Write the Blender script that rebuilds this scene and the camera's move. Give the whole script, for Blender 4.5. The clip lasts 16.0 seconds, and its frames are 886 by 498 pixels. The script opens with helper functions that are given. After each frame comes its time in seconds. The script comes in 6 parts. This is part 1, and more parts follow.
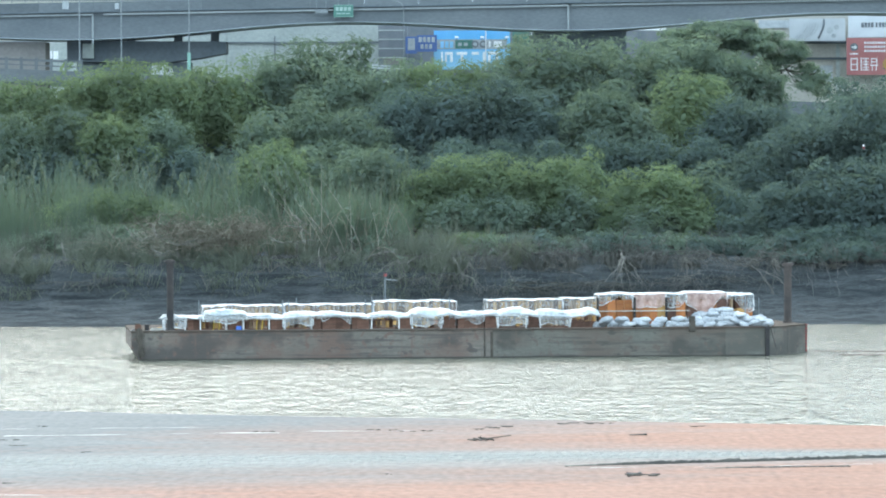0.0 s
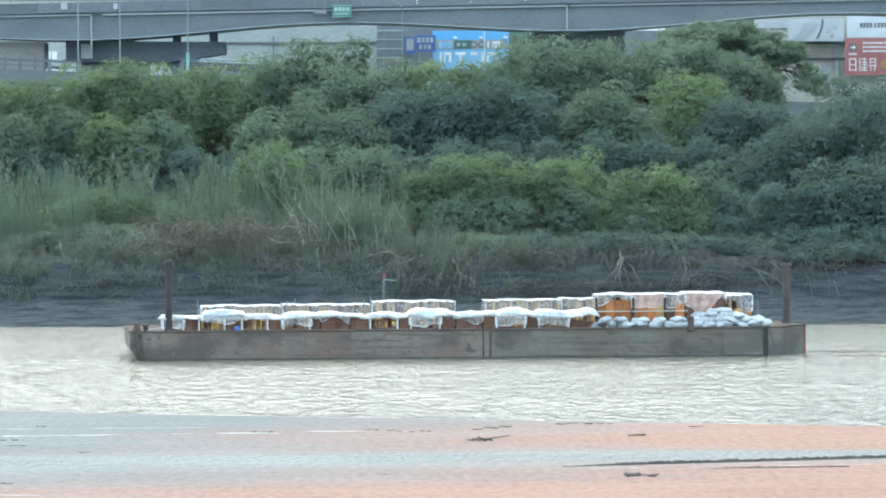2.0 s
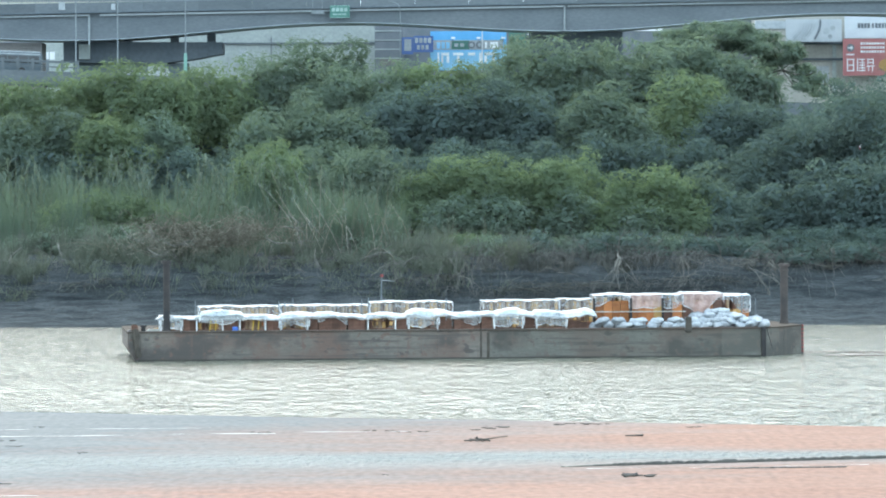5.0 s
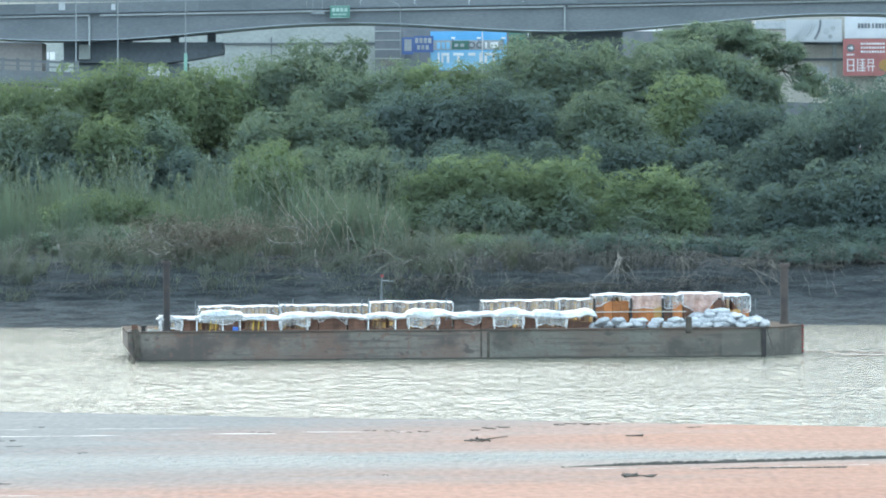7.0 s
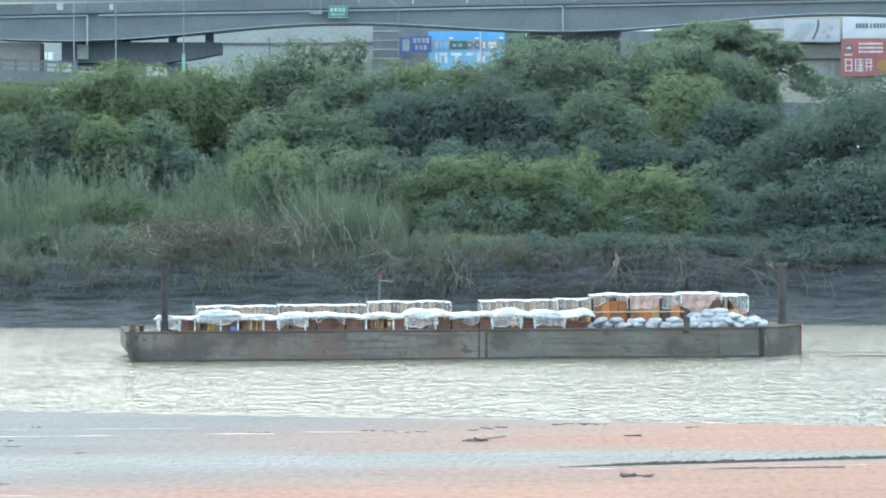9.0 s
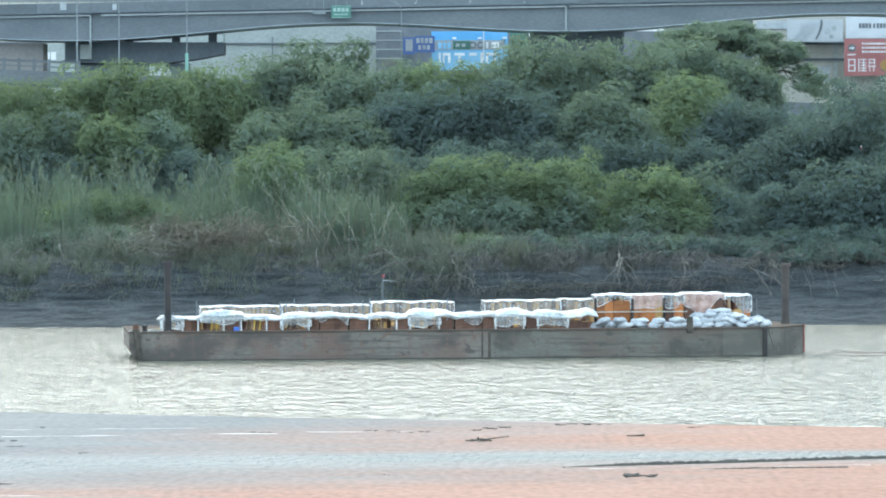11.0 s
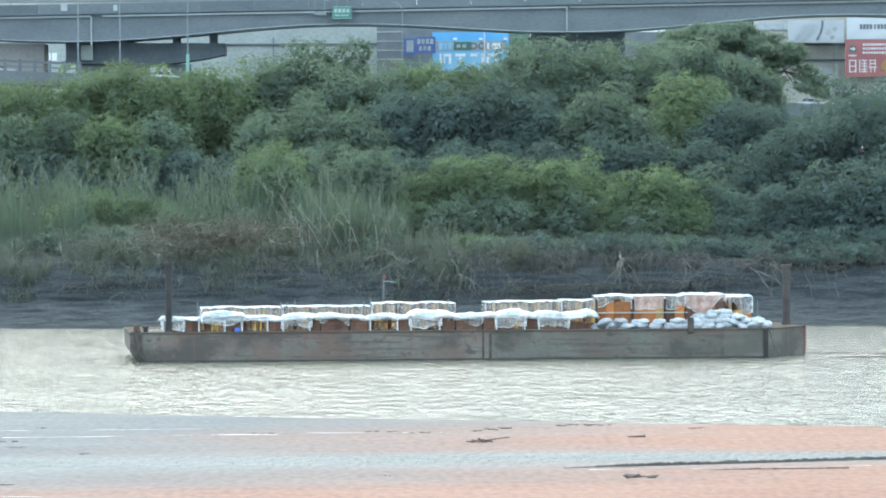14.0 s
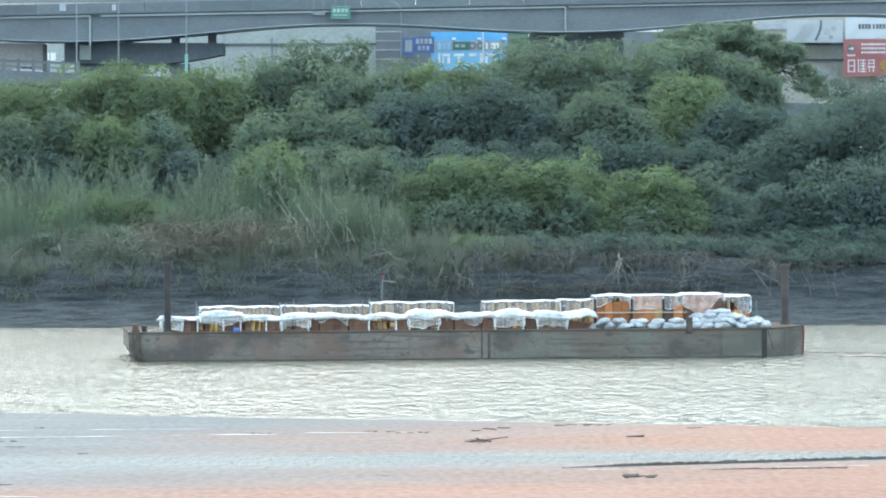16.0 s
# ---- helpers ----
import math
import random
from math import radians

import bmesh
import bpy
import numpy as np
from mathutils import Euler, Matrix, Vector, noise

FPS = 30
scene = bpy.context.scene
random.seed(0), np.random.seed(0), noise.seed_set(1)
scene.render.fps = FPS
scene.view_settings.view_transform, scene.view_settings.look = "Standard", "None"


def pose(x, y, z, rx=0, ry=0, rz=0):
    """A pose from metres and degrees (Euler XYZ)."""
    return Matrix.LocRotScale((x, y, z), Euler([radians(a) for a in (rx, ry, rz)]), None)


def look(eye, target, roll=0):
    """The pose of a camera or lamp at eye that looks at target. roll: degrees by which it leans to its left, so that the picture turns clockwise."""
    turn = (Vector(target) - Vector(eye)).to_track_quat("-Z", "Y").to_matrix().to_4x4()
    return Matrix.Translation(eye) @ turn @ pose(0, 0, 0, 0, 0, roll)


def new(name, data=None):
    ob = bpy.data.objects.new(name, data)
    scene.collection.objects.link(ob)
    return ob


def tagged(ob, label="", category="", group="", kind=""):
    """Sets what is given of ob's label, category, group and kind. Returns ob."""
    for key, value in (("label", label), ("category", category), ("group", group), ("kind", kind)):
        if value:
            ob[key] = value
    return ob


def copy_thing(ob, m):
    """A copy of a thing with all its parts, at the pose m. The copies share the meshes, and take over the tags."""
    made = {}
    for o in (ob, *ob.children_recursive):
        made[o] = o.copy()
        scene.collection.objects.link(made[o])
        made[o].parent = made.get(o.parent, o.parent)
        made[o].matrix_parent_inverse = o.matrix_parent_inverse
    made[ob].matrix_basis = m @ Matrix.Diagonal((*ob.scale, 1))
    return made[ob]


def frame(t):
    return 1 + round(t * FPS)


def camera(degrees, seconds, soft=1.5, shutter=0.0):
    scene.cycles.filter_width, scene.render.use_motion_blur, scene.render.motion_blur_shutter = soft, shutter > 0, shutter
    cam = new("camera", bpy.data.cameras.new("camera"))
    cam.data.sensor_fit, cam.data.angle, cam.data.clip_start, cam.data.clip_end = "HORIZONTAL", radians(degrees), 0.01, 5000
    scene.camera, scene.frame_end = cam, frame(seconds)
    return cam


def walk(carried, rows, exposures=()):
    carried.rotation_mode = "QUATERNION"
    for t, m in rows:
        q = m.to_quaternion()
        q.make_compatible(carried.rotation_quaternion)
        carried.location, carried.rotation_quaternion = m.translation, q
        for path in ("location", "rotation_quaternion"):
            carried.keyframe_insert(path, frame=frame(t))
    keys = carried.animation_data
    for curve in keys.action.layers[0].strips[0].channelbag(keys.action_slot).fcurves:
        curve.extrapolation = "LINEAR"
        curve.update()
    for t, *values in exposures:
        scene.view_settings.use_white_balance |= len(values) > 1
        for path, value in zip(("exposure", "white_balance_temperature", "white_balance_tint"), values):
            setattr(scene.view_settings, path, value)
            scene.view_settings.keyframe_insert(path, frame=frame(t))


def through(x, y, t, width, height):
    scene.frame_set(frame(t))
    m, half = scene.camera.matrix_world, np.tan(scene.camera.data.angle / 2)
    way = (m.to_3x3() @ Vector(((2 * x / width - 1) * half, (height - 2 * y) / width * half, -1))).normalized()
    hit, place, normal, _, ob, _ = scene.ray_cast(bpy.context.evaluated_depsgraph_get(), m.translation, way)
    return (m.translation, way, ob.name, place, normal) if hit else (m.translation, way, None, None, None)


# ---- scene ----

cam = camera(11.0, 16.0, soft=1.9)
EYE = 8.0
TILT = 88.846


def view(pan, tip):
    return pose(0, 0, EYE, TILT + tip, 0, pan) @ pose(0, 0, 0, 0, 0, -0.2)


walk(cam, [
    (0, view(0.0423, -0.0107)), (0.5, view(0.0330, -0.0107)), (1, view(0.0400, -0.0107)), (1.5, view(0.0325, -0.0107)),
    (2, view(0.0253, -0.0077)), (2.5, view(0.0120, -0.0058)), (3, view(0.0085, -0.0010)), (3.5, view(0, 0)),
    (4, view(-0.0040, -0.0030)), (6.5, view(-0.0005, 0)), (7, view(-0.0010, 0)), (7.5, view(-0.0205, 0)),
    (8, view(-0.0240, 0)), (8.5, view(-0.0320, 0)), (9, view(-0.0260, 0)), (11.5, view(0.0165, 0)),
    (12, view(0.0155, 0.0070)), (12.5, view(0.0205, 0.0108)), (13, view(0.0214, 0.0108)), (13.5, view(0.0244, 0.0108)),
    (14, view(0.0245, 0.0108)), (14.5, view(0.0160, 0.0118)), (15, view(0.0109, 0.0108)), (15.5, view(0.0099, 0.0108)),
    (16, view(0.0079, 0.0080)),
], exposures=[(0, 0.78, 6250, 7), (16, 0.78, 6250, 7)])

# ---- light: a bright hazy evening, the sun veiled beyond the far bank ----
SUN_UP, SUN_ROUND = 36.0, 348.0
world = bpy.data.worlds.new("evening_sky")
scene.world = world
world.use_nodes = True
wn, wl = world.node_tree.nodes, world.node_tree.links
sky = wn.new("ShaderNodeTexSky")
sky.sky_type, sky.sun_disc = "NISHITA", False
sky.sun_elevation, sky.sun_rotation = radians(SUN_UP), radians(SUN_ROUND)
sky.air_density, sky.dust_density, sky.ozone_density = 1.6, 7.0, 1.0
veil = wn.new("ShaderNodeMix")
veil.data_type = "RGBA"
veil.inputs[0].default_value = 0.78
veil.inputs[7].default_value = (10.2, 12.3, 13.8, 1)
wl.new(sky.outputs[0], veil.inputs[6])
wl.new(veil.outputs[2], wn["Background"].inputs[0])
wn["Background"].inputs[1].default_value = 0.147

sun = new("sun", bpy.data.lights.new("sun", "SUN"))
sun.data.energy, sun.data.angle, sun.data.color = 0.95, radians(40), (1.0, 0.93, 0.84)
sun.matrix_world = look((60 * math.sin(radians(SUN_ROUND)), 60 * math.cos(radians(SUN_ROUND)), 60 * math.tan(radians(SUN_UP))), (0, 0, 0))


# ---- materials ----
def surface(name, a, b, rough=0.7, metal=0.0, scale=2.0, fine=18.0, bump=0.3, stretch=(1, 1, 1), vary=0.12, spec=0.4, cover=0.0, dist=0.03, speck=0.28):
    """Two colours mixed by coarse noise, grain over it, a little relief, and pieces that differ slightly."""
    m = bpy.data.materials.new(name)
    m.use_nodes = True
    n, l = m.node_tree.nodes, m.node_tree.links
    p = n["Principled BSDF"]
    tc, mp = n.new("ShaderNodeTexCoord"), n.new("ShaderNodeMapping")
    mp.inputs["Scale"].default_value = stretch
    l.new(tc.outputs["Object"], mp.inputs[0])
    big, small = n.new("ShaderNodeTexNoise"), n.new("ShaderNodeTexNoise")
    for t, s, d in ((big, scale, 6), (small, fine, 4)):
        t.inputs["Scale"].default_value, t.inputs["Detail"].default_value = s, d
        l.new(mp.outputs[0], t.inputs["Vector"])
    ramp = n.new("ShaderNodeValToRGB")
    ramp.color_ramp.elements[0].position, ramp.color_ramp.elements[1].position = 0.35, 0.65
    ramp.color_ramp.elements[0].color, ramp.color_ramp.elements[1].color = (*a, 1), (*b, 1)
    l.new(big.outputs["Fac"], ramp.inputs[0])
    info, spread, grain = n.new("ShaderNodeObjectInfo"), n.new("ShaderNodeMapRange"), n.new("ShaderNodeMapRange")
    spread.inputs[3].default_value, spread.inputs[4].default_value = 1 - vary, 1 + vary
    grain.inputs[3].default_value, grain.inputs[4].default_value = 1 - speck, 1 + speck
    l.new(info.outputs["Random"], spread.inputs[0])
    l.new(small.outputs["Fac"], grain.inputs[0])
    mul, hsv = n.new("ShaderNodeMath"), n.new("ShaderNodeHueSaturation")
    mul.operation = "MULTIPLY"
    l.new(spread.outputs[0], mul.inputs[0]), l.new(grain.outputs[0], mul.inputs[1])
    l.new(mul.outputs[0], hsv.inputs["Value"]), l.new(ramp.outputs[0], hsv.inputs["Color"])
    l.new(hsv.outputs[0], p.inputs["Base Color"])
    rr = n.new("ShaderNodeMapRange")
    rr.inputs[3].default_value, rr.inputs[4].default_value = max(0.02, rough - 0.1), min(1, rough + 0.1)
    l.new(big.outputs["Fac"], rr.inputs[0]), l.new(rr.outputs[0], p.inputs["Roughness"])
    p.inputs["Metallic"].default_value, p.inputs["Specular IOR Level"].default_value = metal, spec
    bp = n.new("ShaderNodeBump")
    bp.inputs["Strength"].default_value, bp.inputs["Distance"].default_value = bump, dist
    l.new(small.outputs["Fac"], bp.inputs["Height"]), l.new(bp.outputs[0], p.inputs["Normal"])
    if cover:
        clear, mix, out = n.new("ShaderNodeBsdfTransparent"), n.new("ShaderNodeMixShader"), n["Material Output"]
        thin = n.new("ShaderNodeMapRange")
        thin.inputs[3].default_value, thin.inputs[4].default_value = max(0, cover - 0.3), min(1, cover + 0.3)
        l.new(big.outputs["Fac"], thin.inputs[0]), l.new(thin.outputs[0], mix.inputs[0])
        l.new(clear.outputs[0], mix.inputs[1]), l.new(p.outputs[0], mix.inputs[2]), l.new(mix.outputs[0], out.inputs[0])
    return m


def foliage(name, a, b, through=0.5, rough=0.8, skin=(1.10, 1.08, 1.46), glow=(1.22, 1.16, 0.95)):
    """Leaf colour that differs from leaf to leaf, with light passing through; skin adds blue for haze."""
    m = bpy.data.materials.new(name)
    m.use_nodes = True
    n, l = m.node_tree.nodes, m.node_tree.links
    p, out = n["Principled BSDF"], n["Material Output"]
    geo, tc, noi = n.new("ShaderNodeNewGeometry"), n.new("ShaderNodeTexCoord"), n.new("ShaderNodeTexNoise")
    noi.inputs["Scale"].default_value = 0.55
    l.new(tc.outputs["Object"], noi.inputs["Vector"])
    add = n.new("ShaderNodeMath")
    add.operation, add.inputs[2].default_value = "MULTIPLY_ADD", 0.0
    add.inputs[1].default_value = 0.16
    half = n.new("ShaderNodeMath")
    half.operation, half.inputs[1].default_value = "MULTIPLY_ADD", 0.84
    l.new(noi.outputs["Fac"], half.inputs[0]), l.new(geo.outputs["Random Per Island"], add.inputs[0])
    l.new(add.outputs[0], half.inputs[2])
    ramp = n.new("ShaderNodeValToRGB")
    ramp.color_ramp.elements[0].position, ramp.color_ramp.elements[1].position = 0.2, 0.8
    ramp.color_ramp.elements[0].color, ramp.color_ramp.elements[1].color = (*a, 1), (*b, 1)
    l.new(half.outputs[0], ramp.inputs[0])
    info, hs, sp = n.new("ShaderNodeObjectInfo"), n.new("ShaderNodeHueSaturation"), n.new("ShaderNodeMapRange")
    sp.inputs[3].default_value, sp.inputs[4].default_value = 0.88, 1.14
    l.new(info.outputs["Random"], sp.inputs[0]), l.new(sp.outputs[0], hs.inputs["Value"]), l.new(ramp.outputs[0], hs.inputs["Color"])
    tr, mix = n.new("ShaderNodeBsdfTranslucent"), n.new("ShaderNodeMixShader")
    mix.inputs[0].default_value = through
    for sock, tone in ((p.inputs["Base Color"], skin), (tr.inputs[0], glow)):
        tint = n.new("ShaderNodeMix")
        tint.data_type, tint.blend_type, tint.inputs[0].default_value = "RGBA", "MULTIPLY", 1.0
        tint.inputs[7].default_value = (*tone, 1)
        l.new(hs.outputs[0], tint.inputs[6]), l.new(tint.outputs[2], sock)
    p.inputs["Roughness"].default_value, p.inputs["Specular IOR Level"].default_value = rough, 0.08
    l.new(p.outputs[0], mix.inputs[1]), l.new(tr.outputs[0], mix.inputs[2]), l.new(mix.outputs[0], out.inputs[0])
    return m


def hull_paint(name, grey, rust, dark, vary=0.06):
    """Worn grey paint with rust blotches, sooty patches and scrapes that run along the plates."""
    m = surface(name, grey, tuple(1.18 * c for c in grey), rough=0.75, scale=1.1, fine=9, bump=0.4, stretch=(0.6, 1, 1.3), vary=vary, dist=0.02)
    n, l = m.node_tree.nodes, m.node_tree.links
    p = n["Principled BSDF"]
    tc = n.new("ShaderNodeTexCoord")
    col = p.inputs["Base Color"].links[0].from_socket
    for stretch, scale, lo, hi, tint, amount in (((0.5, 1, 0.9), 0.9, 0.44, 0.62, rust, 0.85), ((0.8, 1, 1.0), 0.75, 0.53, 0.63, dark, 0.9), ((0.35, 1, 6.0), 1.2, 0.52, 0.66, dark, 0.75),
                                                 ((3.0, 1, 0.35), 1.6, 0.60, 0.72, rust, 0.6), ((1.5, 1, 1.5), 2.4, 0.58, 0.64, rust, 0.8), ((0.9, 1, 2.0), 1.9, 0.62, 0.68, dark, 0.85)):
        mp, noi, mr, mix = n.new("ShaderNodeMapping"), n.new("ShaderNodeTexNoise"), n.new("ShaderNodeMapRange"), n.new("ShaderNodeMix")
        mp.inputs["Scale"].default_value, mp.inputs["Location"].default_value = stretch, (scale * 7, 3, amount * 11)
        noi.inputs["Scale"].default_value, noi.inputs["Detail"].default_value = scale, 7
        mr.inputs[1].default_value, mr.inputs[2].default_value, mr.inputs[4].default_value = lo, hi, amount
        mix.data_type = "RGBA"
        mix.inputs[7].default_value = (*tint, 1)
        l.new(tc.outputs["Object"], mp.inputs[0]), l.new(mp.outputs[0], noi.inputs["Vector"]), l.new(noi.outputs["Fac"], mr.inputs[0])
        l.new(mr.outputs[0], mix.inputs[0]), l.new(col, mix.inputs[6])
        col = mix.outputs[2]
    l.new(col, p.inputs["Base Color"])
    return m


def ripples(name, calm=1.0, body=(0.152, 0.156, 0.122), gloss=0.09):
    """Silty river water, choppy with wavelets about a metre long."""
    m = bpy.data.materials.new(name)
    m.use_nodes = True
    n, l = m.node_tree.nodes, m.node_tree.links
    p = n["Principled BSDF"]
    p.inputs["Base Color"].default_value = (*body, 1)
    p.inputs["Roughness"].default_value, p.inputs["IOR"].default_value = gloss, 1.33
    tc = n.new("ShaderNodeTexCoord")
    gust, gm, reach = n.new("ShaderNodeTexNoise"), n.new("ShaderNodeMapping"), n.new("ShaderNodeMapRange")
    gm.inputs["Scale"].default_value = (0.05, 0.11, 1)
    gust.inputs["Scale"].default_value, gust.inputs["Detail"].default_value = 1.0, 4
    reach.inputs[1].default_value, reach.inputs[2].default_value, reach.inputs[3].default_value, reach.inputs[4].default_value = 0.3, 0.7, 0.65, 1.15
    l.new(tc.outputs["Object"], gm.inputs[0]), l.new(gm.outputs[0], gust.inputs["Vector"]), l.new(gust.outputs["Fac"], reach.inputs[0])
    last = None
    for sx, sy, amt, turn in ((1.3, 0.62, 0.46, 6), (0.30, 0.20, 0.16, 0), (3.0, 1.4, 0.30, -9)):
        mp, noi, bp = n.new("ShaderNodeMapping"), n.new("ShaderNodeTexNoise"), n.new("ShaderNodeBump")
        mp.inputs["Scale"].default_value, mp.inputs["Rotation"].default_value = (sx, sy, 1), (0, 0, radians(turn))
        noi.inputs["Scale"].default_value, noi.inputs["Detail"].default_value, noi.inputs["Distortion"].default_value = 1.0, 4, 0.6
        bp.inputs["Distance"].default_value = amt * calm
        l.new(reach.outputs[0], bp.inputs["Strength"])
        l.new(tc.outputs["Object"], mp.inputs[0]), l.new(mp.outputs[0], noi.inputs["Vector"]), l.new(noi.outputs["Fac"], bp.inputs["Height"])
        if last:
            l.new(last.outputs[0], bp.inputs["Normal"])
        last = bp
    l.new(last.outputs[0], p.inputs["Normal"])
    return m


def silt(name):
    """Wet silt: reflected sky put into the colour as long bands, grey-blue turning salmon along x."""
    m = bpy.data.materials.new(name)
    m.use_nodes = True
    n, l = m.node_tree.nodes, m.node_tree.links
    p = n["Principled BSDF"]
    tc, sep = n.new("ShaderNodeTexCoord"), n.new("ShaderNodeSeparateXYZ")
    l.new(tc.outputs["Object"], sep.inputs[0])

    def bands(sx, sy, detail):
        mp, noi = n.new("ShaderNodeMapping"), n.new("ShaderNodeTexNoise")
        mp.inputs["Scale"].default_value = (sx, sy, 1)
        noi.inputs["Scale"].default_value, noi.inputs["Detail"].default_value = 1.0, detail
        l.new(tc.outputs["Object"], mp.inputs[0]), l.new(mp.outputs[0], noi.inputs["Vector"])
        return noi

    def line(a, k, c):
        q = n.new("ShaderNodeMath")
        q.operation, q.inputs[1].default_value = "MULTIPLY_ADD", k
        l.new(a, q.inputs[0])
        if isinstance(c, float):
            q.inputs[2].default_value = c
        else:
            l.new(c, q.inputs[2])
        return q.outputs[0]
    wide, fine, grain = bands(0.025, 0.06, 3), bands(0.10, 0.30, 5), bands(1.3, 1.6, 8)
    mixed = line(grain.outputs["Fac"], 0.35, line(fine.outputs["Fac"], 0.5, line(wide.outputs["Fac"], 0.8, line(sep.outputs["X"], 0.026, -0.32))))
    ramp = n.new("ShaderNodeValToRGB")
    ramp.color_ramp.elements[0].position, ramp.color_ramp.elements[1].position = 0.25, 0.8
    ramp.color_ramp.elements[0].color, ramp.color_ramp.elements[1].color = (0.119, 0.129, 0.134, 1), (0.232, 0.128, 0.095, 1)
    # the near side leans to salmon, pink sky reflection put into the colour
    dry = n.new("ShaderNodeMapRange")
    dry.inputs[1].default_value, dry.inputs[2].default_value, dry.inputs[3].default_value, dry.inputs[4].default_value = 109.0, 113.5, 0.30, 0.0
    l.new(line(fine.outputs["Fac"], 5.0, line(sep.outputs["Y"], 1.0, -2.5)), dry.inputs[0])
    l.new(line(dry.outputs[0], 1.0, mixed), ramp.inputs[0]), l.new(ramp.outputs[0], p.inputs["Base Color"])
    # a shallow rippled runnel crosses the flat, its blue-grey painted as reflected sky
    across = line(wide.outputs["Fac"], 9.0, line(sep.outputs["X"], -0.10, line(sep.outputs["Y"], 1.0, -120.8 - 4.5)))
    away = n.new("ShaderNodeMath")
    away.operation = "ABSOLUTE"
    l.new(line(fine.outputs["Fac"], 2.5, line(across, 1.0, -1.25)), away.inputs[0])
    runs = n.new("ShaderNodeMapRange")
    runs.inputs[1].default_value, runs.inputs[2].default_value, runs.inputs[3].default_value, runs.inputs[4].default_value = 0.7, 4.4, 1.0, 0.0
    l.new(away.outputs[0], runs.inputs[0])
    speck, spread = n.new("ShaderNodeHueSaturation"), n.new("ShaderNodeMapRange")
    spread.inputs[1].default_value, spread.inputs[2].default_value, spread.inputs[3].default_value, spread.inputs[4].default_value = 0.3, 0.7, 0.80, 1.18
    l.new(bands(4.5, 1.5, 6).outputs["Fac"], spread.inputs[0]), l.new(spread.outputs[0], speck.inputs["Value"])
    wet = n.new("ShaderNodeMix")
    wet.data_type = "RGBA"
    wet.inputs[7].default_value = (0.122, 0.140, 0.138, 1)
    l.new(runs.outputs[0], wet.inputs[0]), l.new(ramp.outputs[0], wet.inputs[6]), l.new(wet.outputs[2], speck.inputs["Color"]), l.new(speck.outputs[0], p.inputs["Base Color"])
    chop = bands(4.0, 1.5, 4)
    gloss = n.new("ShaderNodeMapRange")
    gloss.inputs[3].default_value, gloss.inputs[4].default_value = 0.12, 0.5
    l.new(runs.outputs[0], gloss.inputs[0]), l.new(gloss.outputs[0], p.inputs["Specular IOR Level"])
    rr = n.new("ShaderNodeMapRange")
    rr.inputs[1].default_value, rr.inputs[2].default_value, rr.inputs[3].default_value, rr.inputs[4].default_value = 0.3, 0.7, 0.66, 0.82
    l.new(fine.outputs["Fac"], rr.inputs[0]), l.new(rr.outputs[0], p.inputs["Roughness"])
    bp = n.new("ShaderNodeBump")
    bp.inputs["Strength"].default_value, bp.inputs["Distance"].default_value = 0.7, 0.07
    l.new(grain.outputs["Fac"], bp.inputs["Height"])
    wave = n.new("ShaderNodeBump")
    wave.inputs["Distance"].default_value = 0.45
    l.new(runs.outputs[0], wave.inputs["Strength"]), l.new(chop.outputs["Fac"], wave.inputs["Height"])
    l.new(bp.outputs[0], wave.inputs["Normal"]), l.new(wave.outputs[0], p.inputs["Normal"])
    return m


WATER = ripples("river_water")
POOL = ripples("standing_water", 0.16, (0.22, 0.24, 0.24), 0.3)
# Pink body colour stands in for the sky mirrored in calm water.
SLICK = ripples("sky_pink_calm_water", 0.22, (0.20, 0.15, 0.135), 0.22)
SILT = silt("wet_silt")
# The blue lean of the mud colour paints in distant haze.
MUD = surface("bank_mud", (0.036, 0.044, 0.049), (0.076, 0.087, 0.093), rough=0.9, spec=0.05, scale=1.0, fine=8.0, bump=1.0, stretch=(0.55, 1.8, 5.0), dist=0.14, speck=0.75)
DARKMUD = surface("dark_mud", (0.03, 0.03, 0.028), (0.07, 0.065, 0.055), rough=0.55, scale=1.0, fine=8)
GROUND = surface("ground_soil", (0.06, 0.07, 0.04), (0.10, 0.10, 0.06), rough=0.9, scale=0.2, fine=3)
RUST = hull_paint("rusty_hull_paint", (0.142, 0.131, 0.117), (0.134, 0.090, 0.074), (0.072, 0.067, 0.063))
RUST_B = hull_paint("grey_hull_paint", (0.118, 0.117, 0.104), (0.112, 0.090, 0.076), (0.064, 0.063, 0.057))
HULL_LIGHT = hull_paint("pale_grey_hull_paint", (0.130, 0.133, 0.120), (0.118, 0.104, 0.090), (0.090, 0.090, 0.080))
DARKSTEEL = surface("dark_rusty_steel", (0.022, 0.023, 0.026), (0.046, 0.041, 0.040), rough=0.75, scale=2, fine=14)
OLDSTEEL = surface("weathered_brown_steel", (0.046, 0.043, 0.043), (0.078, 0.066, 0.061), rough=0.8, scale=1.5, fine=14)
RUBBER = surface("black_rubber", (0.02, 0.02, 0.02), (0.05, 0.05, 0.05), rough=0.8)
REDPAINT = surface("faded_red_paint", (0.28, 0.05, 0.05), (0.16, 0.05, 0.05), rough=0.6, scale=4)
REDROPE = surface("dark_red_rope", (0.10, 0.058, 0.056), (0.14, 0.080, 0.076), rough=0.8)
DECK = surface("deck_steel", (0.07, 0.056, 0.047), (0.11, 0.092, 0.077), rough=0.88, scale=0.8, spec=0.08)
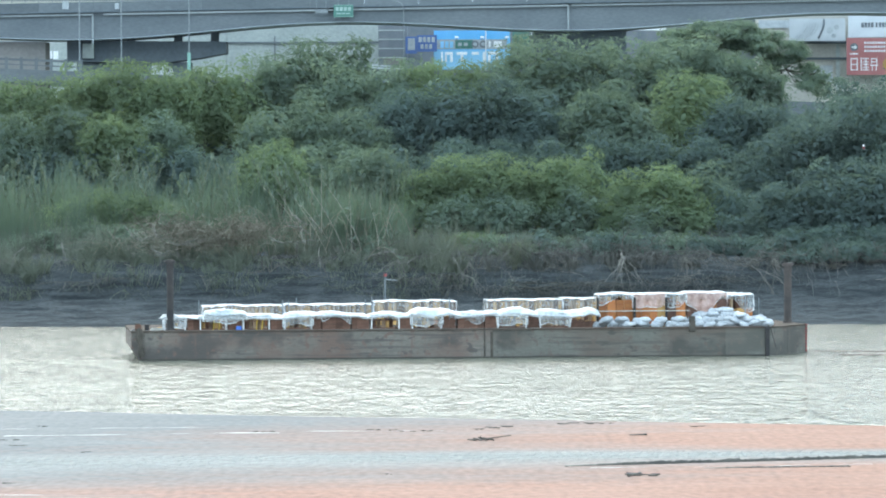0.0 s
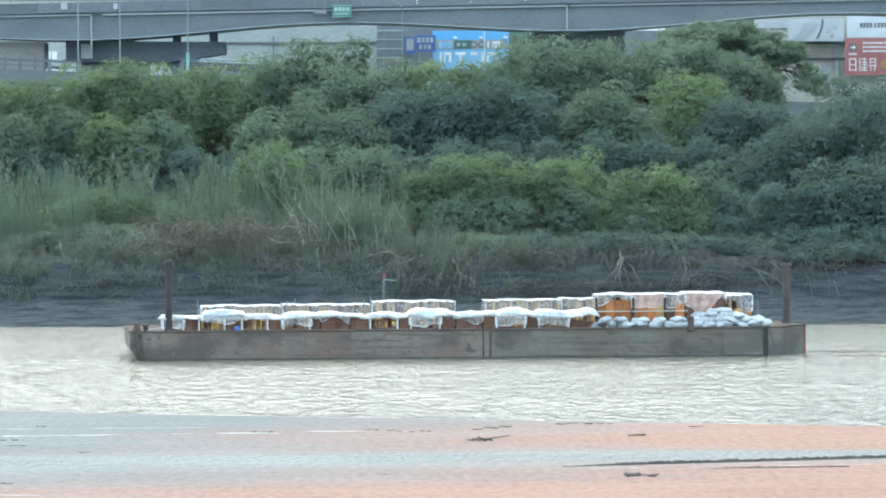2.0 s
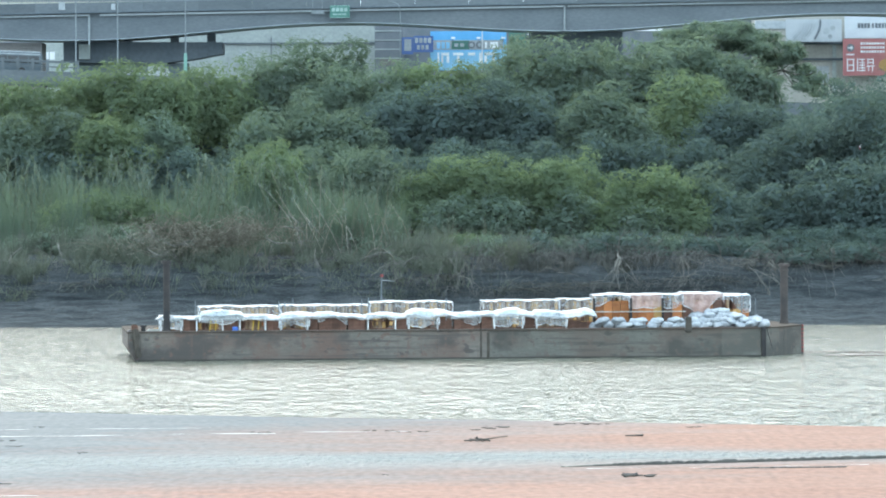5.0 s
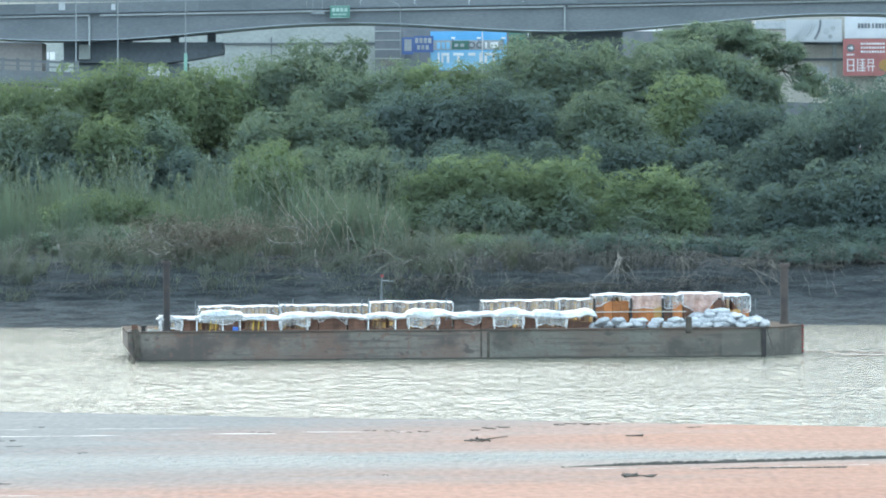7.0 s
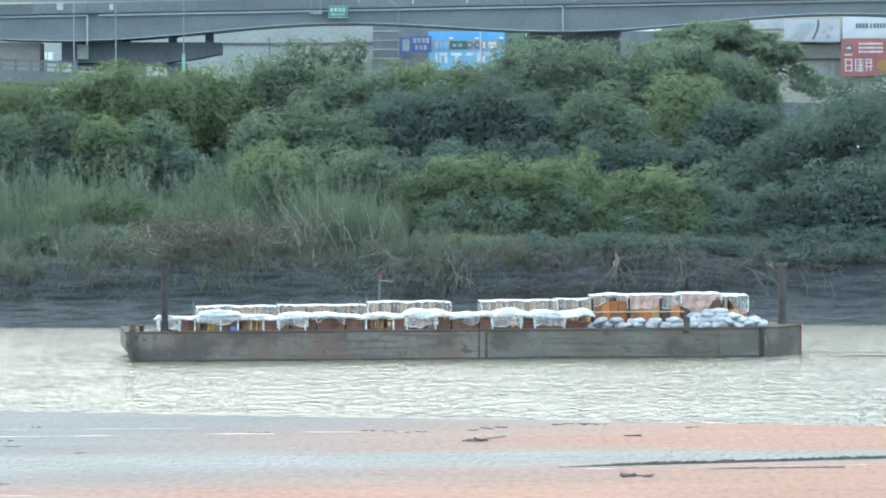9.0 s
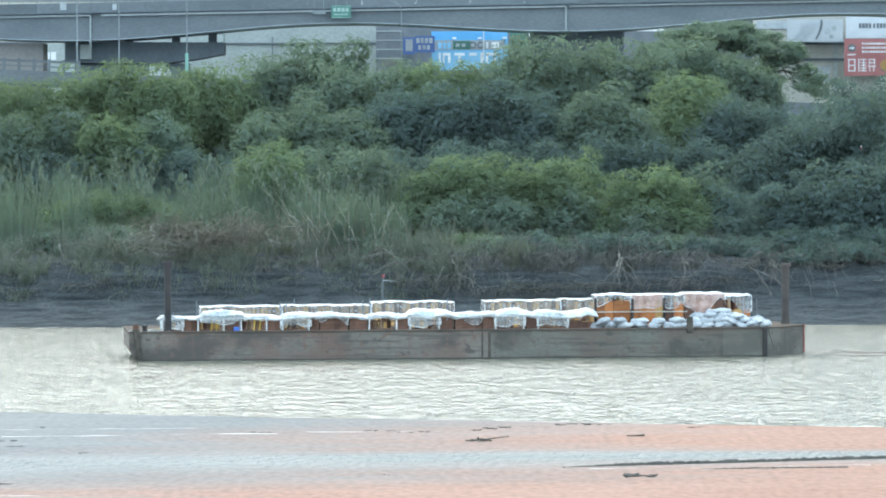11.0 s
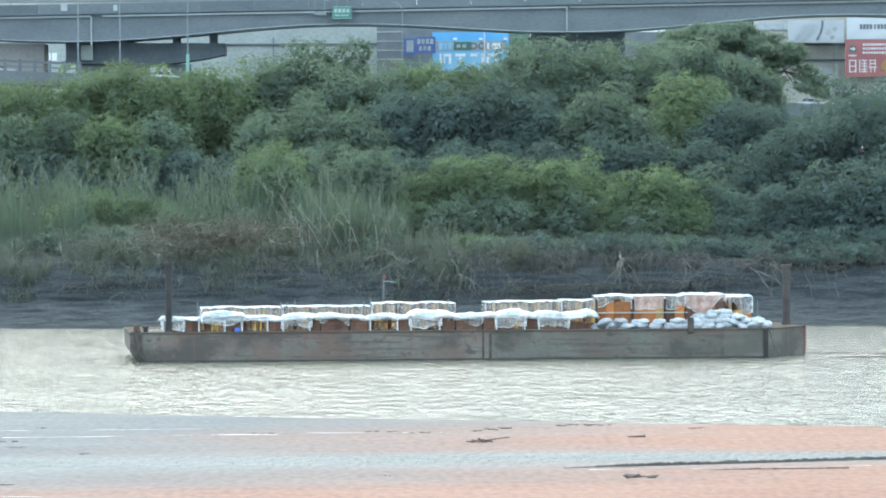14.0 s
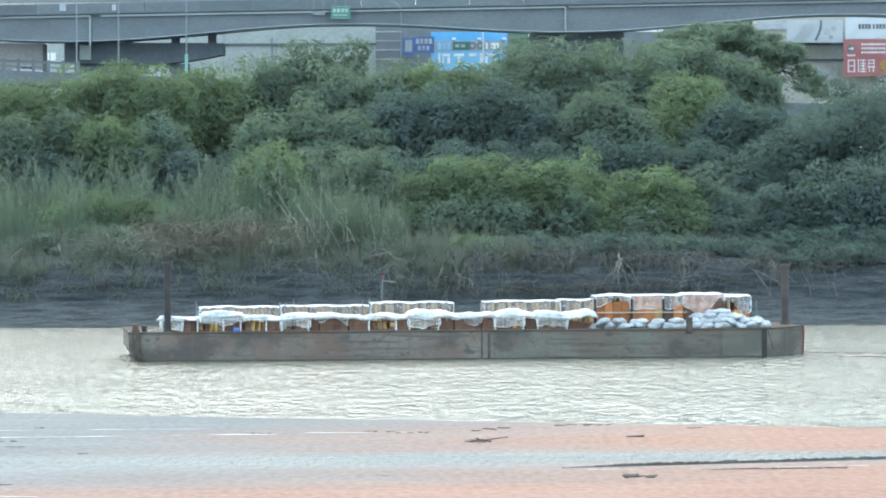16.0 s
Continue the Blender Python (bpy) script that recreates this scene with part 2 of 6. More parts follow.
FILM = surface("white_plastic_sheet", (0.33, 0.38, 0.41), (0.62, 0.65, 0.67), rough=0.5, scale=2.6, fine=6, bump=1.0, vary=0.06, dist=0.16)
EDGE = surface("sheet_edge_film", (0.74, 0.78, 0.80), (0.84, 0.86, 0.88), rough=0.35, scale=2.5, fine=7, bump=0.6, vary=0.04, cover=0.36, dist=0.08)
HEM = surface("doubled_film_hem", (0.66, 0.70, 0.72), (0.80, 0.82, 0.84), rough=0.35, scale=6, fine=14, bump=0.6, vary=0.05, cover=0.72, dist=0.05)
FILMBOX = surface("wrapping_film", (0.50, 0.55, 0.57), (0.80, 0.83, 0.85), rough=0.3, scale=4.0, fine=11, bump=0.9, vary=0.04, cover=0.30, dist=0.10)
PINKFILM = surface("pinkish_wrapping_film", (0.62, 0.42, 0.38), (0.78, 0.60, 0.56), rough=0.35, scale=3.0, fine=9, bump=0.9, vary=0.04, cover=0.48, dist=0.10)
CLEAR = surface("clear_plastic_film", (0.62, 0.68, 0.70), (0.80, 0.83, 0.85), rough=0.3, scale=2.5, fine=7, bump=0.7, vary=0.04, cover=0.24, dist=0.08)
THINFILM = surface("creased_thin_film", (0.60, 0.62, 0.60), (0.82, 0.82, 0.80), rough=0.3, scale=7.0, fine=16, bump=0.9, vary=0.04, cover=0.20, dist=0.04)
WHITEBAR = surface("white_painted_tube", (0.62, 0.64, 0.66), (0.75, 0.76, 0.77), rough=0.5)
WOOD_A = surface("orange_plywood", (0.28, 0.10, 0.035), (0.37, 0.15, 0.05), rough=0.7, scale=2, fine=12, stretch=(1, 1, 4), vary=0.3)
WOOD_B = surface("ochre_board", (0.40, 0.24, 0.08), (0.50, 0.32, 0.13), rough=0.7, scale=2, fine=12, stretch=(1, 1, 4), vary=0.3)
WOOD_C = surface("brown_board", (0.095, 0.050, 0.036), (0.165, 0.088, 0.062), rough=0.75, scale=2, fine=12, stretch=(1, 1, 4), vary=0.3)
CARD = surface("brown_cardboard_tube", (0.24, 0.16, 0.10), (0.36, 0.26, 0.17), rough=0.8, scale=3, vary=0.45)
YELLOW = surface("yellow_paint", (0.55, 0.36, 0.04), (0.62, 0.42, 0.08), rough=0.5)
BLUE = surface("blue_plastic", (0.05, 0.13, 0.45), (0.07, 0.16, 0.5), rough=0.4)
BAG = surface("woven_sack", (0.29, 0.325, 0.36), (0.42, 0.445, 0.47), rough=0.75, scale=4, fine=12, bump=0.9, vary=0.18, dist=0.05)
CONCRETE = surface("viaduct_concrete", (0.105, 0.126, 0.143), (0.132, 0.154, 0.172), rough=0.85, scale=0.12, fine=1.5, bump=0.2, stretch=(1, 1, 2.5))
CONCRETE_D = surface("blue_grey_concrete", (0.098, 0.124, 0.148), (0.130, 0.156, 0.180), rough=0.85, scale=0.2, fine=2)
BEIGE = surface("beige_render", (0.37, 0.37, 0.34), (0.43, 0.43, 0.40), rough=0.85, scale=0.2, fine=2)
BEIGE_D = surface("dark_beige_render", (0.165, 0.165, 0.165), (0.205, 0.20, 0.198), rough=0.85, scale=0.2, fine=2)
PALE = surface("pale_wall", (0.30, 0.345, 0.345), (0.36, 0.405, 0.40), rough=0.8, scale=0.15, fine=2)
GREYMETAL = surface("galvanised_steel", (0.15, 0.18, 0.20), (0.21, 0.24, 0.26), rough=0.5, metal=0.3)
DARKGREY = surface("dark_grey_panel", (0.13, 0.155, 0.18), (0.18, 0.20, 0.225), rough=0.6, scale=0.5)
PALEGREEN = surface("pale_green_cabinet_paint", (0.16, 0.31, 0.28), (0.19, 0.35, 0.31), rough=0.5)
SIGNGREEN = surface("green_sign_sheet", (0.060, 0.175, 0.150), (0.075, 0.20, 0.168), rough=0.4)
SIGNWHITE = surface("white_sign_sheet", (0.70, 0.73, 0.76), (0.78, 0.81, 0.84), rough=0.5)
SKYBLUE = surface("sky_blue_board", (0.11, 0.37, 0.68), (0.15, 0.43, 0.74), rough=0.5, scale=0.3)
PALEBLUE = surface("pale_blue_board", (0.22, 0.50, 0.74), (0.28, 0.56, 0.80), rough=0.5, scale=0.5)
NAVY = surface("navy_board", (0.065, 0.125, 0.32), (0.09, 0.155, 0.37), rough=0.5, scale=0.5)
# Red greyed to put distant haze into the board's colour.
REDBOARD = surface("haze_muted_red_board", (0.38, 0.145, 0.15), (0.44, 0.18, 0.18), rough=0.5, scale=0.5)
SOFFIT = surface("shade_lifted_soffit_concrete", (0.36, 0.42, 0.47), (0.44, 0.50, 0.55), rough=0.9, scale=0.2, fine=2)
BOARDWHITE = surface("faded_white_board", (0.47, 0.52, 0.57), (0.54, 0.59, 0.63), rough=0.6, scale=0.4)
PIPE = surface("pale_drain_pipe", (0.26, 0.30, 0.32), (0.32, 0.36, 0.38), rough=0.6)
PALELETTER = surface("muted_white_letters", (0.24, 0.36, 0.34), (0.29, 0.40, 0.38), rough=0.5)
LIGHTGREY = surface("light_grey_print", (0.30, 0.34, 0.37), (0.38, 0.42, 0.45), rough=0.6)
LEAF_A = foliage("yellow_green_leaves", (0.126, 0.180, 0.112), (0.168, 0.234, 0.140), through=0.55, skin=(1.12, 1.08, 1.24), glow=(1.26, 1.20, 0.92))
LEAF_B = foliage("mid_green_leaves", (0.126, 0.176, 0.132), (0.165, 0.222, 0.160), through=0.55, skin=(1.09, 1.08, 1.28), glow=(1.22, 1.18, 0.97))
# Darker, bluer leaves that carry deep shade and haze in their colour.
LEAF_C = foliage("shade_dark_green_leaves", (0.098, 0.142, 0.122), (0.128, 0.174, 0.146), through=0.55, skin=(1.07, 1.08, 1.30), glow=(1.18, 1.17, 0.98))
FRINGE = foliage("dull_bank_grass", (0.090, 0.108, 0.088), (0.152, 0.172, 0.136), through=0.3, skin=(1.05, 1.06, 1.08), glow=(1.08, 1.06, 0.95))
CANELEAF = foliage("cane_leaves", (0.085, 0.125, 0.080), (0.175, 0.225, 0.150), through=0.4)
REED = foliage("reed_blades", (0.088, 0.134, 0.088), (0.144, 0.200, 0.128), through=0.4, skin=(1.10, 1.05, 1.32))
STRAW = foliage("dry_reed_straw", (0.096, 0.110, 0.078), (0.19, 0.20, 0.15), through=0.2, rough=0.7, skin=(1.05, 1.06, 1.08), glow=(1.08, 1.06, 0.95))
ROOT = foliage("dead_roots", (0.054, 0.060, 0.056), (0.122, 0.122, 0.108), through=0.1, skin=(1.05, 1.06, 1.08), glow=(1.08, 1.06, 0.95))
PALESTEM = foliage("bleached_cane_stems", (0.21, 0.205, 0.165), (0.33, 0.315, 0.255), through=0.1, skin=(1.0, 1.03, 1.05), glow=(1.0, 1.0, 1.0))
TWIG = foliage("pale_dead_twigs", (0.085, 0.088, 0.082), (0.175, 0.172, 0.155), through=0.1, skin=(1.0, 1.04, 1.10), glow=(1.0, 1.0, 1.0))
BROWNTWIG = foliage("brown_dead_reeds", (0.138, 0.128, 0.101), (0.245, 0.226, 0.176), through=0.1, skin=(1.0, 1.02, 1.06), glow=(1.0, 1.0, 1.0))
BARK = surface("bark", (0.055, 0.050, 0.043), (0.095, 0.085, 0.072), rough=0.9, scale=3, fine=20)
DEADWOOD = surface("bleached_twigs", (0.085, 0.084, 0.075), (0.17, 0.165, 0.15), rough=0.85, scale=1, fine=6)
DRIFTGREY = surface("weathered_grey_wood", (0.085, 0.088, 0.082), (0.165, 0.165, 0.150), rough=0.85, scale=3, fine=6)
GLASS = surface("vehicle_glass", (0.03, 0.035, 0.04), (0.05, 0.055, 0.06), rough=0.15, spec=0.6)
CARWHITE = surface("white_car_paint", (0.34, 0.37, 0.39), (0.40, 0.43, 0.45), rough=0.3)
BUSGREY = surface("blue_grey_bus_paint", (0.075, 0.10, 0.12), (0.10, 0.13, 0.15), rough=0.35)


# ---- mesh helpers ----
def mesh_of(name, bm, material):
    me = bpy.data.meshes.new(name)
    bm.normal_update()
    bm.to_mesh(me)
    bm.free()
    me.materials.append(material)
    return me


def part(name, bm, material, parent=None, label="", m=None):
    """Links a bmesh, or a mesh made before, as one object under a thing or a part."""
    ob = new(name, bm if isinstance(bm, bpy.types.Mesh) else mesh_of(name, bm, material))
    if parent:
        ob.parent = parent
    if m is not None:
        ob.matrix_basis = m
    if label:
        tagged(ob, label)
    return ob


def thing(name, label, category, m, group="", kind=""):
    ob = tagged(new(name), label, category, group, kind)
    ob.matrix_basis = m
    return ob


def box(bm, x0, x1, y0, y1, z0, z1, bev=0.0):
    """A box; bev rounds its edges."""
    r = bmesh.ops.create_cube(bm, size=1)["verts"]
    for v in r:
        v.co = Vector((x0 + (v.co.x + 0.5) * (x1 - x0), y0 + (v.co.y + 0.5) * (y1 - y0), z0 + (v.co.z + 0.5) * (z1 - z0)))
    if bev:
        bmesh.ops.bevel(bm, geom=list({e for v in r for e in v.link_edges}), offset=bev, segments=1, affect="EDGES")
    return bm


def bar(bm, a, b, r0, r1=None, seg=8):
    """A round bar from a to b."""
    a, b = Vector(a), Vector(b)
    d = b - a
    vs = bmesh.ops.create_cone(bm, cap_ends=True, segments=seg, radius1=r0, radius2=r0 if r1 is None else r1, depth=d.length)["verts"]
    bmesh.ops.transform(bm, matrix=Matrix.Translation((a + b) / 2) @ d.to_track_quat("Z", "Y").to_matrix().to_4x4(), verts=vs)
    return bm


def prism(bm, outline, y0, y1):
    """An outline in x and z, drawn out from y0 to y1."""
    a, b = [bm.verts.new((x, y0, z)) for x, z in outline], [bm.verts.new((x, y1, z)) for x, z in outline]
    bm.faces.new(a), bm.faces.new(b[::-1])
    for i in range(len(a)):
        j = (i + 1) % len(a)
        bm.faces.new((a[j], a[i], b[i], b[j]))
    bmesh.ops.recalc_face_normals(bm, faces=bm.faces[:])
    return bm


def slab(bm, plan, z0, z1):
    """A plan outline raised from z0 to z1."""
    a, b = [bm.verts.new((x, y, z0)) for x, y in plan], [bm.verts.new((x, y, z1)) for x, y in plan]
    bm.faces.new(a[::-1]), bm.faces.new(b)
    for i in range(len(a)):
        j = (i + 1) % len(a)
        bm.faces.new((a[i], a[j], b[j], b[i]))
    bmesh.ops.recalc_face_normals(bm, faces=bm.faces[:])
    return bm


def soup(name, verts, quads, material, parent=None, smooth=False):
    """Many small quads in one mesh."""
    me = bpy.data.meshes.new(name)
    nv, nq = len(verts), len(quads)
    me.vertices.add(nv), me.loops.add(nq * 4), me.polygons.add(nq)
    me.vertices.foreach_set("co", np.asarray(verts, dtype=np.float32).ravel())
    me.loops.foreach_set("vertex_index", np.asarray(quads, dtype=np.int32).ravel())
    me.polygons.foreach_set("loop_start", np.arange(0, nq * 4, 4, dtype=np.int32))
    me.update(calc_edges=True)
    me.materials.append(material)
    if smooth:
        me.polygons.foreach_set("use_smooth", np.ones(nq, dtype=bool))
    ob = new(name, me)
    if parent:
        ob.parent = parent
    return ob


def unit(a):
    return a / np.maximum(np.linalg.norm(a, axis=1, keepdims=True), 1e-9)


def leaf_quads(pos, nrm, size, rng, slim=0.45):
    """Pointed leaves at pos, facing along nrm."""
    n = len(pos)
    side = unit(np.cross(nrm, unit(rng.normal(size=(n, 3)))))
    along = np.cross(nrm, side)
    L = (size * rng.uniform(0.65, 1.35, n))[:, None]
    W = L * slim
    fold = nrm * L * 0.12
    v = np.stack([pos - along * L * 0.5, pos + side * W * 0.5 + fold, pos + along * L * 0.5 - fold, pos - side * W * 0.5 + fold], axis=1)
    return v.reshape(-1, 3), np.arange(n * 4).reshape(-1, 4)


def sprays(rng, P0, out, count, per, size, flat=0.45):
    """Leafy twig ends: per leaves strewn about each of count places."""
    c = np.repeat(P0, per, axis=0)
    o = np.repeat(out, per, axis=0)
    big = np.repeat(size * rng.uniform(0.6, 1.5, count), per)[:, None]
    d = rng.normal(size=(count * per, 3)) * np.array([1, 1, flat])
    P = c + d * big + o * np.abs(rng.normal(size=(count * per, 1))) * big * 0.6
    return P, unit(o * 0.55 + np.array([0, 0, 0.75]) + rng.normal(size=(count * per, 3)) * 0.42)


def crown_points(rng, rx, ry, rz, boughs, per, loose=0):
    """Leaf places, facings and sizes: overlapping leafy boughs round the crown, each a lumpy shell of twig ends over a lining of broader leaves."""
    ax = np.array([rx, ry, rz])
    mean = (rx * ry * rz) ** (1 / 3)
    P, N, Z = [], [], []
    turn = rng.uniform(0, 6.283)
    for i in range(boughs):
        # spread evenly round the crown, few underneath
        h = 1 - 1.55 * (i + rng.uniform(0.2, 0.8)) / boughs
        a = turn + 2.39996 * i + rng.normal() * 0.25
        flat = math.sqrt(max(0.0, 1 - h * h))
        d = np.array([math.cos(a) * flat, math.sin(a) * flat, h])
        s = mean * rng.uniform(0.20, 0.52)
        c = d * (ax - 0.7 * s) * (rng.uniform(0.55, 1.20) if i else 1.0) + rng.normal(size=3) * 0.12 * ax * np.array([1, 1, 0.4])
        twigs = max(6, int(per * s * s / 11))
        q = unit(rng.normal(size=(twigs, 3)) + d * 0.45 + np.array([0, -0.40, 0.35]))
        r = rng.uniform(0.80, 1.12, (twigs, 1)) * s
        p, n = sprays(rng, c + q * r * np.array([1.2, 1.05, 0.85]), q, twigs, 11, 0.13)
        P.append(p), N.append(n), Z.append(rng.uniform(0.75, 1.2, len(p)))
        lining = max(10, int(85 * s * s))
        q = unit(rng.normal(size=(lining, 3)) + d * 0.4)
        P.append(c + q * s * 0.84 * np.array([1.1, 1.05, 0.8])), N.append(unit(q + rng.normal(size=(lining, 3)) * 0.3 + np.array([0, 0, 0.3]))), Z.append(np.full(lining, 2.3))
    # long shoots that stand out of the crown
    shoots = int(14 * rx)
    d = unit(rng.normal(size=(shoots, 3)) + np.array([0, -0.1, 0.55]))
    for k in range(3):
        p, n = sprays(rng, d * ax * (0.94 + 0.06 * k), d, shoots, 7, 0.10 - 0.02 * k)
        P.append(p), N.append(n), Z.append(np.full(len(p), 0.9))
    # loose leaves that close the crown's outer skin
    n = int(loose * rx * rz)
    q = unit(rng.normal(size=(n, 3)) + np.array([0, -0.3, 0.1]))
    P.append(q * ax * rng.uniform(0.74, 1.10, (n, 1))), N.append(unit(q * 0.5 + np.array([0, -0.2, 0.35]) + rng.normal(size=(n, 3)) * 0.5)), Z.append(rng.uniform(0.8, 1.3, n))
    n = int(70 * (rx * rz + 0.5))
    q = unit(rng.normal(size=(n, 3)))
    P.append(q * ax * rng.uniform(0.70, 0.80, (n, 1))), N.append(unit(q + rng.normal(size=(n, 3)) * 0.25)), Z.append(np.full(n, 3.3))
    return np.concatenate(P), np.concatenate(N), np.concatenate(Z)


# ---- river, mud flat and far bank ----
def sheet(name, xs, ys, height, material, parent=None):
    X, Y = np.meshgrid(xs, ys)
    Z = height(X, Y)
    nx = len(xs)
    v = np.stack([X, Y, Z], axis=-1).reshape(-1, 3)
    i = (np.arange(len(ys) - 1)[:, None] * nx + np.arange(nx - 1)[None, :]).ravel()
    return soup(name, v, np.stack([i, i + 1, i + nx + 1, i + nx], axis=1), material, parent, smooth=True)


def wob(x, y, s):
    """Smooth uneven values, about -1 to 1."""
    return (np.sin(x * s + 1.3 * np.sin(y * s * 0.7 + 2)) + np.sin(y * s * 1.3 + 1.7 * np.sin(x * s * 0.6)) + np.sin((x + y) * s * 0.53 + 4)) / 3


river = tagged(sheet("water", np.linspace(-420, 420, 13), np.linspace(60, 260, 9), lambda x, y: 0 * x, WATER), "choppy silty river water", "water", kind="structure")


def flat_height(x, y):
    edge = 139.8 - 0.35 * np.clip(x, -60, 60) + 0.35 * wob(x, y * 0, 0.5)
    return np.clip((edge - y) * 0.02, -0.35, 0.05) + 0.003 * wob(x, y, 0.5) * (y < edge)


flat = tagged(sheet("mud_flat", np.concatenate([np.linspace(-400, -64, 12), np.linspace(-60, 60, 121), np.linspace(64, 400, 12)]), np.concatenate([np.linspace(-300, 100, 14), np.linspace(101, 150, 120)]), flat_height, SILT),
              "smooth wet silt flat with a film of water", "mud flat", kind="structure")


def wet_film(x0, x1, y0, slope, wide, seed, gaps=0.0):
    """A thin sinuous film of standing water on the silt."""
    rng = np.random.default_rng(seed)
    n = int((x1 - x0) * 12)
    x = np.linspace(x0, x1, n)
    y = y0 + slope * (x - x0) + 0.25 * wob(x, 0 * x + seed, 0.8)
    w = wide * np.clip(0.6 + 0.7 * wob(x, 0 * x + 3 * seed, 1.7) + 0.4 * wob(x, 0 * x, 5.0) - gaps, 0, 2)
    z = flat_height(x, y) + 0.008
    v = np.concatenate([np.stack([x, y - w, z], 1), np.stack([x, y + w, z], 1)])
    i = np.arange(n - 1)
    i = i[(w[:-1] > 0.01) & (w[1:] > 0.01)]
    return tagged(soup("water_film", v, np.stack([i, i + 1, i + n + 1, i + n], 1), POOL), "thin bright film of water on the silt", "water", kind="structure")


wet_film(-12.629, -4.799, 130.960, 0.12, 0.13, 1, 0.15)
wet_film(-4.319, -0.084, 132.620, 0.05, 0.16, 2, 0.45)
wet_film(-10.688, -9.536, 108.014, 0.05, 0.06, 3, 0.2)
wet_film(-13.274, -6.772, 134.219, 0.1, 0.10, 4, 0.35)


def slick(x0, x1, y0, seed):
    """A smooth streak of calm water trailing from the stern, a little above the chop, coloured pink as reflected sky.
    """
    n = 90
    x = np.linspace(x0, x1, n)
    y = y0 + 0.10 * (x - x0) + 0.25 * wob(x, 0 * x + seed, 0.6)
    w = 0.9 * (0.6 + 0.4 * wob(x, 0 * x + seed, 0.9)) * np.clip((x - x0) / 2, 0.1, 1)
    v = np.concatenate([np.stack([x, y - w, 0 * x + 0.03], 1), np.stack([x, y + w, 0 * x + 0.03], 1)])
    i = np.arange(n - 1)
    return tagged(soup("water_slick", v, np.stack([i, i + 1, i + n + 1, i + n], 1), SLICK), "smooth slick of calm water astern, pink sky reflection in its colour", "water", kind="structure")


slick(14.6, 60, 183.2, 3)


def lumps(x, y, size):
    """Irregular lumps about that size, -0.5 to 0.5."""
    u, v = x / size, y / size
    i, j = np.floor(u), np.floor(v)
    a, b = (u - i) ** 2 * (3 - 2 * (u - i)), (v - j) ** 2 * (3 - 2 * (v - j))

    def at(p, q):
        h = np.sin(p * 127.1 + q * 311.7) * 43758.5453
        return h - np.floor(h)
    return (at(i, j) * (1 - a) + at(i + 1, j) * a) * (1 - b) + (at(i, j + 1) * (1 - a) + at(i + 1, j + 1) * a) * b - 0.5


def bank_height(x, y):
    d = y - (216.3 + 0.7 * wob(x, 0 * y, 0.23))
    shelf = np.interp(d, [-30, -6, 0, 4.2, 7.2, 8.5, 10.3, 18.3, 42.3, 62.3], [-3, -0.6, 0, 0.6, 1.1, 2.2, 2.9, 3.6, 4.3, 4.5])
    wet = np.clip(d / 3, 0, 1)
    step = (shelf * 3.4 + 0.28 * wob(x, y * 0.4, 0.22) + 0.35 * lumps(x, y, 1.6) + 0.2 * lumps(x, y + 50, 0.5)) % 1.0
    ledge = 0.11 * (np.clip(step / 0.14, 0, 1) - step) * wet * np.clip((11.3 - d) / 3, 0, 1)
    rough = 0.22 * lumps(x, y, 1.1) + 0.13 * lumps(x + 40, y, 0.45) + 0.07 * lumps(x, y + 90, 0.22)
    return shelf + ledge + rough * wet * np.clip((13 - d) / 3, 0.3, 1)


bank = tagged(sheet("far_bank", np.concatenate([np.linspace(-400, -43, 24), np.linspace(-40, 40, 401), np.linspace(43, 400, 24)]), np.concatenate([np.linspace(190, 212, 8), np.linspace(213, 228, 140), np.linspace(228.5, 245, 30), np.linspace(247, 300, 20)]), bank_height, MUD),
              "dark wet mud bank with eroded ledges", "river bank", kind="structure")
ground = tagged(sheet("ground", np.linspace(-2500, 2500, 11), np.concatenate([np.linspace(280, 700, 5), [1500, 4000]]), lambda x, y: 3.9 + 0 * x, GROUND),
                "flat overgrown flood plain reaching the horizon", "ground", kind="structure")


def bank_z(x, y):
    return float(bank_height(np.array([float(x)]), np.array([float(y)]))[0])


# ---- trees and bushes ----
def tree(x, y, top, rx, rz, mat, seed, leaf=0.13, boughs=20, per=620, ry=None, name="tree", label="broad green riverside tree", lift=0.0, loose=0):
    """A tapered trunk with limbs under a heaped crown whose highest leaves stand at top."""
    rng = np.random.default_rng(seed)
    z0 = bank_z(x, y) if y < 298 else 3.9
    ry = ry or rx * 0.8
    cz = top + lift - rz - z0
    ob = thing(name, label, "tree" if name == "tree" else "bush", pose(x, y, z0), "riverside trees" if name == "tree" else "riverside bushes")
    bm = bmesh.new()
    foot = max(cz * 0.6, 0.35)
    bar(bm, (0, 0, -0.4), (0.1, 0, foot), 0.05 * rx + 0.05, 0.035 * rx + 0.03, 7)
    for k in range(6):
        a = rng.uniform(0, 6.28)
        bar(bm, (0.1, 0, foot * rng.uniform(0.7, 0.98)), (math.cos(a) * rx * 0.55, math.sin(a) * ry * 0.55, max(cz, 0.3) + rng.uniform(-0.2, 0.5) * rz), 0.03 * rx + 0.02, 0.012, 5)
    part("trunk", bm, BARK, ob)
    P, N, size = crown_points(rng, rx, ry, rz, boughs, per, loose)
    P[:, 2] += max(cz, 0.25 * rz)
    keep = P[:, 2] > 0.05
    v, q = leaf_quads(P[keep], N[keep], leaf * size[keep], rng)
    soup("crown", v, q, mat, ob)
    return ob


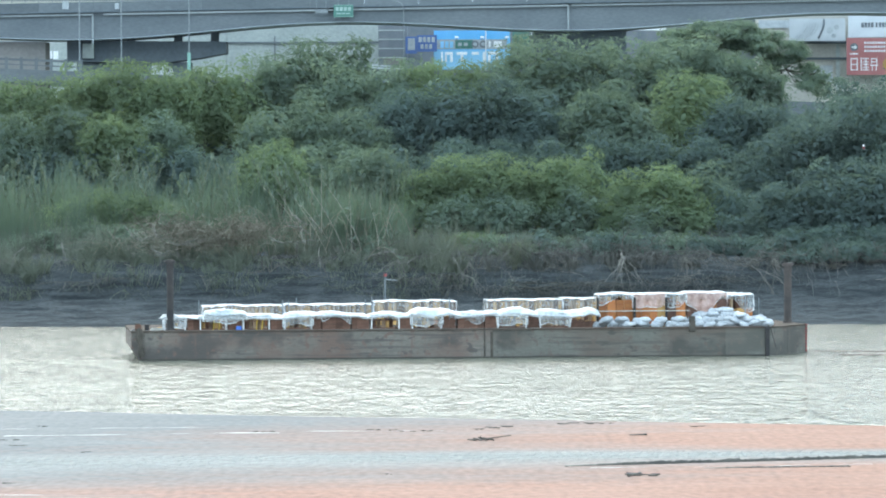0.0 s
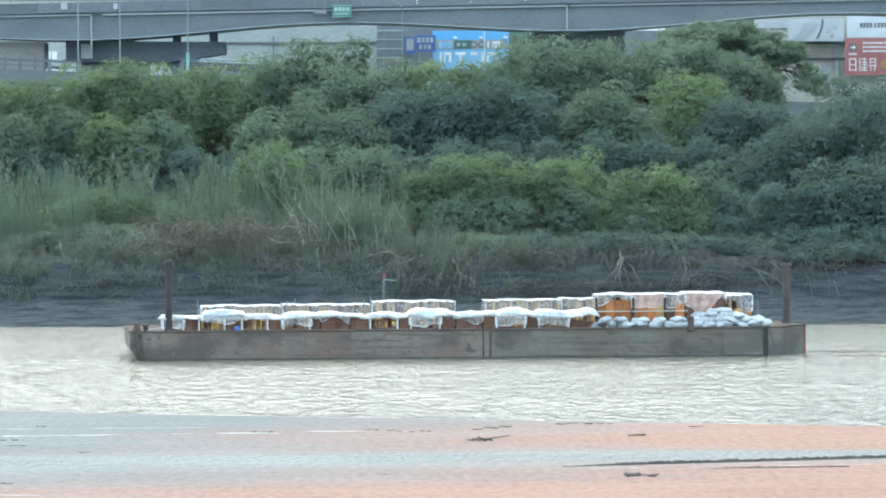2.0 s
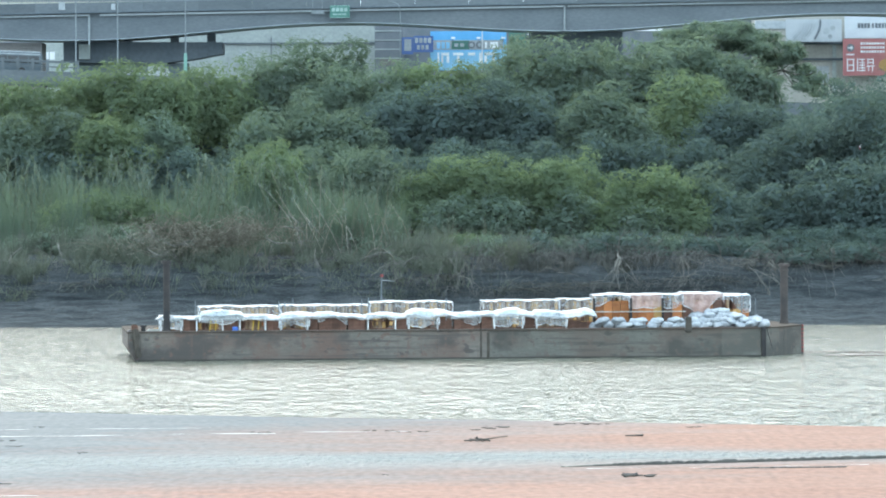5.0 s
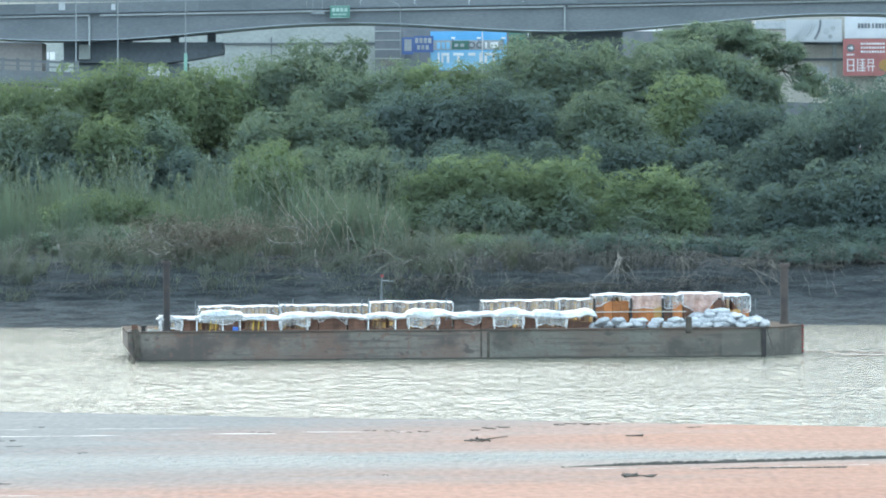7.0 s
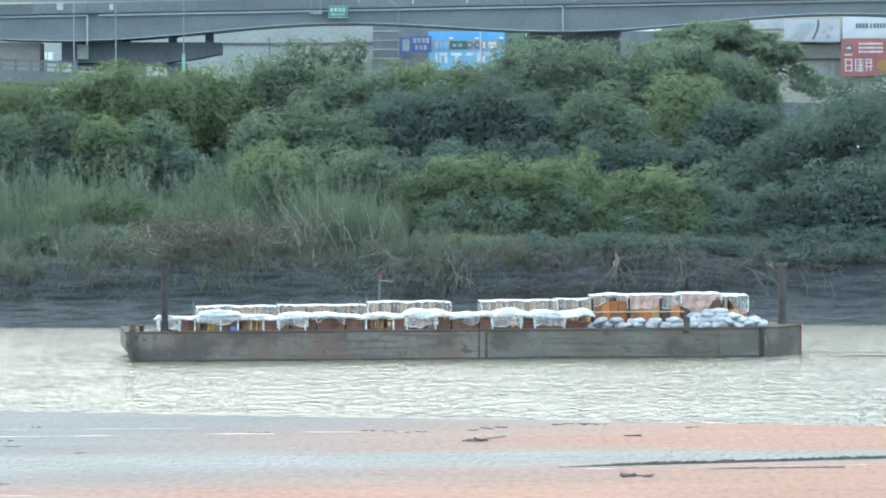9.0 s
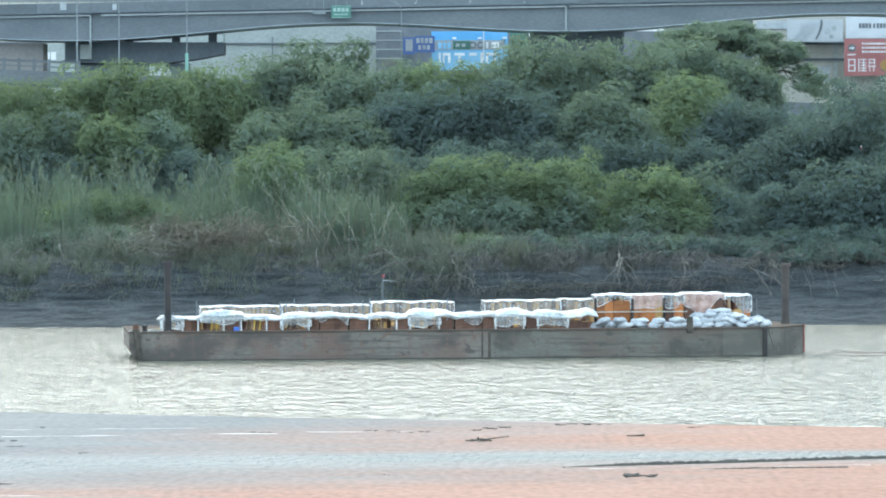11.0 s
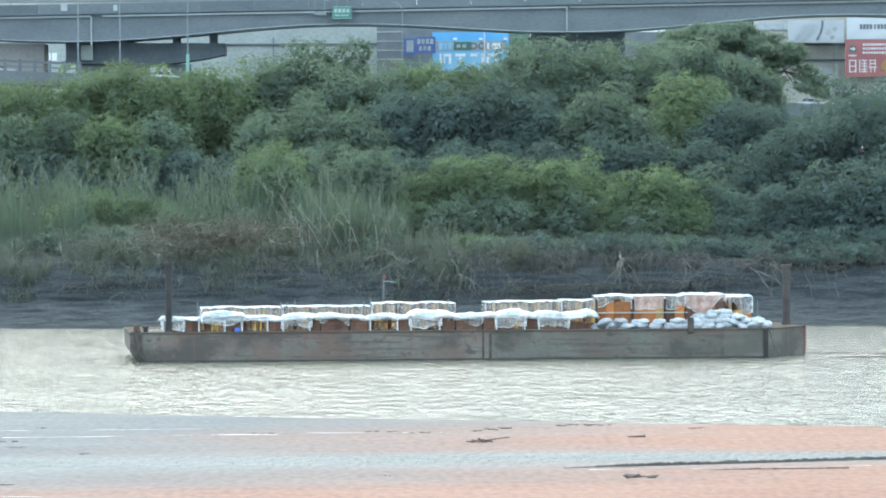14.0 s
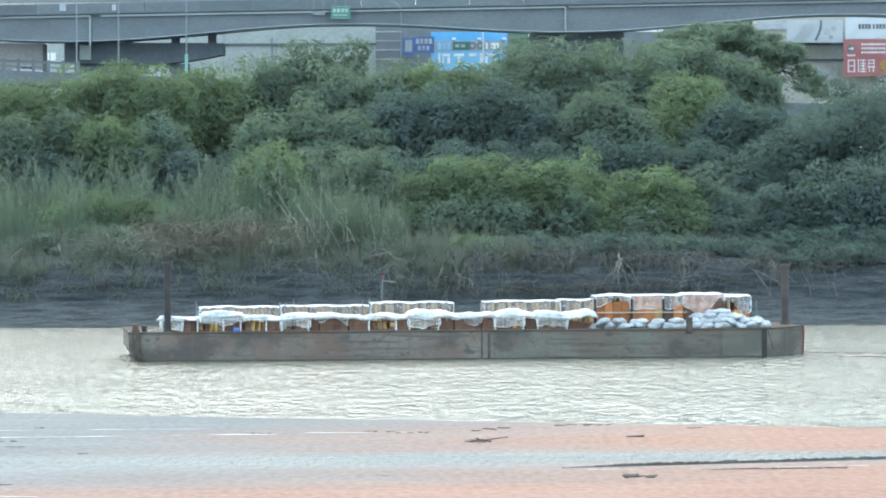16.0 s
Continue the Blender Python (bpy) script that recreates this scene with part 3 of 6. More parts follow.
L1, L2, L3 = "yellow-green broadleaf tree on the river bank", "mid-green broadleaf tree with a heaped crown", "dark blue-green tree, its deep shade put into the leaf colour"
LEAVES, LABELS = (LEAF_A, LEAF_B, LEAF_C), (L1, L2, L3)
# the canopy along the skyline: place, top, half width, half height, leaf kind
CANOPY_WEST = [(-24.73, 252, 12.1, 1.92, 1.49, 0), (-22.26, 251, 12.3, 1.85, 1.54, 0), (-20.01, 253, 12.95, 1.8, 1.62, 0), (-17.7, 252, 13.2, 1.79, 1.67, 0), (-15.47, 251, 12.95, 1.73, 1.54, 0), (-13.55, 253, 12.95, 1.74, 1.62, 0),
    (-11.73, 254, 13.1, 1.62, 1.56, 0), (-10.08, 255, 13.38, 1.25, 1.69, 1), (-8.68, 256, 14.16, 1.51, 1.95, 1), (-6.88, 257, 14.67, 1.64, 2.21, 1), (-5.09, 256, 14.58, 1.32, 2.07, 1), (-5.69, 252, 13.15, 1.86, 1.86, 1)]
CANOPY_EAST = [(-3.22, 252, 13.22, 1.79, 1.86, 1), (-1.21, 253, 13.37, 1.68, 1.43, 0), (0.68, 252, 13.17, 1.67, 1.36, 0), (2.24, 253, 13.13, 1.43, 1.55, 1), (3.79, 255, 14.25, 1.44, 2.07, 1), (5.74, 254, 14.54, 1.75, 2.18, 1),
    (7.89, 255, 14.45, 1.75, 2.07, 1), (10.0, 256, 14.1, 1.7, 2.01, 1), (11.82, 256, 13.86, 1.45, 1.89, 1), (4.44, 266, 14.91, 0.78, 0.98, 1), (9.18, 266, 14.6, 0.85, 0.98, 1)]
# the crowns before and below it
SECOND_WEST = [(-23.24, 247, 10.07, 1.82, 1.4, 1), (-20.53, 248, 10.58, 1.4, 1.22, 1), (-17.79, 246, 10.38, 1.75, 1.39, 0), (-15.2, 248, 10.41, 1.46, 1.22, 1), (-9.59, 247, 10.3, 1.7, 1.58, 1), (-7.28, 248, 10.99, 1.89, 1.64, 1),
    (-4.91, 247, 10.56, 1.82, 1.4, 1), (-2.32, 249, 11.57, 1.83, 1.47, 2), (0.34, 249, 11.88, 1.83, 1.41, 2), (2.94, 249, 12.2, 2.14, 1.83, 2)]
SECOND_EAST = [(5.06, 248, 11.28, 1.83, 1.71, 2), (8.37, 247, 11.82, 1.88, 1.76, 1), (10.15, 246, 10.78, 1.51, 1.51, 1), (13.43, 248, 12.28, 2.25, 1.71, 0), (15.29, 246, 11.1, 1.81, 1.51, 2), (16.88, 245, 10.62, 1.87, 1.68, 2),
    (19.06, 244, 10.01, 1.8, 1.68, 2), (21.68, 250, 11.98, 1.9, 1.84, 2), (23.89, 250, 12.17, 1.84, 1.84, 2), (21.9, 244, 10.23, 1.86, 1.8, 2)]
# the shaded understorey between canopy and bushes, shade also painted by leaf kind 2
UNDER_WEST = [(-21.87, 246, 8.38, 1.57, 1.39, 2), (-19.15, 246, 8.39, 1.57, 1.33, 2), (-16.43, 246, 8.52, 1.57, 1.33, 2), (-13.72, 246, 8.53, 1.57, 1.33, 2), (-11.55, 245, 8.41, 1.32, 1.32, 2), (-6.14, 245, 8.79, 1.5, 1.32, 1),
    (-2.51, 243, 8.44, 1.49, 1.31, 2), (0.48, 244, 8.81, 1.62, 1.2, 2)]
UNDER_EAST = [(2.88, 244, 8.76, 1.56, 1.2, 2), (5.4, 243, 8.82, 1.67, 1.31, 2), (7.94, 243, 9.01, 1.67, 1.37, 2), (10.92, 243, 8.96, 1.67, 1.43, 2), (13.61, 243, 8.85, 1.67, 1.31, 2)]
# tall trees that hang over the bank, mostly in the shade-coloured leaf kind
TALL_EAST = [(22.53, 230.5, 8.11, 1.59, 1.81, 2), (12.74, 258, 14.29, 1.46, 1.39, 1), (14.5, 259, 14.57, 1.59, 1.4, 1), (16.35, 260, 13.7, 1.4, 1.1, 1), (18.07, 260, 12.9, 1.15, 0.9, 1), (16.19, 238, 8.5, 1.58, 1.75, 2), (18.08, 239, 9.91, 1.7, 2.29, 2), (20.22, 240, 10.75, 1.83, 2.48, 2), (22.37, 239, 11.28, 1.94, 2.58, 2), (23.65, 236, 9.16, 1.74, 2.43, 2), (18.27, 231, 7.35, 1.53, 1.65, 2), (20.41, 230.5, 7.65, 1.7, 1.7, 2), (16.51, 231, 6.38, 1.3, 1.3, 2)]
# the wood behind, seen through the gaps
BEHIND = [(-25.8 + 2.79 * i, 261 + i % 2, 10.7 + 1.3 * math.exp(-((i - 9) / 6) ** 4) + 0.25 * math.sin(2.1 * i), 2.5, 2.8, 2) for i in range(19)]
BEYOND = [(-26.5 + 4.4 * i, 275 + 3 * (i % 3), 10.2 + 0.4 * math.sin(1.7 * i), 3.0, 2.8, 1) for i in range(13)]
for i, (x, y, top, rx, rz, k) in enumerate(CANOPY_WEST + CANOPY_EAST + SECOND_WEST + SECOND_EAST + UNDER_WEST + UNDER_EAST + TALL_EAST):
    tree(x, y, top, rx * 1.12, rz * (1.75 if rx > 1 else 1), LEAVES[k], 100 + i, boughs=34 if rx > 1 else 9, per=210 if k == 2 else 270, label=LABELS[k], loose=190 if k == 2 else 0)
for i, (x, y, top, rx, rz, k) in enumerate(BEHIND + BEYOND):
    tree(x, y, top, rx, rz, LEAVES[k], 180 + i, boughs=16, per=80, leaf=0.22, label=LABELS[k])


def umbrella_tree(x, y, top, rx, seed):
    """A forked trunk whose limbs carry flat, open tiers of fine leaves, drooping to one side."""
    rng = np.random.default_rng(seed)
    z0 = bank_z(x, y)
    ob = thing("tree", "wide umbrella-crowned tree with open layered branches", "tree", pose(x, y, z0), "riverside trees")
    H = top - z0
    bm = bmesh.new()
    bar(bm, (0.9, 0, -0.4), (0.5, 0, H - 3.6), 0.2, 0.12, 7)
    forks = [(-2.6, 0.3, H - 2.6), (-1.0, -0.4, H - 1.6), (0.9, 0.4, H - 1.3), (2.4, -0.3, H - 1.9), (3.8, 0.2, H - 2.7)]
    for f in forks:
        mid = (f[0] * 0.42 + 0.35, f[1] * 0.6 + rng.normal() * 0.2, H - 3.5 + 0.35 * (f[2] - H + 3.5))
        bar(bm, (0.5, 0, H - 4.6 + rng.uniform(0, 0.9)), mid, 0.085, 0.06, 6)
        bar(bm, mid, f, 0.06, 0.035, 6)
    P, N, Z = [], [], []
    tiers = [(-4.2, 2.2, 1.4, 0.9), (-3.4, 1.3, 1.5, 1.0), (-2.3, 0.6, 1.7, 0.8), (-0.8, 0.15, 1.9, 0.7), (0.8, 0.1, 1.9, 0.7), (2.2, 0.5, 1.7, 0.7), (3.3, 1.1, 1.5, 0.7), (4.3, 1.9, 1.2, 0.65),
             (5.3, 2.6, 1.0, 0.6), (6.2, 3.2, 0.9, 0.55), (-3.0, 2.2, 1.6, 1.0), (-1.6, 1.3, 1.6, 1.0), (0.0, 1.0, 1.6, 0.9), (1.6, 1.2, 1.5, 0.7), (2.9, 1.9, 1.2, 0.5), (-0.4, 2.0, 1.5, 0.9), (-1.8, 2.9, 1.5, 1.0), (1.0, 2.2, 0.8, 0.4), (6.6, 3.7, 0.7, 0.45), (2.2, 2.9, 0.7, 0.4), (3.4, 2.6, 1.2, 0.5), (4.5, 3.3, 0.9, 0.4), (-3.8, 3.2, 1.4, 1.0)]
    for k, (cx, drop, w, dense) in enumerate(tiers):
        cx, w = cx * rx / 4.6, w * rx / 4.6
        cy = rng.normal() * 1.0
        cz = H - drop - 0.25
        fork = forks[int(np.argmin([abs(f[0] - cx) + 0.3 * abs(f[2] - cz) for f in forks]))]
        bar(bm, fork, (cx, cy, cz - 0.2), 0.035, 0.014, 5)
        for j in range(5):
            a = rng.uniform(0, 6.28)
            bar(bm, (cx, cy, cz - 0.2), (cx + math.cos(a) * w * 0.8, cy + math.sin(a) * w * 0.8, cz + rng.uniform(-0.1, 0.15)), 0.022, 0.008, 4)
        for j in range(int(10 * dense * w)):
            a, r = rng.uniform(0, 6.283), rng.uniform(0, 1) ** 0.5 * w
            size = rng.uniform(0.22, 0.5)
            n = int(190 * size * size) + 6
            q = unit(rng.normal(size=(n, 3)) + np.array([0, -0.2, 0.5]))
            c = np.array([cx + math.cos(a) * r, cy + math.sin(a) * r, cz + 0.25 - 0.55 * (r / w) ** 2 + rng.normal() * 0.14])
            p, q = sprays(rng, c + q * size * np.array([1.3, 1.2, 0.55]), q, n, 11, 0.10, 0.5)
            P.append(p), N.append(q), Z.append(np.full(len(p), 1.0))
            n = int(34 * size) + 2
            q = unit(rng.normal(size=(n, 3)) + np.array([0, -0.2, 0.4]))
            P.append(c + q * size * np.array([1.1, 1.0, 0.4])), N.append(q), Z.append(np.full(n, 2.6))
    part("trunk", bm, BARK, ob)
    P, N = np.concatenate(P), np.concatenate(N)
    v, q = leaf_quads(P, N, 0.13 * np.concatenate(Z), rng)
    soup("crown", v, q, LEAF_B, ob)


umbrella_tree(16.0, 268, 15.65, 4.5, 91)
B1, B2, B3 = "rounded yellow-green bush at the bank's edge", "dense mid-green bush above the mud bank", "dark green bush on the bank, shade put into its leaf colour"
BUSHES_WEST = [(-10.01, 237, 8.4, 1.05, 1.75, 0), (-8.46, 236, 8.87, 1.51, 1.91, 0), (-6.99, 238, 8.24, 1.17, 1.75, 1), (-4.72, 237, 8.42, 1.28, 1.92, 1), (-3.25, 236, 8.25, 1.22, 1.85, 1), (-1.21, 235, 7.33, 1.15, 1.5, 0),
    (-1.67, 234, 5.95, 0.92, 0.98, 0), (0.4, 235, 8.03, 1.5, 1.73, 0), (2.24, 234, 7.98, 1.44, 1.72, 0), (4.07, 235, 7.7, 1.33, 1.62, 0), (5.78, 234, 7.93, 1.38, 1.72, 0), (7.3, 236, 8.4, 0.99, 1.62, 0)]
BUSHES_EAST = [(6.47, 233, 6.22, 1.26, 1.26, 1), (2.75, 233, 6.26, 1.72, 1.14, 1), (0.46, 233, 6.06, 1.55, 1.09, 1), (9.43, 234, 7.14, 1.38, 1.61, 0), (8.58, 233, 5.94, 0.97, 1.14, 0), (11.27, 233, 7.55, 1.55, 1.77, 0),
    (13.28, 234, 7.39, 1.38, 1.72, 1), (12.28, 232, 5.62, 1.71, 1.25, 0), (10.14, 232, 5.33, 1.42, 1.14, 1), (14.48, 233, 6.25, 1.26, 1.49, 2)]
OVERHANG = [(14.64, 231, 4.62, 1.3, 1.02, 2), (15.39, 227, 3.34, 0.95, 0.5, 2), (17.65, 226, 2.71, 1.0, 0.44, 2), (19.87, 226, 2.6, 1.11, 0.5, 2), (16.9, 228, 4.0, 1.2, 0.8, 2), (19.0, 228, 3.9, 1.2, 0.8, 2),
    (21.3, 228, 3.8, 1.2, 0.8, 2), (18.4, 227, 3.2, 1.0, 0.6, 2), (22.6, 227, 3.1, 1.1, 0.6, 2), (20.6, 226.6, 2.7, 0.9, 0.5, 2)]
WEEDY_EDGE = [(-18.92, 232, 5.8, 1.48, 1.25, 0), (-17.0, 233, 6.31, 1.72, 1.37, 0), (-14.87, 232, 5.87, 1.37, 1.25, 0), (-17.63, 230, 4.52, 1.47, 0.73, 1), (-15.7, 230, 4.47, 1.24, 0.68, 1), (-19.6, 230, 4.4, 1.02, 0.62, 1),
    (1.18, 229, 4.04, 1.29, 0.51, 0), (2.84, 229, 3.93, 0.96, 0.39, 0), (-0.39, 229, 3.86, 0.84, 0.39, 1), (13.08, 228.5, 3.58, 1.29, 0.45, 2),
    (-4.05, 229, 3.96, 1.12, 0.56, 1), (-2.65, 229.5, 4.24, 0.96, 0.68, 1), (-21.3, 230, 3.89, 0.85, 0.51, 1)]
WEEDY_MIDDLE = [(2.2, 228.3, 4.0, 1.2, 0.6, 1), (4.3, 228.6, 4.1, 1.3, 0.7, 2), (5.9, 228.2, 3.7, 1.0, 0.55, 1), (7.6, 228.5, 4.0, 1.2, 0.7, 2), (9.6, 228.3, 3.9, 1.2, 0.65, 2), (11.2, 228.2, 3.8, 1.1, 0.6, 1), (12.6, 228.0, 3.6, 1.0, 0.6, 2),
    (6.9, 227.6, 3.2, 0.8, 0.4, 2), (3.4, 227.6, 3.3, 0.8, 0.4, 0), (10.3, 227.4, 3.1, 0.8, 0.4, 2), (14.4, 227.6, 3.5, 1.0, 0.55, 2)]
for i, (x, y, top, rx, rz, k) in enumerate(BUSHES_WEST + BUSHES_EAST + OVERHANG + WEEDY_EDGE + WEEDY_MIDDLE):
    tree(x, y, top, rx * 1.1, rz * 1.3, LEAVES[k], 260 + i, leaf=0.12, boughs=28 if rx > 1.1 else 16, per=560, name="bush", label=(B1, B2, B3)[k])


ends = [ob for ob in list(scene.collection.objects) if ob.parent is None and ob.name.startswith(("tree", "bush"))]
for k, (src, x, y) in enumerate([(2, -28.5, 253), (70, -30.0, 262), (25, -28.0, 247), (104, -26.5, 234), (40, 28.0, 251), (80, 30.0, 262), (38, 27.5, 246), (60, 26.5, 236)]):
    copy_thing(ends[src], pose(x, y, bank_z(x, y), 0, 0, 70 * k))


# ---- reeds and dead wood on the bank ----
def blades(name, label, clumps, each, region, height, material, seed, lean=0.25, width=0.035, spread=0.35, patchy=0.0):
    """Clumps of bent blades, each blade a tapering strip of four joints."""
    rng = np.random.default_rng(seed)
    cx, cy = rng.uniform(region[0], region[1], clumps), rng.uniform(region[2], region[3], clumps)
    if patchy:
        # bare slips in the bank every few metres, where little grows
        grown = (np.cos((cx + 8.7 + 0.6 * np.sin(cy)) * 1.21) + 0.5 * np.sin(cx * 0.47) < 0.35) | (rng.uniform(size=clumps) > patchy)
        cx, cy = cx[grown], cy[grown]
        clumps = len(cx)
    tall = rng.uniform(0.5, 1.2, clumps) * (1 + 0.5 * wob(cx, cy, 0.6))
    way = rng.uniform(0, 6.283, clumps)
    count = clumps * each
    k = np.repeat(np.arange(clumps), each)
    a = rng.uniform(0, 6.283, count)
    off = rng.uniform(0, 1, count) ** 0.5 * spread
    x, y = cx[k] + np.cos(a) * off, cy[k] + np.sin(a) * off
    z = bank_height(x, y) - 0.05
    h = height * tall[k] * rng.uniform(0.4, 1.1, count)
    ax, ay = np.cos(a) * 0.7 + np.cos(way[k]) * 0.5, np.sin(a) * 0.7 + np.sin(way[k]) * 0.5
    bend = rng.uniform(0.15, 1, count) ** 1.4 * lean * h * 2
    w = width * rng.uniform(0.6, 1.4, count)
    rows = []
    for t in (0, 0.4, 0.75, 1.0):
        px, py = x + ax * bend * t * t, y + ay * bend * t * t
        pz = z + h * (t - 0.45 * t ** 3 * np.minimum(bend / h, 1.5))
        ww = w * (1 - 0.85 * t)
        rows += [np.stack([px - ww, py + ww * ax * 0.4, pz], 1), np.stack([px + ww, py - ww * ax * 0.4, pz], 1)]
    v = np.stack(rows, axis=1).reshape(-1, 3)
    base = np.arange(count)[:, None] * 8
    q = np.concatenate([base + np.array([[2 * k, 2 * k + 1, 2 * k + 3, 2 * k + 2]]) for k in range(3)])
    return tagged(soup(name, v, q, material), label, "reeds", kind="stuff")


blades("tall_reeds", "tall blue-green reeds on the bank", 420, 34, (-27, -9, 230.5, 242), 3.1, REED, 1, lean=0.14, width=0.020)
blades("tall_reeds", "tall reeds mixed with bushes on the bank", 150, 36, (-11, -2, 229.0, 235), 2.6, REED, 2, lean=0.25, width=0.020)
blades("bank_grass", "rough green grass along the bank's edge", 190, 45, (-27, 3, 226.5, 232), 1.6, FRINGE, 3, lean=0.5, width=0.020, patchy=0.7)
blades("bank_grass", "low grass and weeds hanging over the mud", 130, 44, (-27, 4, 224.6, 228), 1.1, FRINGE, 6, lean=1.1, width=0.024, patchy=0.95)
blades("dry_reeds", "dry bent reeds hanging over the bank", 16, 30, (-26, 4, 225, 230), 2.2, STRAW, 4, lean=0.8, width=0.018)
blades("dry_reeds", "pale dry reed stalks among the green", 9, 18, (-9, -3, 228, 233), 3.6, STRAW, 7, lean=0.7, width=0.018)
ARCH = foliage("bleached_reed_straw", (0.150, 0.146, 0.112), (0.245, 0.235, 0.185), through=0.2, rough=0.7, skin=(1.05, 1.06, 1.08), glow=(1.08, 1.06, 0.95))
blades("dry_reeds", "bleached arching reed stalks fallen over the bank", 22, 12, (-16, -9.5, 228, 231), 2.6, ARCH, 11, lean=1.1, width=0.018, spread=0.6)
blades("dry_reeds", "bleached reed stalks leaning out of the canes", 10, 9, (-8, -3, 228, 231), 3.2, ARCH, 12, lean=1.0, width=0.018, spread=0.6)
blades("hanging_grass", "tufts of green grass hanging down the mud face", 150, 30, (-26, 3, 223.4, 227.0), 0.9, FRINGE, 13, lean=1.5, width=0.016, spread=0.5, patchy=0.85)
blades("dead_grass", "dead grey-brown grass and roots below the bushes", 110, 40, (2, 18, 225, 231), 1.1, ROOT, 8, lean=0.8, width=0.018)


def limb(name, pts, r0, r1, material, parent, seg=5):
    """One unbroken tapering branch through the points."""
    pts = np.array([tuple(p) for p in pts])
    n = len(pts)
    d = unit(np.gradient(pts, axis=0))
    u = unit(np.cross(d, np.array([0.31, 0.17, 0.93])))
    w = np.cross(d, u)
    a = np.arange(seg) * 2 * math.pi / seg
    r = np.linspace(r0, r1, n)[:, None, None]
    v = (pts[:, None, :] + r * (np.cos(a)[None, :, None] * u[:, None, :] + np.sin(a)[None, :, None] * w[:, None, :])).reshape(-1, 3)
    i = (np.arange(n - 1)[:, None] * seg + np.arange(seg)[None, :]).ravel()
    k = (np.arange(n - 1)[:, None] * seg + (np.arange(seg)[None, :] + 1) % seg).ravel()
    return soup(name, v, np.stack([i, k, k + seg, i + seg], 1), material, parent, smooth=True)


def cane(x, y, height, lean, away, seed, material, stem=None, straps=34, thick=0.026):
    """One giant reed: an arching jointed stem with strap leaves that droop from it."""
    rng = np.random.default_rng(seed)
    ob = thing("giant_reed", "tall arching reed cane with drooping strap leaves", "reed", pose(x, y, bank_z(x, y) - 0.05), "giant reeds on the bank")
    bow = rng.uniform(1.0, 2.4)
    pts = [Vector((lean * (k / 7) ** bow, away * (k / 7) ** bow, height * (k / 7) * (1 - 0.10 * (k / 7) * abs(lean) / height))) for k in range(8)]
    limb("stem", pts, thick, 0.3 * thick, stem or STRAW, ob)
    V, Q = [], []
    for k in range(straps):
        t = rng.uniform(0.22, 1.0)
        i = min(int(t * 7), 6)
        c = np.array(pts[i].lerp(pts[i + 1], t * 7 - i))
        a = rng.uniform(0, 6.28)
        long = rng.uniform(0.45, 0.85)
        o = np.array([math.cos(a), math.sin(a) * 0.8, 0.0])
        side = np.array([-o[1], o[0], 0.35]) * rng.uniform(0.018, 0.030)
        b = len(V)
        for f, drop in ((0, 0), (0.5, -0.40), (1.0, -0.30)):
            q = c + o * long * f * 0.50 - np.array([0, 0, drop * long])
            w = side * (1.0 - 0.85 * f)
            V += [q - w, q + w]
        Q += [(b, b + 1, b + 3, b + 2), (b + 2, b + 3, b + 5, b + 4)]
    soup("leaves", np.array(V), np.array(Q), material, ob)
    return ob


rng3 = np.random.default_rng(33)
canes = []
for k in range(36):
    cx = -8.6 + 6.4 * k / 35 + rng3.normal() * 0.25
    canes.append(cane(cx, 230.2 + rng3.uniform(0, 3.5), rng3.uniform(2.6, 4.9), rng3.normal() * 0.7 - (1.3 if cx < -6 else 0.1), rng3.normal() * 0.4, 700 + k, CANELEAF))
for k in range(140):
    cx = -26.5 + 17.0 * k / 139 + rng3.normal() * 0.4
    canes.append(cane(cx, 231.0 + rng3.uniform(0, 8), rng3.uniform(3.0, 4.8), rng3.normal() * 0.8, rng3.normal() * 0.4, 760 + k, CANELEAF))
for k in range(16):
    canes.append(cane(-7.4 + 4.4 * k / 15 + rng3.normal() * 0.2, 227.4 + rng3.uniform(0, 1.2), rng3.uniform(2.0, 4.6), rng3.uniform(-2.6, 0.5) if k < 12 else rng3.uniform(-0.6, 1.2), rng3.normal() * 0.5, 1000 + k, CANELEAF, PALESTEM if k % 3 else ARCH, 14, 0.028))
for cx, cy, ch, cl in ((-1.3, 234, 5.0, -0.7), (-0.9, 235, 5.3, 0.4), (-11.6, 230, 3.4, -1.6), (-10.6, 229.4, 2.6, 1.5)):
    canes.append(cane(cx, cy, ch, cl, -0.2, int(800 + cx * 3), CANELEAF))


def snag(x, y, seed, size=2.4, lean=0.0):
    """A leafless branch tangle."""
    rng = np.random.default_rng(seed)
    ob = thing("dead_shrub", "leafless grey-brown shrub on the mud bank", "dead shrub", pose(x, y, bank_z(x, y) - 0.05), "dead shrubs")
    bm = bmesh.new()

    def grow(p, d, length, r, depth):
        for _ in range(3):
            d = (d + Vector(rng.normal(size=3)) * 0.28 + Vector((0, 0, -0.10))).normalized()
            q = p + d * length / 3
            bar(bm, p, q, r, r * 0.8, 4)
            p, r = q, r * 0.8
            if depth and rng.uniform() < 0.8:
                grow(p, (d + Vector(rng.normal(size=3)) * 0.7).normalized(), length * 0.7, r * 0.7, depth - 1)
    for k in range(6):
        grow(Vector((rng.normal() * 0.2, 0, 0)), Vector((rng.normal() * 0.7 + lean, -0.3, rng.uniform(0.3, 1.0))).normalized(), size, 0.024, 2)
    part("branch", bm, DEADWOOD, ob)
    return ob


rng0 = np.random.default_rng(5)
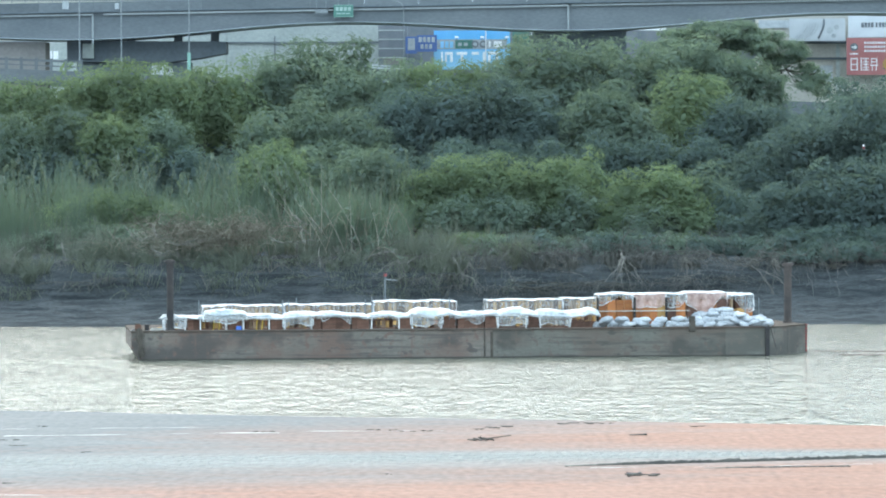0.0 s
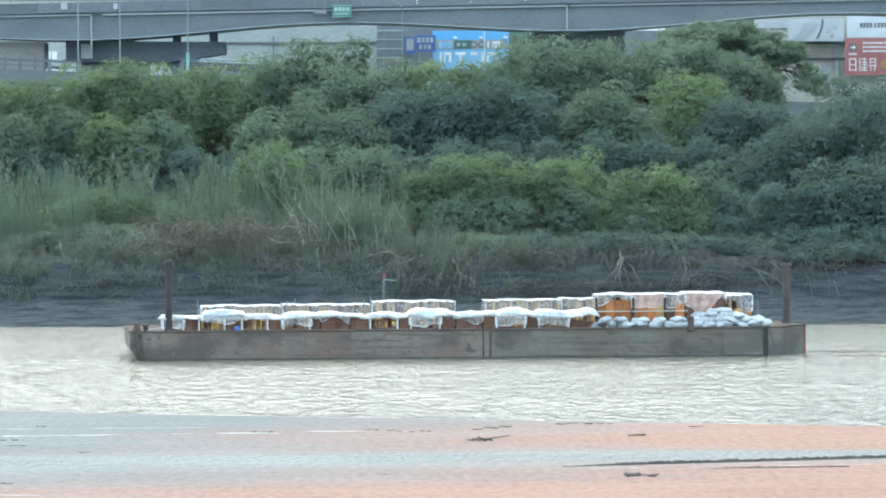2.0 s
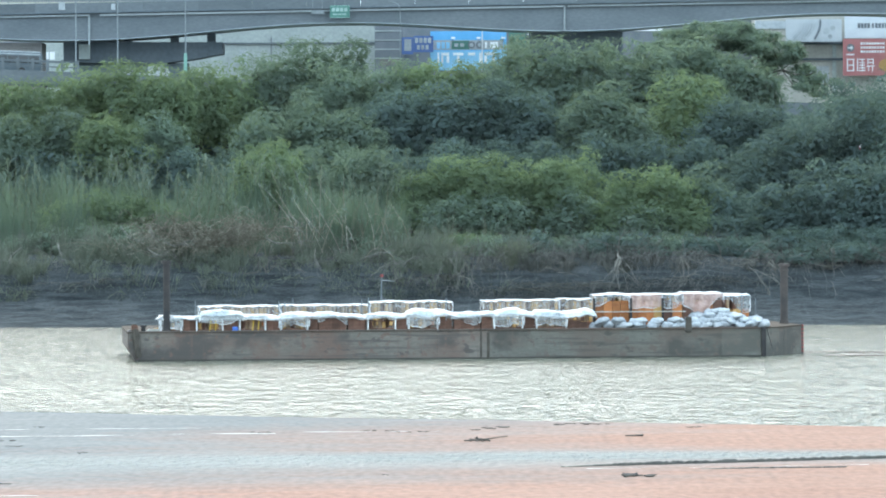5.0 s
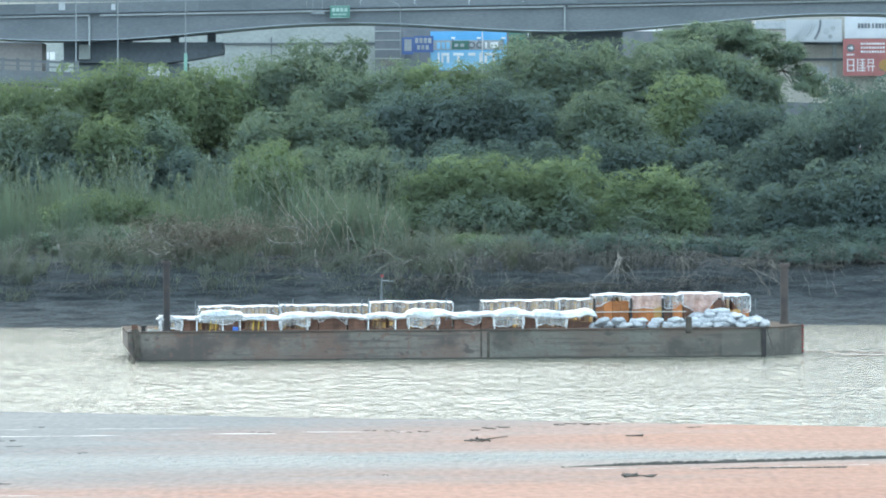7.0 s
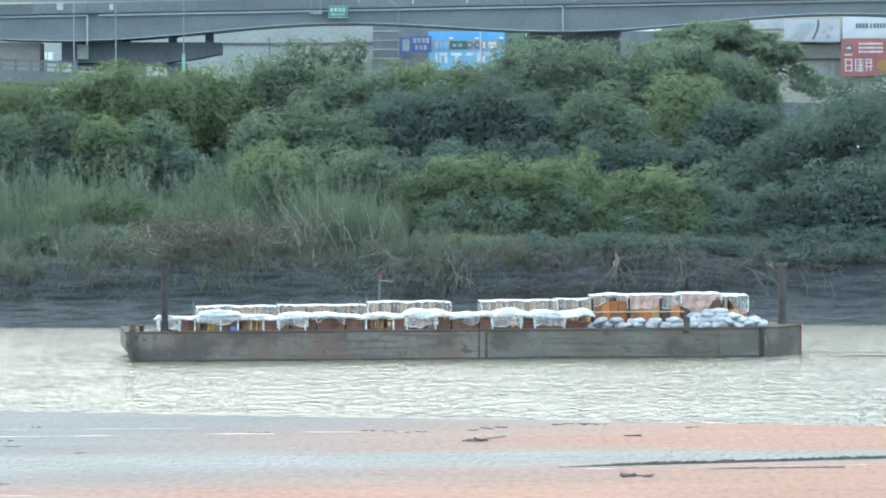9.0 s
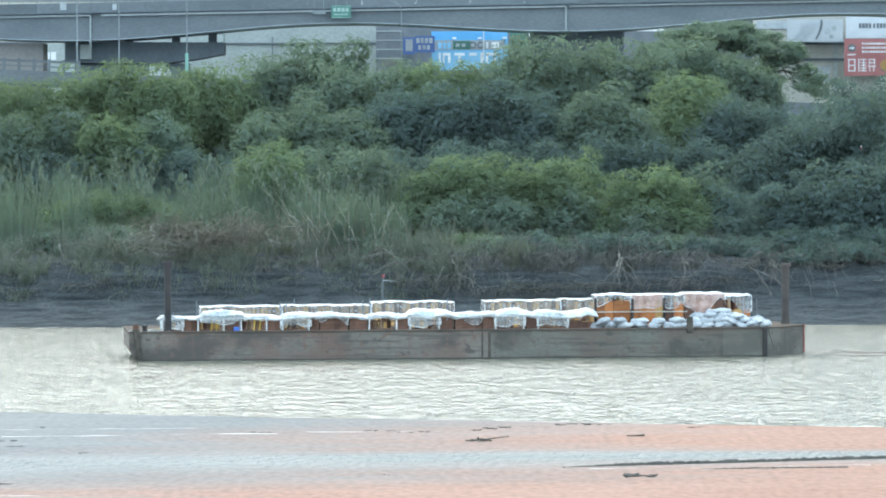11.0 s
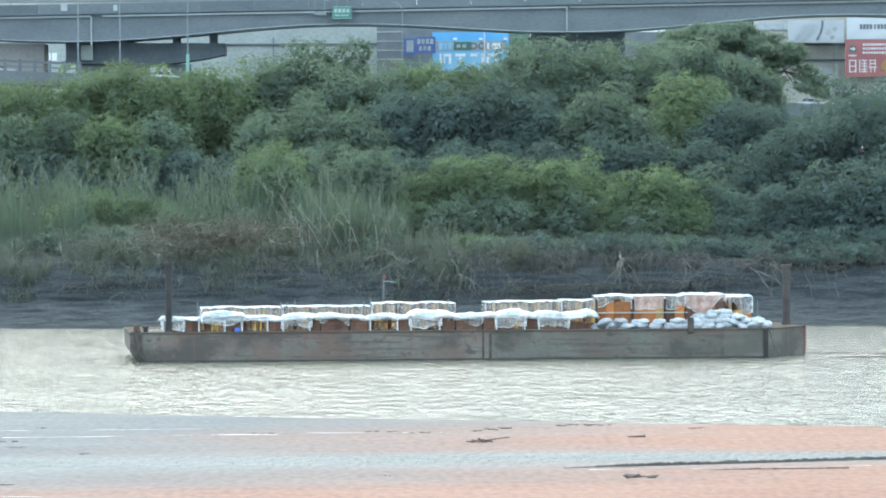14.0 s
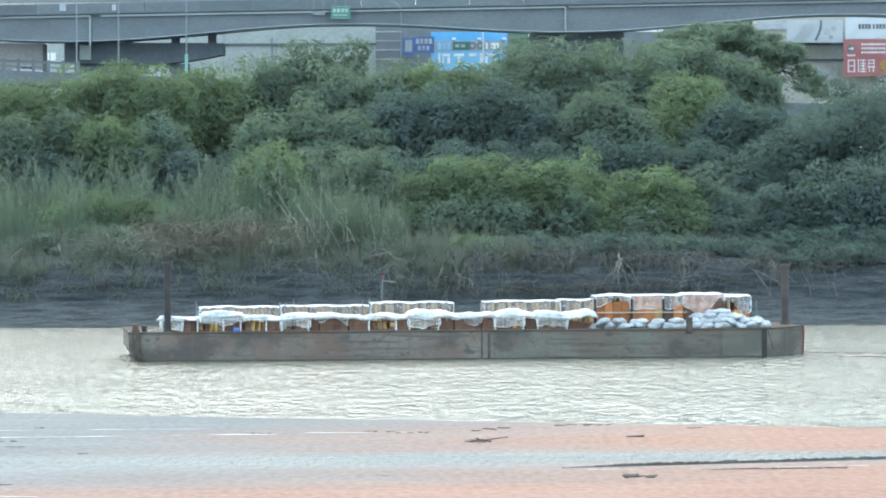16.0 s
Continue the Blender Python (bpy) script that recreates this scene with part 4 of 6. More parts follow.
for i in range(34):
    sx = -26 + 52 * ((i + rng0.uniform(0, 1)) / 34) ** 0.75
    snag(sx, 224.6 + rng0.uniform(0, 3.5), 300 + i, rng0.uniform(0.8, 1.7), rng0.normal() * 0.5)


def tangle(x, y, z, wide, rise, drop, count, material, seed, label="grey tangle of twigs and roots over the mud"):
    """Many thin runners that spring from one stock, arch over and trail down the bank."""
    rng = np.random.default_rng(seed)
    joints = 9
    t = np.linspace(0, 1, joints)[None, :]
    x0, way = rng.normal(size=(count, 1)) * wide * 0.5, rng.normal(size=(count, 1))
    up, low = rise * rng.uniform(0.1, 1.0, (count, 1)), drop * rng.uniform(0.3, 1.1, (count, 1))
    ph = rng.uniform(0, 6.28, (count, 4))
    px = x0 + way * wide * 0.7 * t ** 0.8 + 0.10 * np.sin(7 * t + ph[:, :1]) * t + 0.05 * np.sin(17 * t + ph[:, 1:2]) * t
    py = 0.5 * ph[:, 2:3] / 6.28 - rng.uniform(0.8, 2.6, (count, 1)) * t
    peak = rng.uniform(0.45, 1.5, (count, 1))
    pz = -0.1 + up * np.maximum(1 - (t / peak - 1) ** 2, -1) - low * t ** 1.7 + 0.09 * np.sin(11 * t + ph[:, 3:4]) * t
    c = np.stack([px, py, pz], -1)
    r = (rng.uniform(0.008, 0.022, (count, 1)) * (1 - 0.7 * t))[..., None, None]
    a = np.arange(3) * 2.0944
    ring = np.stack([np.cos(a), 0 * a, np.sin(a)], -1)[None, None]
    v = (c[:, :, None, :] + r * ring).reshape(-1, 3)
    base = (np.arange(count)[:, None, None] * joints + np.arange(joints - 1)[None, :, None]) * 3
    k, n = np.arange(3)[None, None], (np.arange(3)[None, None] + 1) % 3
    q = np.stack(np.broadcast_arrays(base + k, base + n, base + n + 3, base + k + 3), -1).reshape(-1, 4)
    ob = tagged(soup("brushwood", v, q, material), label, "brushwood", "brushwood on the bank")
    ob.matrix_basis = pose(x, y, z)
    return ob


rngt = np.random.default_rng(71)
for i in range(44):
    tx = -2.2 + 24.5 * (i + rngt.uniform(0, 1)) / 44
    tangle(tx, 226.2 + rngt.uniform(-0.6, 1.2), rngt.uniform(2.5, 3.4), rngt.uniform(0.7, 1.6), rngt.uniform(0.1, 0.6), rngt.uniform(0.9, 2.2), int(rngt.integers(22, 46)), TWIG if i % 3 else ROOT, 1200 + i)
for i in range(56):
    tx = -26 + 28 * (i + rngt.uniform(0, 1)) / 56
    tangle(tx, 226.3 + rngt.uniform(-0.4, 0.8), rngt.uniform(2.3, 3.2), rngt.uniform(0.4, 1.0), rngt.uniform(0.1, 0.4), rngt.uniform(1.0, 2.0), int(rngt.integers(30, 60)), FRINGE, 1400 + i, "hanging grass and runners over the mud")
for i in range(16):
    tx = -26 + 24 * (i + rngt.uniform(0, 1)) / 16
    tangle(tx, 226.4 + rngt.uniform(-0.4, 1.0), rngt.uniform(2.5, 3.2), rngt.uniform(0.6, 1.2), rngt.uniform(0.1, 0.5), rngt.uniform(0.7, 1.6), int(rngt.integers(16, 30)), TWIG, 1260 + i)
for i in range(15):
    tangle(-14.0 + 5.4 * (i + rngt.uniform(0, 1)) / 15, 226.2 + rngt.uniform(0, 1.2), rngt.uniform(3.5, 4.6), rngt.uniform(1.0, 2.2), rngt.uniform(0.5, 1.7), rngt.uniform(0.2, 1.4), 44, BROWNTWIG, 1290 + i,
           "brown heap of dead reeds and twigs")
for i in range(14):
    tangle(-16.2 + 5.6 * (i + rngt.uniform(0, 1)) / 14, 226.4 + rngt.uniform(0, 1.0), rngt.uniform(3.3, 4.2), rngt.uniform(1.4, 2.6), rngt.uniform(0.6, 1.6), rngt.uniform(0.1, 0.9), 8, PALESTEM, 1320 + i,
           "bleached bent reed stalks fallen over the bank")
for i in range(34):
    tx = -2.0 + 18.0 * (i + rngt.uniform(0, 1)) / 34
    tangle(tx, 224.9 + rngt.uniform(-1.4, 0.6), rngt.uniform(1.4, 2.3), rngt.uniform(0.8, 1.7), rngt.uniform(0.1, 0.5), rngt.uniform(0.5, 1.1), int(rngt.integers(18, 38)), (ROOT, TWIG, ROOT)[i % 3], 1500 + i)
for i in range(22):
    tx = -26.0 + 24.0 * (i + rngt.uniform(0, 1)) / 22
    tangle(tx, 224.8 + rngt.uniform(-1.2, 0.6), rngt.uniform(1.4, 2.2), rngt.uniform(0.6, 1.3), rngt.uniform(0.1, 0.4), rngt.uniform(0.4, 1.0), int(rngt.integers(12, 28)), (ROOT, FRINGE)[i % 2], 1560 + i)


def stalk(x, y, long, way, rise, seed):
    """One fallen reed: a pale bent stem that arches over and droops, with a few limp leaves."""
    rng = np.random.default_rng(seed)
    ob = thing("fallen_reed", "bleached reed stalk bent over the bank", "reed", pose(x, y, bank_z(x, y) - 0.05), "fallen reed stalks")
    kink = rng.uniform(0.45, 0.8)
    pts = []
    for k in range(10):
        t = k / 9
        pts.append(Vector((way * long * (t + 0.06 * math.sin(5 * t + seed)), -0.7 * t * abs(way) - 0.2 * t, rise * (1 - ((t - kink) / max(kink, 1 - kink)) ** 2) * 1.0 - (0 if t < kink else 0.5 * (t - kink)) + 0.02)))
    base = pts[0].copy()
    pts = [p - base for p in pts]
    limb("stem", pts, 0.024, 0.008, ARCH, ob)
    V, Q = [], []
    for k in range(9):
        c = np.array(pts[int(rng.integers(3, 10))])
        d = np.array([rng.normal() * 0.5 + way * 0.3, rng.normal() * 0.3, -rng.uniform(0.1, 0.8)]) * rng.uniform(0.4, 0.9)
        w = np.array([0.02, 0, 0.02])
        b = len(V)
        V += [c - w, c + w, c + d * 0.6 + w + np.array([0, 0, 0.06]), c + d * 0.6 - w + np.array([0, 0, 0.06]), c + d]
        Q += [(b, b + 1, b + 2, b + 3), (b + 3, b + 2, b + 4, b + 4)]
    soup("leaves", np.array(V), np.array([q for q in Q if len(set(q)) == 4]), CANELEAF, ob)


def root_fan(x, y, z, wide, drop, seed, count=6):
    """Bare roots and runners that hang down the cut face of the bank from one stump."""
    rng = np.random.default_rng(seed)
    ob = thing("exposed_roots", "bare pale roots hanging down the cut bank", "roots", pose(x, y, z), "exposed roots")
    bar_mesh = bar(bmesh.new(), (0, 0.5, -0.2), (0, 0, 0.05), 0.06, 0.04, 6)
    part("stump", bar_mesh, DEADWOOD, ob)
    for k in range(count):
        ex, low = rng.normal() * wide * 0.5, drop * rng.uniform(0.5, 1.05)
        pts = [(0, 0, 0)]
        for j in range(1, 7):
            t = j / 6
            pts.append((ex * t + 0.10 * math.sin(5 * t + seed + 2.3 * k) * t + rng.normal() * 0.05, -2.5 * t, rng.normal() * 0.03 - low * t ** 1.15))
        limb("root", pts, 0.021, 0.007, DEADWOOD, ob)


def bare_branch(x, z, dx, dz, bow, r, seed, forks=3, y=222.9):
    """One leafless grey branch that bows between its ends, with crooked side twigs."""
    rng = np.random.default_rng(seed)
    ob = thing("bare_branch", "leafless pale grey branch caught in the bank's brush", "branch", pose(x, y, z), "bare branches over the mud")
    across = Vector((-dz, 0, dx)).normalized()
    pts = []
    for k in range(10):
        t = k / 9
        kink = 0.035 * math.hypot(dx, dz) * math.sin(9 * t + seed) * math.sin(3.1416 * t)
        pts.append(Vector((dx * t, 1.8 * (1 - t) ** 2, dz * t)) + across * (bow * 4 * t * (1 - t) + kink))
    limb("stem", pts, 0.85 * r, 0.3 * r, DRIFTGREY, ob)
    for k in range(forks):
        a = pts[int(rng.integers(3, 8))]
        way = Vector((dx, 0, dz)).normalized() + Vector((rng.normal() * 0.7, rng.normal() * 0.3, rng.normal() * 0.7))
        size = rng.uniform(0.25, 0.5) * math.hypot(dx, dz)
        limb("twig", [a + way * size * t + Vector((0, 0, 0.12 * size * math.sin(4 * t + k))) for t in (0, 0.3, 0.6, 1.0)], 0.6 * r, 0.25 * r, DRIFTGREY, ob, 4)


# start, reach and bow of each
BRANCHES_EAST = [(10.7, 1.62, 0.5, 0.5, 0.1, 0.034), (11.2, 2.1, 1.1, 0.35, -0.2, 0.036), (11.3, 2.1, 0.15, 0.45, 0.02, 0.02), (14.9, 2.55, 0.95, -1.5, 0.18, 0.03), (15.2, 2.4, 1.15, -0.7, 0.1, 0.026), (15.9, 2.75, 0.55, -0.6, 0.05, 0.026),
    (15.5, 2.1, 0.45, -1.4, 0.05, 0.024), (16.7, 3.0, 0.75, 0.1, 0.05, 0.022), (17.6, 2.1, 0.15, -0.9, 0.1, 0.02), (18.9, 1.9, 0.1, -0.8, 0.08, 0.02), (20.9, 1.85, 0.9, 0.05, 0.04, 0.024)]
BRANCHES_MIDDLE = [(0.35, 2.95, 0.3, -1.5, 0.25, 0.03), (0.5, 2.2, 1.0, -0.9, 0.35, 0.034), (0.1, 2.7, -0.4, -1.3, -0.2, 0.024), (8.6, 3.05, -1.1, -1.4, 0.08, 0.034), (8.7, 3.05, -0.15, -1.5, -0.15, 0.034), (8.95, 2.7, 0.5, -1.15, 0.12, 0.026), (3.0, 2.3, 0.2, -0.5, 0.05, 0.022),
    (5.6, 2.3, 0.8, -0.1, 0.06, 0.024)]
BRANCHES_WEST = [(-8.6, 4.0, 2.3, 0.15, -0.32, 0.034), (-7.7, 4.6, 1.4, -0.5, 0.1, 0.032), (-7.6, 5.15, 0.8, -0.5, 0.05, 0.026), (-6.7, 5.0, 0.6, -0.75, 0.05, 0.026), (-4.0, 2.9, 2.05, 0.0, 0.42, 0.032), (-3.0, 2.45, 1.5, -0.3, 0.5, 0.03), (-6.2, 3.5, 0.25, -1.4, -0.1, 0.03), (-7.3, 2.8, 0.4, -0.7, 0.1, 0.022)]
BRANCHES_FAR_WEST = [(-15.7, 4.6, 1.2, -0.75, -0.15, 0.03), (-14.4, 3.5, 1.2, 0.15, -0.3, 0.03), (-14.3, 4.6, 0.6, -0.75, -0.08, 0.026), (-13.6, 3.9, 1.5, 0.15, -0.25, 0.028), (-14.9, 1.75, -0.35, 1.3, 0.1, 0.03), (-14.7, 1.4, 0.3, 1.1, -0.1, 0.03), (-12.1, 2.25, 0.5, -0.7, 0.08, 0.022), (-11.2, 2.25, -0.4, -0.7, -0.08, 0.022),
    (-17.4, 1.2, 0.15, 0.75, 0.05, 0.024), (-20.6, 3.6, -0.5, -1.3, -0.2, 0.026), (-18.8, 3.8, 0.35, -1.2, 0.08, 0.026)]
for k, (x, z, dx, dz, bow, r) in enumerate(BRANCHES_EAST + BRANCHES_MIDDLE + BRANCHES_WEST + BRANCHES_FAR_WEST):
    bare_branch(x, z, dx, dz, bow, r, 1700 + k)

rngs = np.random.default_rng(44)
for k in range(15):
    stalk(-16.6 + 7.5 * k / 14 + rngs.normal() * 0.3, 226.0 + rngs.uniform(0, 2.6), rngs.uniform(1.6, 3.2), (1 if rngs.uniform() < 0.45 else -1) * rngs.uniform(0.7, 1.1), rngs.uniform(0.5, 1.5), 900 + k)
for k in range(8):
    stalk(-8.5 + 7.0 * k / 7 + rngs.normal() * 0.3, 226.8 + rngs.uniform(0, 2.6), rngs.uniform(1.4, 2.8), (1 if rngs.uniform() < 0.35 else -1) * rngs.uniform(0.5, 1.0), rngs.uniform(1.2, 2.8), 940 + k)
stalk(-4.6, 226.6, 2.0, 1.0, 1.0, 970)
stalk(-3.9, 226.2, 1.7, 1.0, 0.9, 971)
for k, (x, z, wide, drop) in enumerate([(8.6, 3.3, 1.3, 1.7), (11.7, 3.1, 1.0, 1.3), (16.1, 3.0, 1.2, 1.6), (-2.4, 3.0, 1.0, 1.3), (1.1, 2.9, 1.0, 1.3)]):
    root_fan(x, 225.7, z - 0.1, wide, drop, 980 + k)

# ---- the barge ----
BARGE = pose(-11.865, 180.3, 0, 0, 0, 5.75)
DECK_Z = 1.145


def on_deck(s, v, z=0.0, turn=0.0):
    """A pose on the deck: s along the hull from its bow, v back from its near edge."""
    return BARGE @ pose(s, v, DECK_Z + z, 0, 0, turn)


barge = thing("barge", "long flat rust-stained steel work barge afloat", "barge", BARGE)
hull = part("hull", slab(bmesh.new(), [(-0.13, 0), (24.72, 0), (26.80, 2.83), (26.25, 6.9), (-0.13, 6.9)], -0.5, DECK_Z - 0.04), RUST, barge)
part("raked_bow", prism(bmesh.new(), [(-0.50, DECK_Z - 0.04), (-0.50, 0.46), (-0.13, -0.1), (-0.13, DECK_Z - 0.04)], 0.02, 6.88), RUST, barge)
part("deck", slab(bmesh.new(), [(-0.53, -0.05), (24.74, -0.05), (26.84, 2.80), (26.29, 6.95), (-0.53, 6.95)], DECK_Z - 0.04, DECK_Z), DECK, barge)
# welded side plates, each a little proud
edges = [-0.10, 2.55, 5.2, 7.1, 9.6, 11.7, 13.75, 16.1, 18.9, 20.9, 23.05, 24.68]
for i in range(11):
    part("hull_plate", box(bmesh.new(), edges[i] + 0.001, edges[i + 1] - 0.001, -0.014 - 0.002 * (i % 3), 0.01, -0.3, DECK_Z - 0.05, 0.002), RUST if i < 6 else HULL_LIGHT if i == 10 else RUST_B, hull)
corner = pose(24.72, 0, 0, 0, 0, math.degrees(math.atan2(2.83, 2.08)))
for a, b in ((0.08, 1.8), (1.802, 3.48)):
    part("hull_plate", box(bmesh.new(), a, b, -0.014, 0.01, -0.3, DECK_Z - 0.05, 0.004), RUST_B, hull, m=corner)
part("boot_line", box(bmesh.new(), -0.1, 24.69, -0.026, -0.019, -0.05, 0.055), DARKMUD, barge, "dark wet weed line along the water")
part("fender_post", box(bmesh.new(), 24.64, 24.82, -0.10, 0.06, -0.3, DECK_Z + 0.02, 0.02), DARKSTEEL, barge)
part("fender_post", box(bmesh.new(), 13.40, 13.46, -0.05, -0.019, -0.2, DECK_Z + 0.04, 0.01), BARK, barge)
part("fender_post", box(bmesh.new(), 13.66, 13.77, -0.04, -0.019, -0.2, DECK_Z - 0.1, 0.01), BARK, barge)
part("fender_post", box(bmesh.new(), 21.587, 21.836, -0.09, -0.015, 0.98, DECK_Z + 0.46, 0.02), BARK, barge, "brown timber fender post")
part("brace", bar(bmesh.new(), (24.90, 0.20, 1.08), (25.26, 0.74, 0.10), 0.014), DARKSTEEL, barge)
mark = mesh_of("draught_mark", box(bmesh.new(), -0.05, 0.06, -0.05, 0.03, 0, 0.09, 0.01), REDPAINT)
for k in range(8):
    part("draught_mark", mark, REDPAINT, barge, m=pose(26.78, 2.78, 0.05 + 0.145 * k))
part("end_post", box(bmesh.new(), 26.70, 26.82, 2.78, 2.86, -0.2, DECK_Z + 0.02), DARKSTEEL, barge)
for sx, sy in ((0.12, 0.18), (13.8, 6.4)):
    bm = bar(bmesh.new(), (sx, sy, DECK_Z), (sx, sy, DECK_Z + 0.2), 0.10, 0.09, 10)
    bar(bm, (sx, sy, DECK_Z + 0.2), (sx, sy, DECK_Z + 0.26), 0.14, 0.13, 10)
    part("bollard", bm, DARKSTEEL, barge)
limb("mooring_rope", [(-0.25 + 0.02 * k + 0.03 * math.sin(1.7 * k), -0.085, DECK_Z + 0.12 - 0.14 * k) for k in range(9)], 0.10, 0.115, BARK, barge, 8)
limb("mooring_rope", [(-0.13 + 0.015 * k + 0.02 * math.sin(1.3 * k), -0.10, DECK_Z + 0.10 - 0.15 * k) for k in range(8)], 0.055, 0.05, BARK, barge, 8)
stub = thing("timber_post", "short brown timber post at the bow", "post", on_deck(-0.24, 0.05))
part("post", box(bmesh.new(), -0.11, 0.14, 0, 0.22, 0, 0.27, 0.03), WOOD_C, stub)
part("cap", box(bmesh.new(), -0.13, 0.10, -0.01, 0.2, 0.274, 0.31, 0.012), BARK, stub)
for s0, v0, w, mat in ((-0.50, 0.15, 0.36, BEIGE_D), (0.28, 0.7, 0.62, BEIGE), (0.55, 1.6, 0.5, WOOD_B)):
    plank = thing("plank", "loose weathered plank lying on the bow deck", "plank", on_deck(s0, v0, 0, 4), "planks on the bow")
    part("board", box(bmesh.new(), 0, w, 0, 0.22, 0, 0.05, 0.008), mat, plank)
    part("board", box(bmesh.new(), 0.05, w - 0.04, 0.03, 0.2, 0.052, 0.09, 0.008), mat, plank)
part("deck_edge_strip", box(bmesh.new(), -0.48, 24.6, -0.03, 0.10, DECK_Z, DECK_Z + 0.03), RUST, barge)


line = thing("mooring_line", "thin dark red line floating astern of the barge", "rope", pose(0, 0, 0))
limb("rope", [(14.55 + 0.9 * k, 185.6 - 0.14 * k + 0.12 * math.sin(1.1 * k), 0.05) for k in range(16)], 0.010, 0.028, REDROPE, line, 6)


def spud(s, v, top, r, mat):
    """A round steel pile with a capped head, standing through the deck."""
    ob = thing("spud_pole", "rusty round steel mooring pile with a flanged cap", "pole", on_deck(s, v))
    h = top - DECK_Z
    part("tube", bar(bmesh.new(), (0, 0, -1.6), (0, 0, h - 0.1), r, r, 16), mat, ob)
    part("cap", bar(bmesh.new(), (0, 0, h - 0.12), (0, 0, h), r * 1.45, r * 1.35, 16), mat, ob)
    part("collar", bar(bmesh.new(), (0, 0, h - 0.30), (0, 0, h - 0.24), r * 1.18, r * 1.18, 16), mat, ob)
    part("sleeve", bar(bmesh.new(), (0, 0, 0), (0, 0, 0.10), r * 1.28, r * 1.2, 16), mat, ob)


spud(1.04, 0.28, 3.93, 0.14, DARKSTEEL)
spud(26.3, 4.2, 3.590, 0.16, OLDSTEEL)


# ---- cargo under plastic sheets ----
def sheet_cover(ob, w, d, z, mound, drop, seed, wrap=CLEAR, rough_edge=0.35):
    """A plastic sheet over a load: a heaped top, and folds that hang down round it."""
    rng = np.random.default_rng(seed)
    ph = rng.uniform(0, 6.28, 8)
    nx, ny = max(14, int(w * 14)), 14
    xs, ys = np.linspace(0, w, nx), np.linspace(0, d, ny)
    X, Y = np.meshgrid(xs, ys)
    u, t = (X / w) ** rng.uniform(0.65, 1.5), (Y / d) ** rng.uniform(0.6, 1.0)
    body = (np.clip(np.sin(np.pi * np.clip(u, 0, 1)), 0, 1) ** 0.26) * (np.clip(np.sin(np.pi * t), 0, 1) ** 0.4)
    Z = z + mound * body + 0.03 * min(1.0, mound * 8) * np.sin(X * 6 + ph[0] + 2 * np.sin(Y * 5 + ph[1]) + 2 * np.sin(X * 1.7 + ph[5])) * body + (0.022 if mound < 0.05 else 0.010) * np.sin(X * 13 + Y * 9 + ph[2] + 3 * np.sin(X * 2.3)) + (0.016 if mound < 0.05 else 0.0) * np.sin(X * 4.1 + ph[3]) + 0.06 * min(1.0, mound * 6) * np.sin(X * 2.6 + ph[4]) * body
    Z = Z + min(0.05, 0.3 * mound) * np.sin(X * 3.3 + ph[6] + 1.5 * np.sin(X * 1.3 + ph[7])) * (1 - 0.4 * t) + 0.35 * min(0.06, 0.3 * mound) * np.abs(np.sin(X * 8 + 3 * Y + ph[1] + 2 * np.sin(X * 3 + ph[2])))
    v = np.stack([X, Y, Z], -1).reshape(-1, 3)
    i = (np.arange(ny - 1)[:, None] * nx + np.arange(nx - 1)[None, :]).ravel()
    soup("top_sheet", v, np.stack([i, i + 1, i + nx + 1, i + nx], 1), FILM, ob, smooth=True)
    # the hanging folds follow the rim
    rim = [(k, 0) for k in range(nx)] + [(nx - 1, k) for k in range(1, ny)] + [(k, ny - 1) for k in range(nx - 2, -1, -1)] + [(0, k) for k in range(ny - 2, -1, -1)]
    P = np.array([v[b * nx + a] for a, b in rim])
    C = np.array([w / 2, d / 2])
    out = P[:, :2] - C
    out = out / np.maximum(np.abs(out / C).max(axis=1), 1e-6)[:, None] / C
    length = np.concatenate([[0], np.cumsum(np.linalg.norm(np.diff(P, axis=0), axis=1))])
    rows = []
    for k in range(7):
        f = k / 6
        fold = 0.03 * f * np.sin(length * 7 + ph[3] + 3 * np.sin(length * 1.9 + ph[0])) + 0.02 * f * np.sin(length * 17 + ph[5] + 4 * np.sin(length * 1.3)) + 0.02 * math.sin(f * 3)
        low = drop * (1 - rough_edge * 0.5 + rough_edge * 0.5 * np.sin(length * 2.3 + ph[6] + 2 * np.sin(length * 0.9 + ph[1])) + 0.08 * np.sin(length * 6 + ph[7]))
        rows.append(np.stack([P[:, 0] + out[:, 0] * fold, P[:, 1] + out[:, 1] * fold, np.maximum(P[:, 2] - low * f, 0.02)], 1))
    V = np.concatenate(rows)
    n = len(P)
    i = (np.arange(6)[:, None] * n + np.arange(n - 1)[None, :]).ravel()
    soup("skirt", V, np.stack([i, i + n, i + n + 1, i + 1], 1), wrap, ob, smooth=True)
    if drop > 0.3:
        # the gathered hem and corner folds, where the film lies double and looks white
        low, up = rows[6], rows[6] + (rows[5] - rows[6]) * np.clip(0.28 + 0.25 * np.sin(length * 5 + ph[2]), 0.08, 0.6)[:, None]
        off = np.concatenate([out * 0.012, np.zeros((n, 1))], 1)
        i = np.arange(n - 1)
        soup("hem", np.concatenate([low + off, up + off]), np.stack([i, i + 1, i + n + 1, i + n], 1), HEM, ob, smooth=True)
        for c in (0, nx - 1):
            a = np.array([rows[k][c] for k in range(7)])
            b = np.array([rows[k][c + 1 if c == 0 else c - 1] for k in range(7)])
            b = a + (b - a) * (0.45 + 0.3 * np.sin(np.arange(7) * 2.1 + ph[4]))[:, None]
            e = np.array([0, -0.014, 0])
            i = np.arange(6)
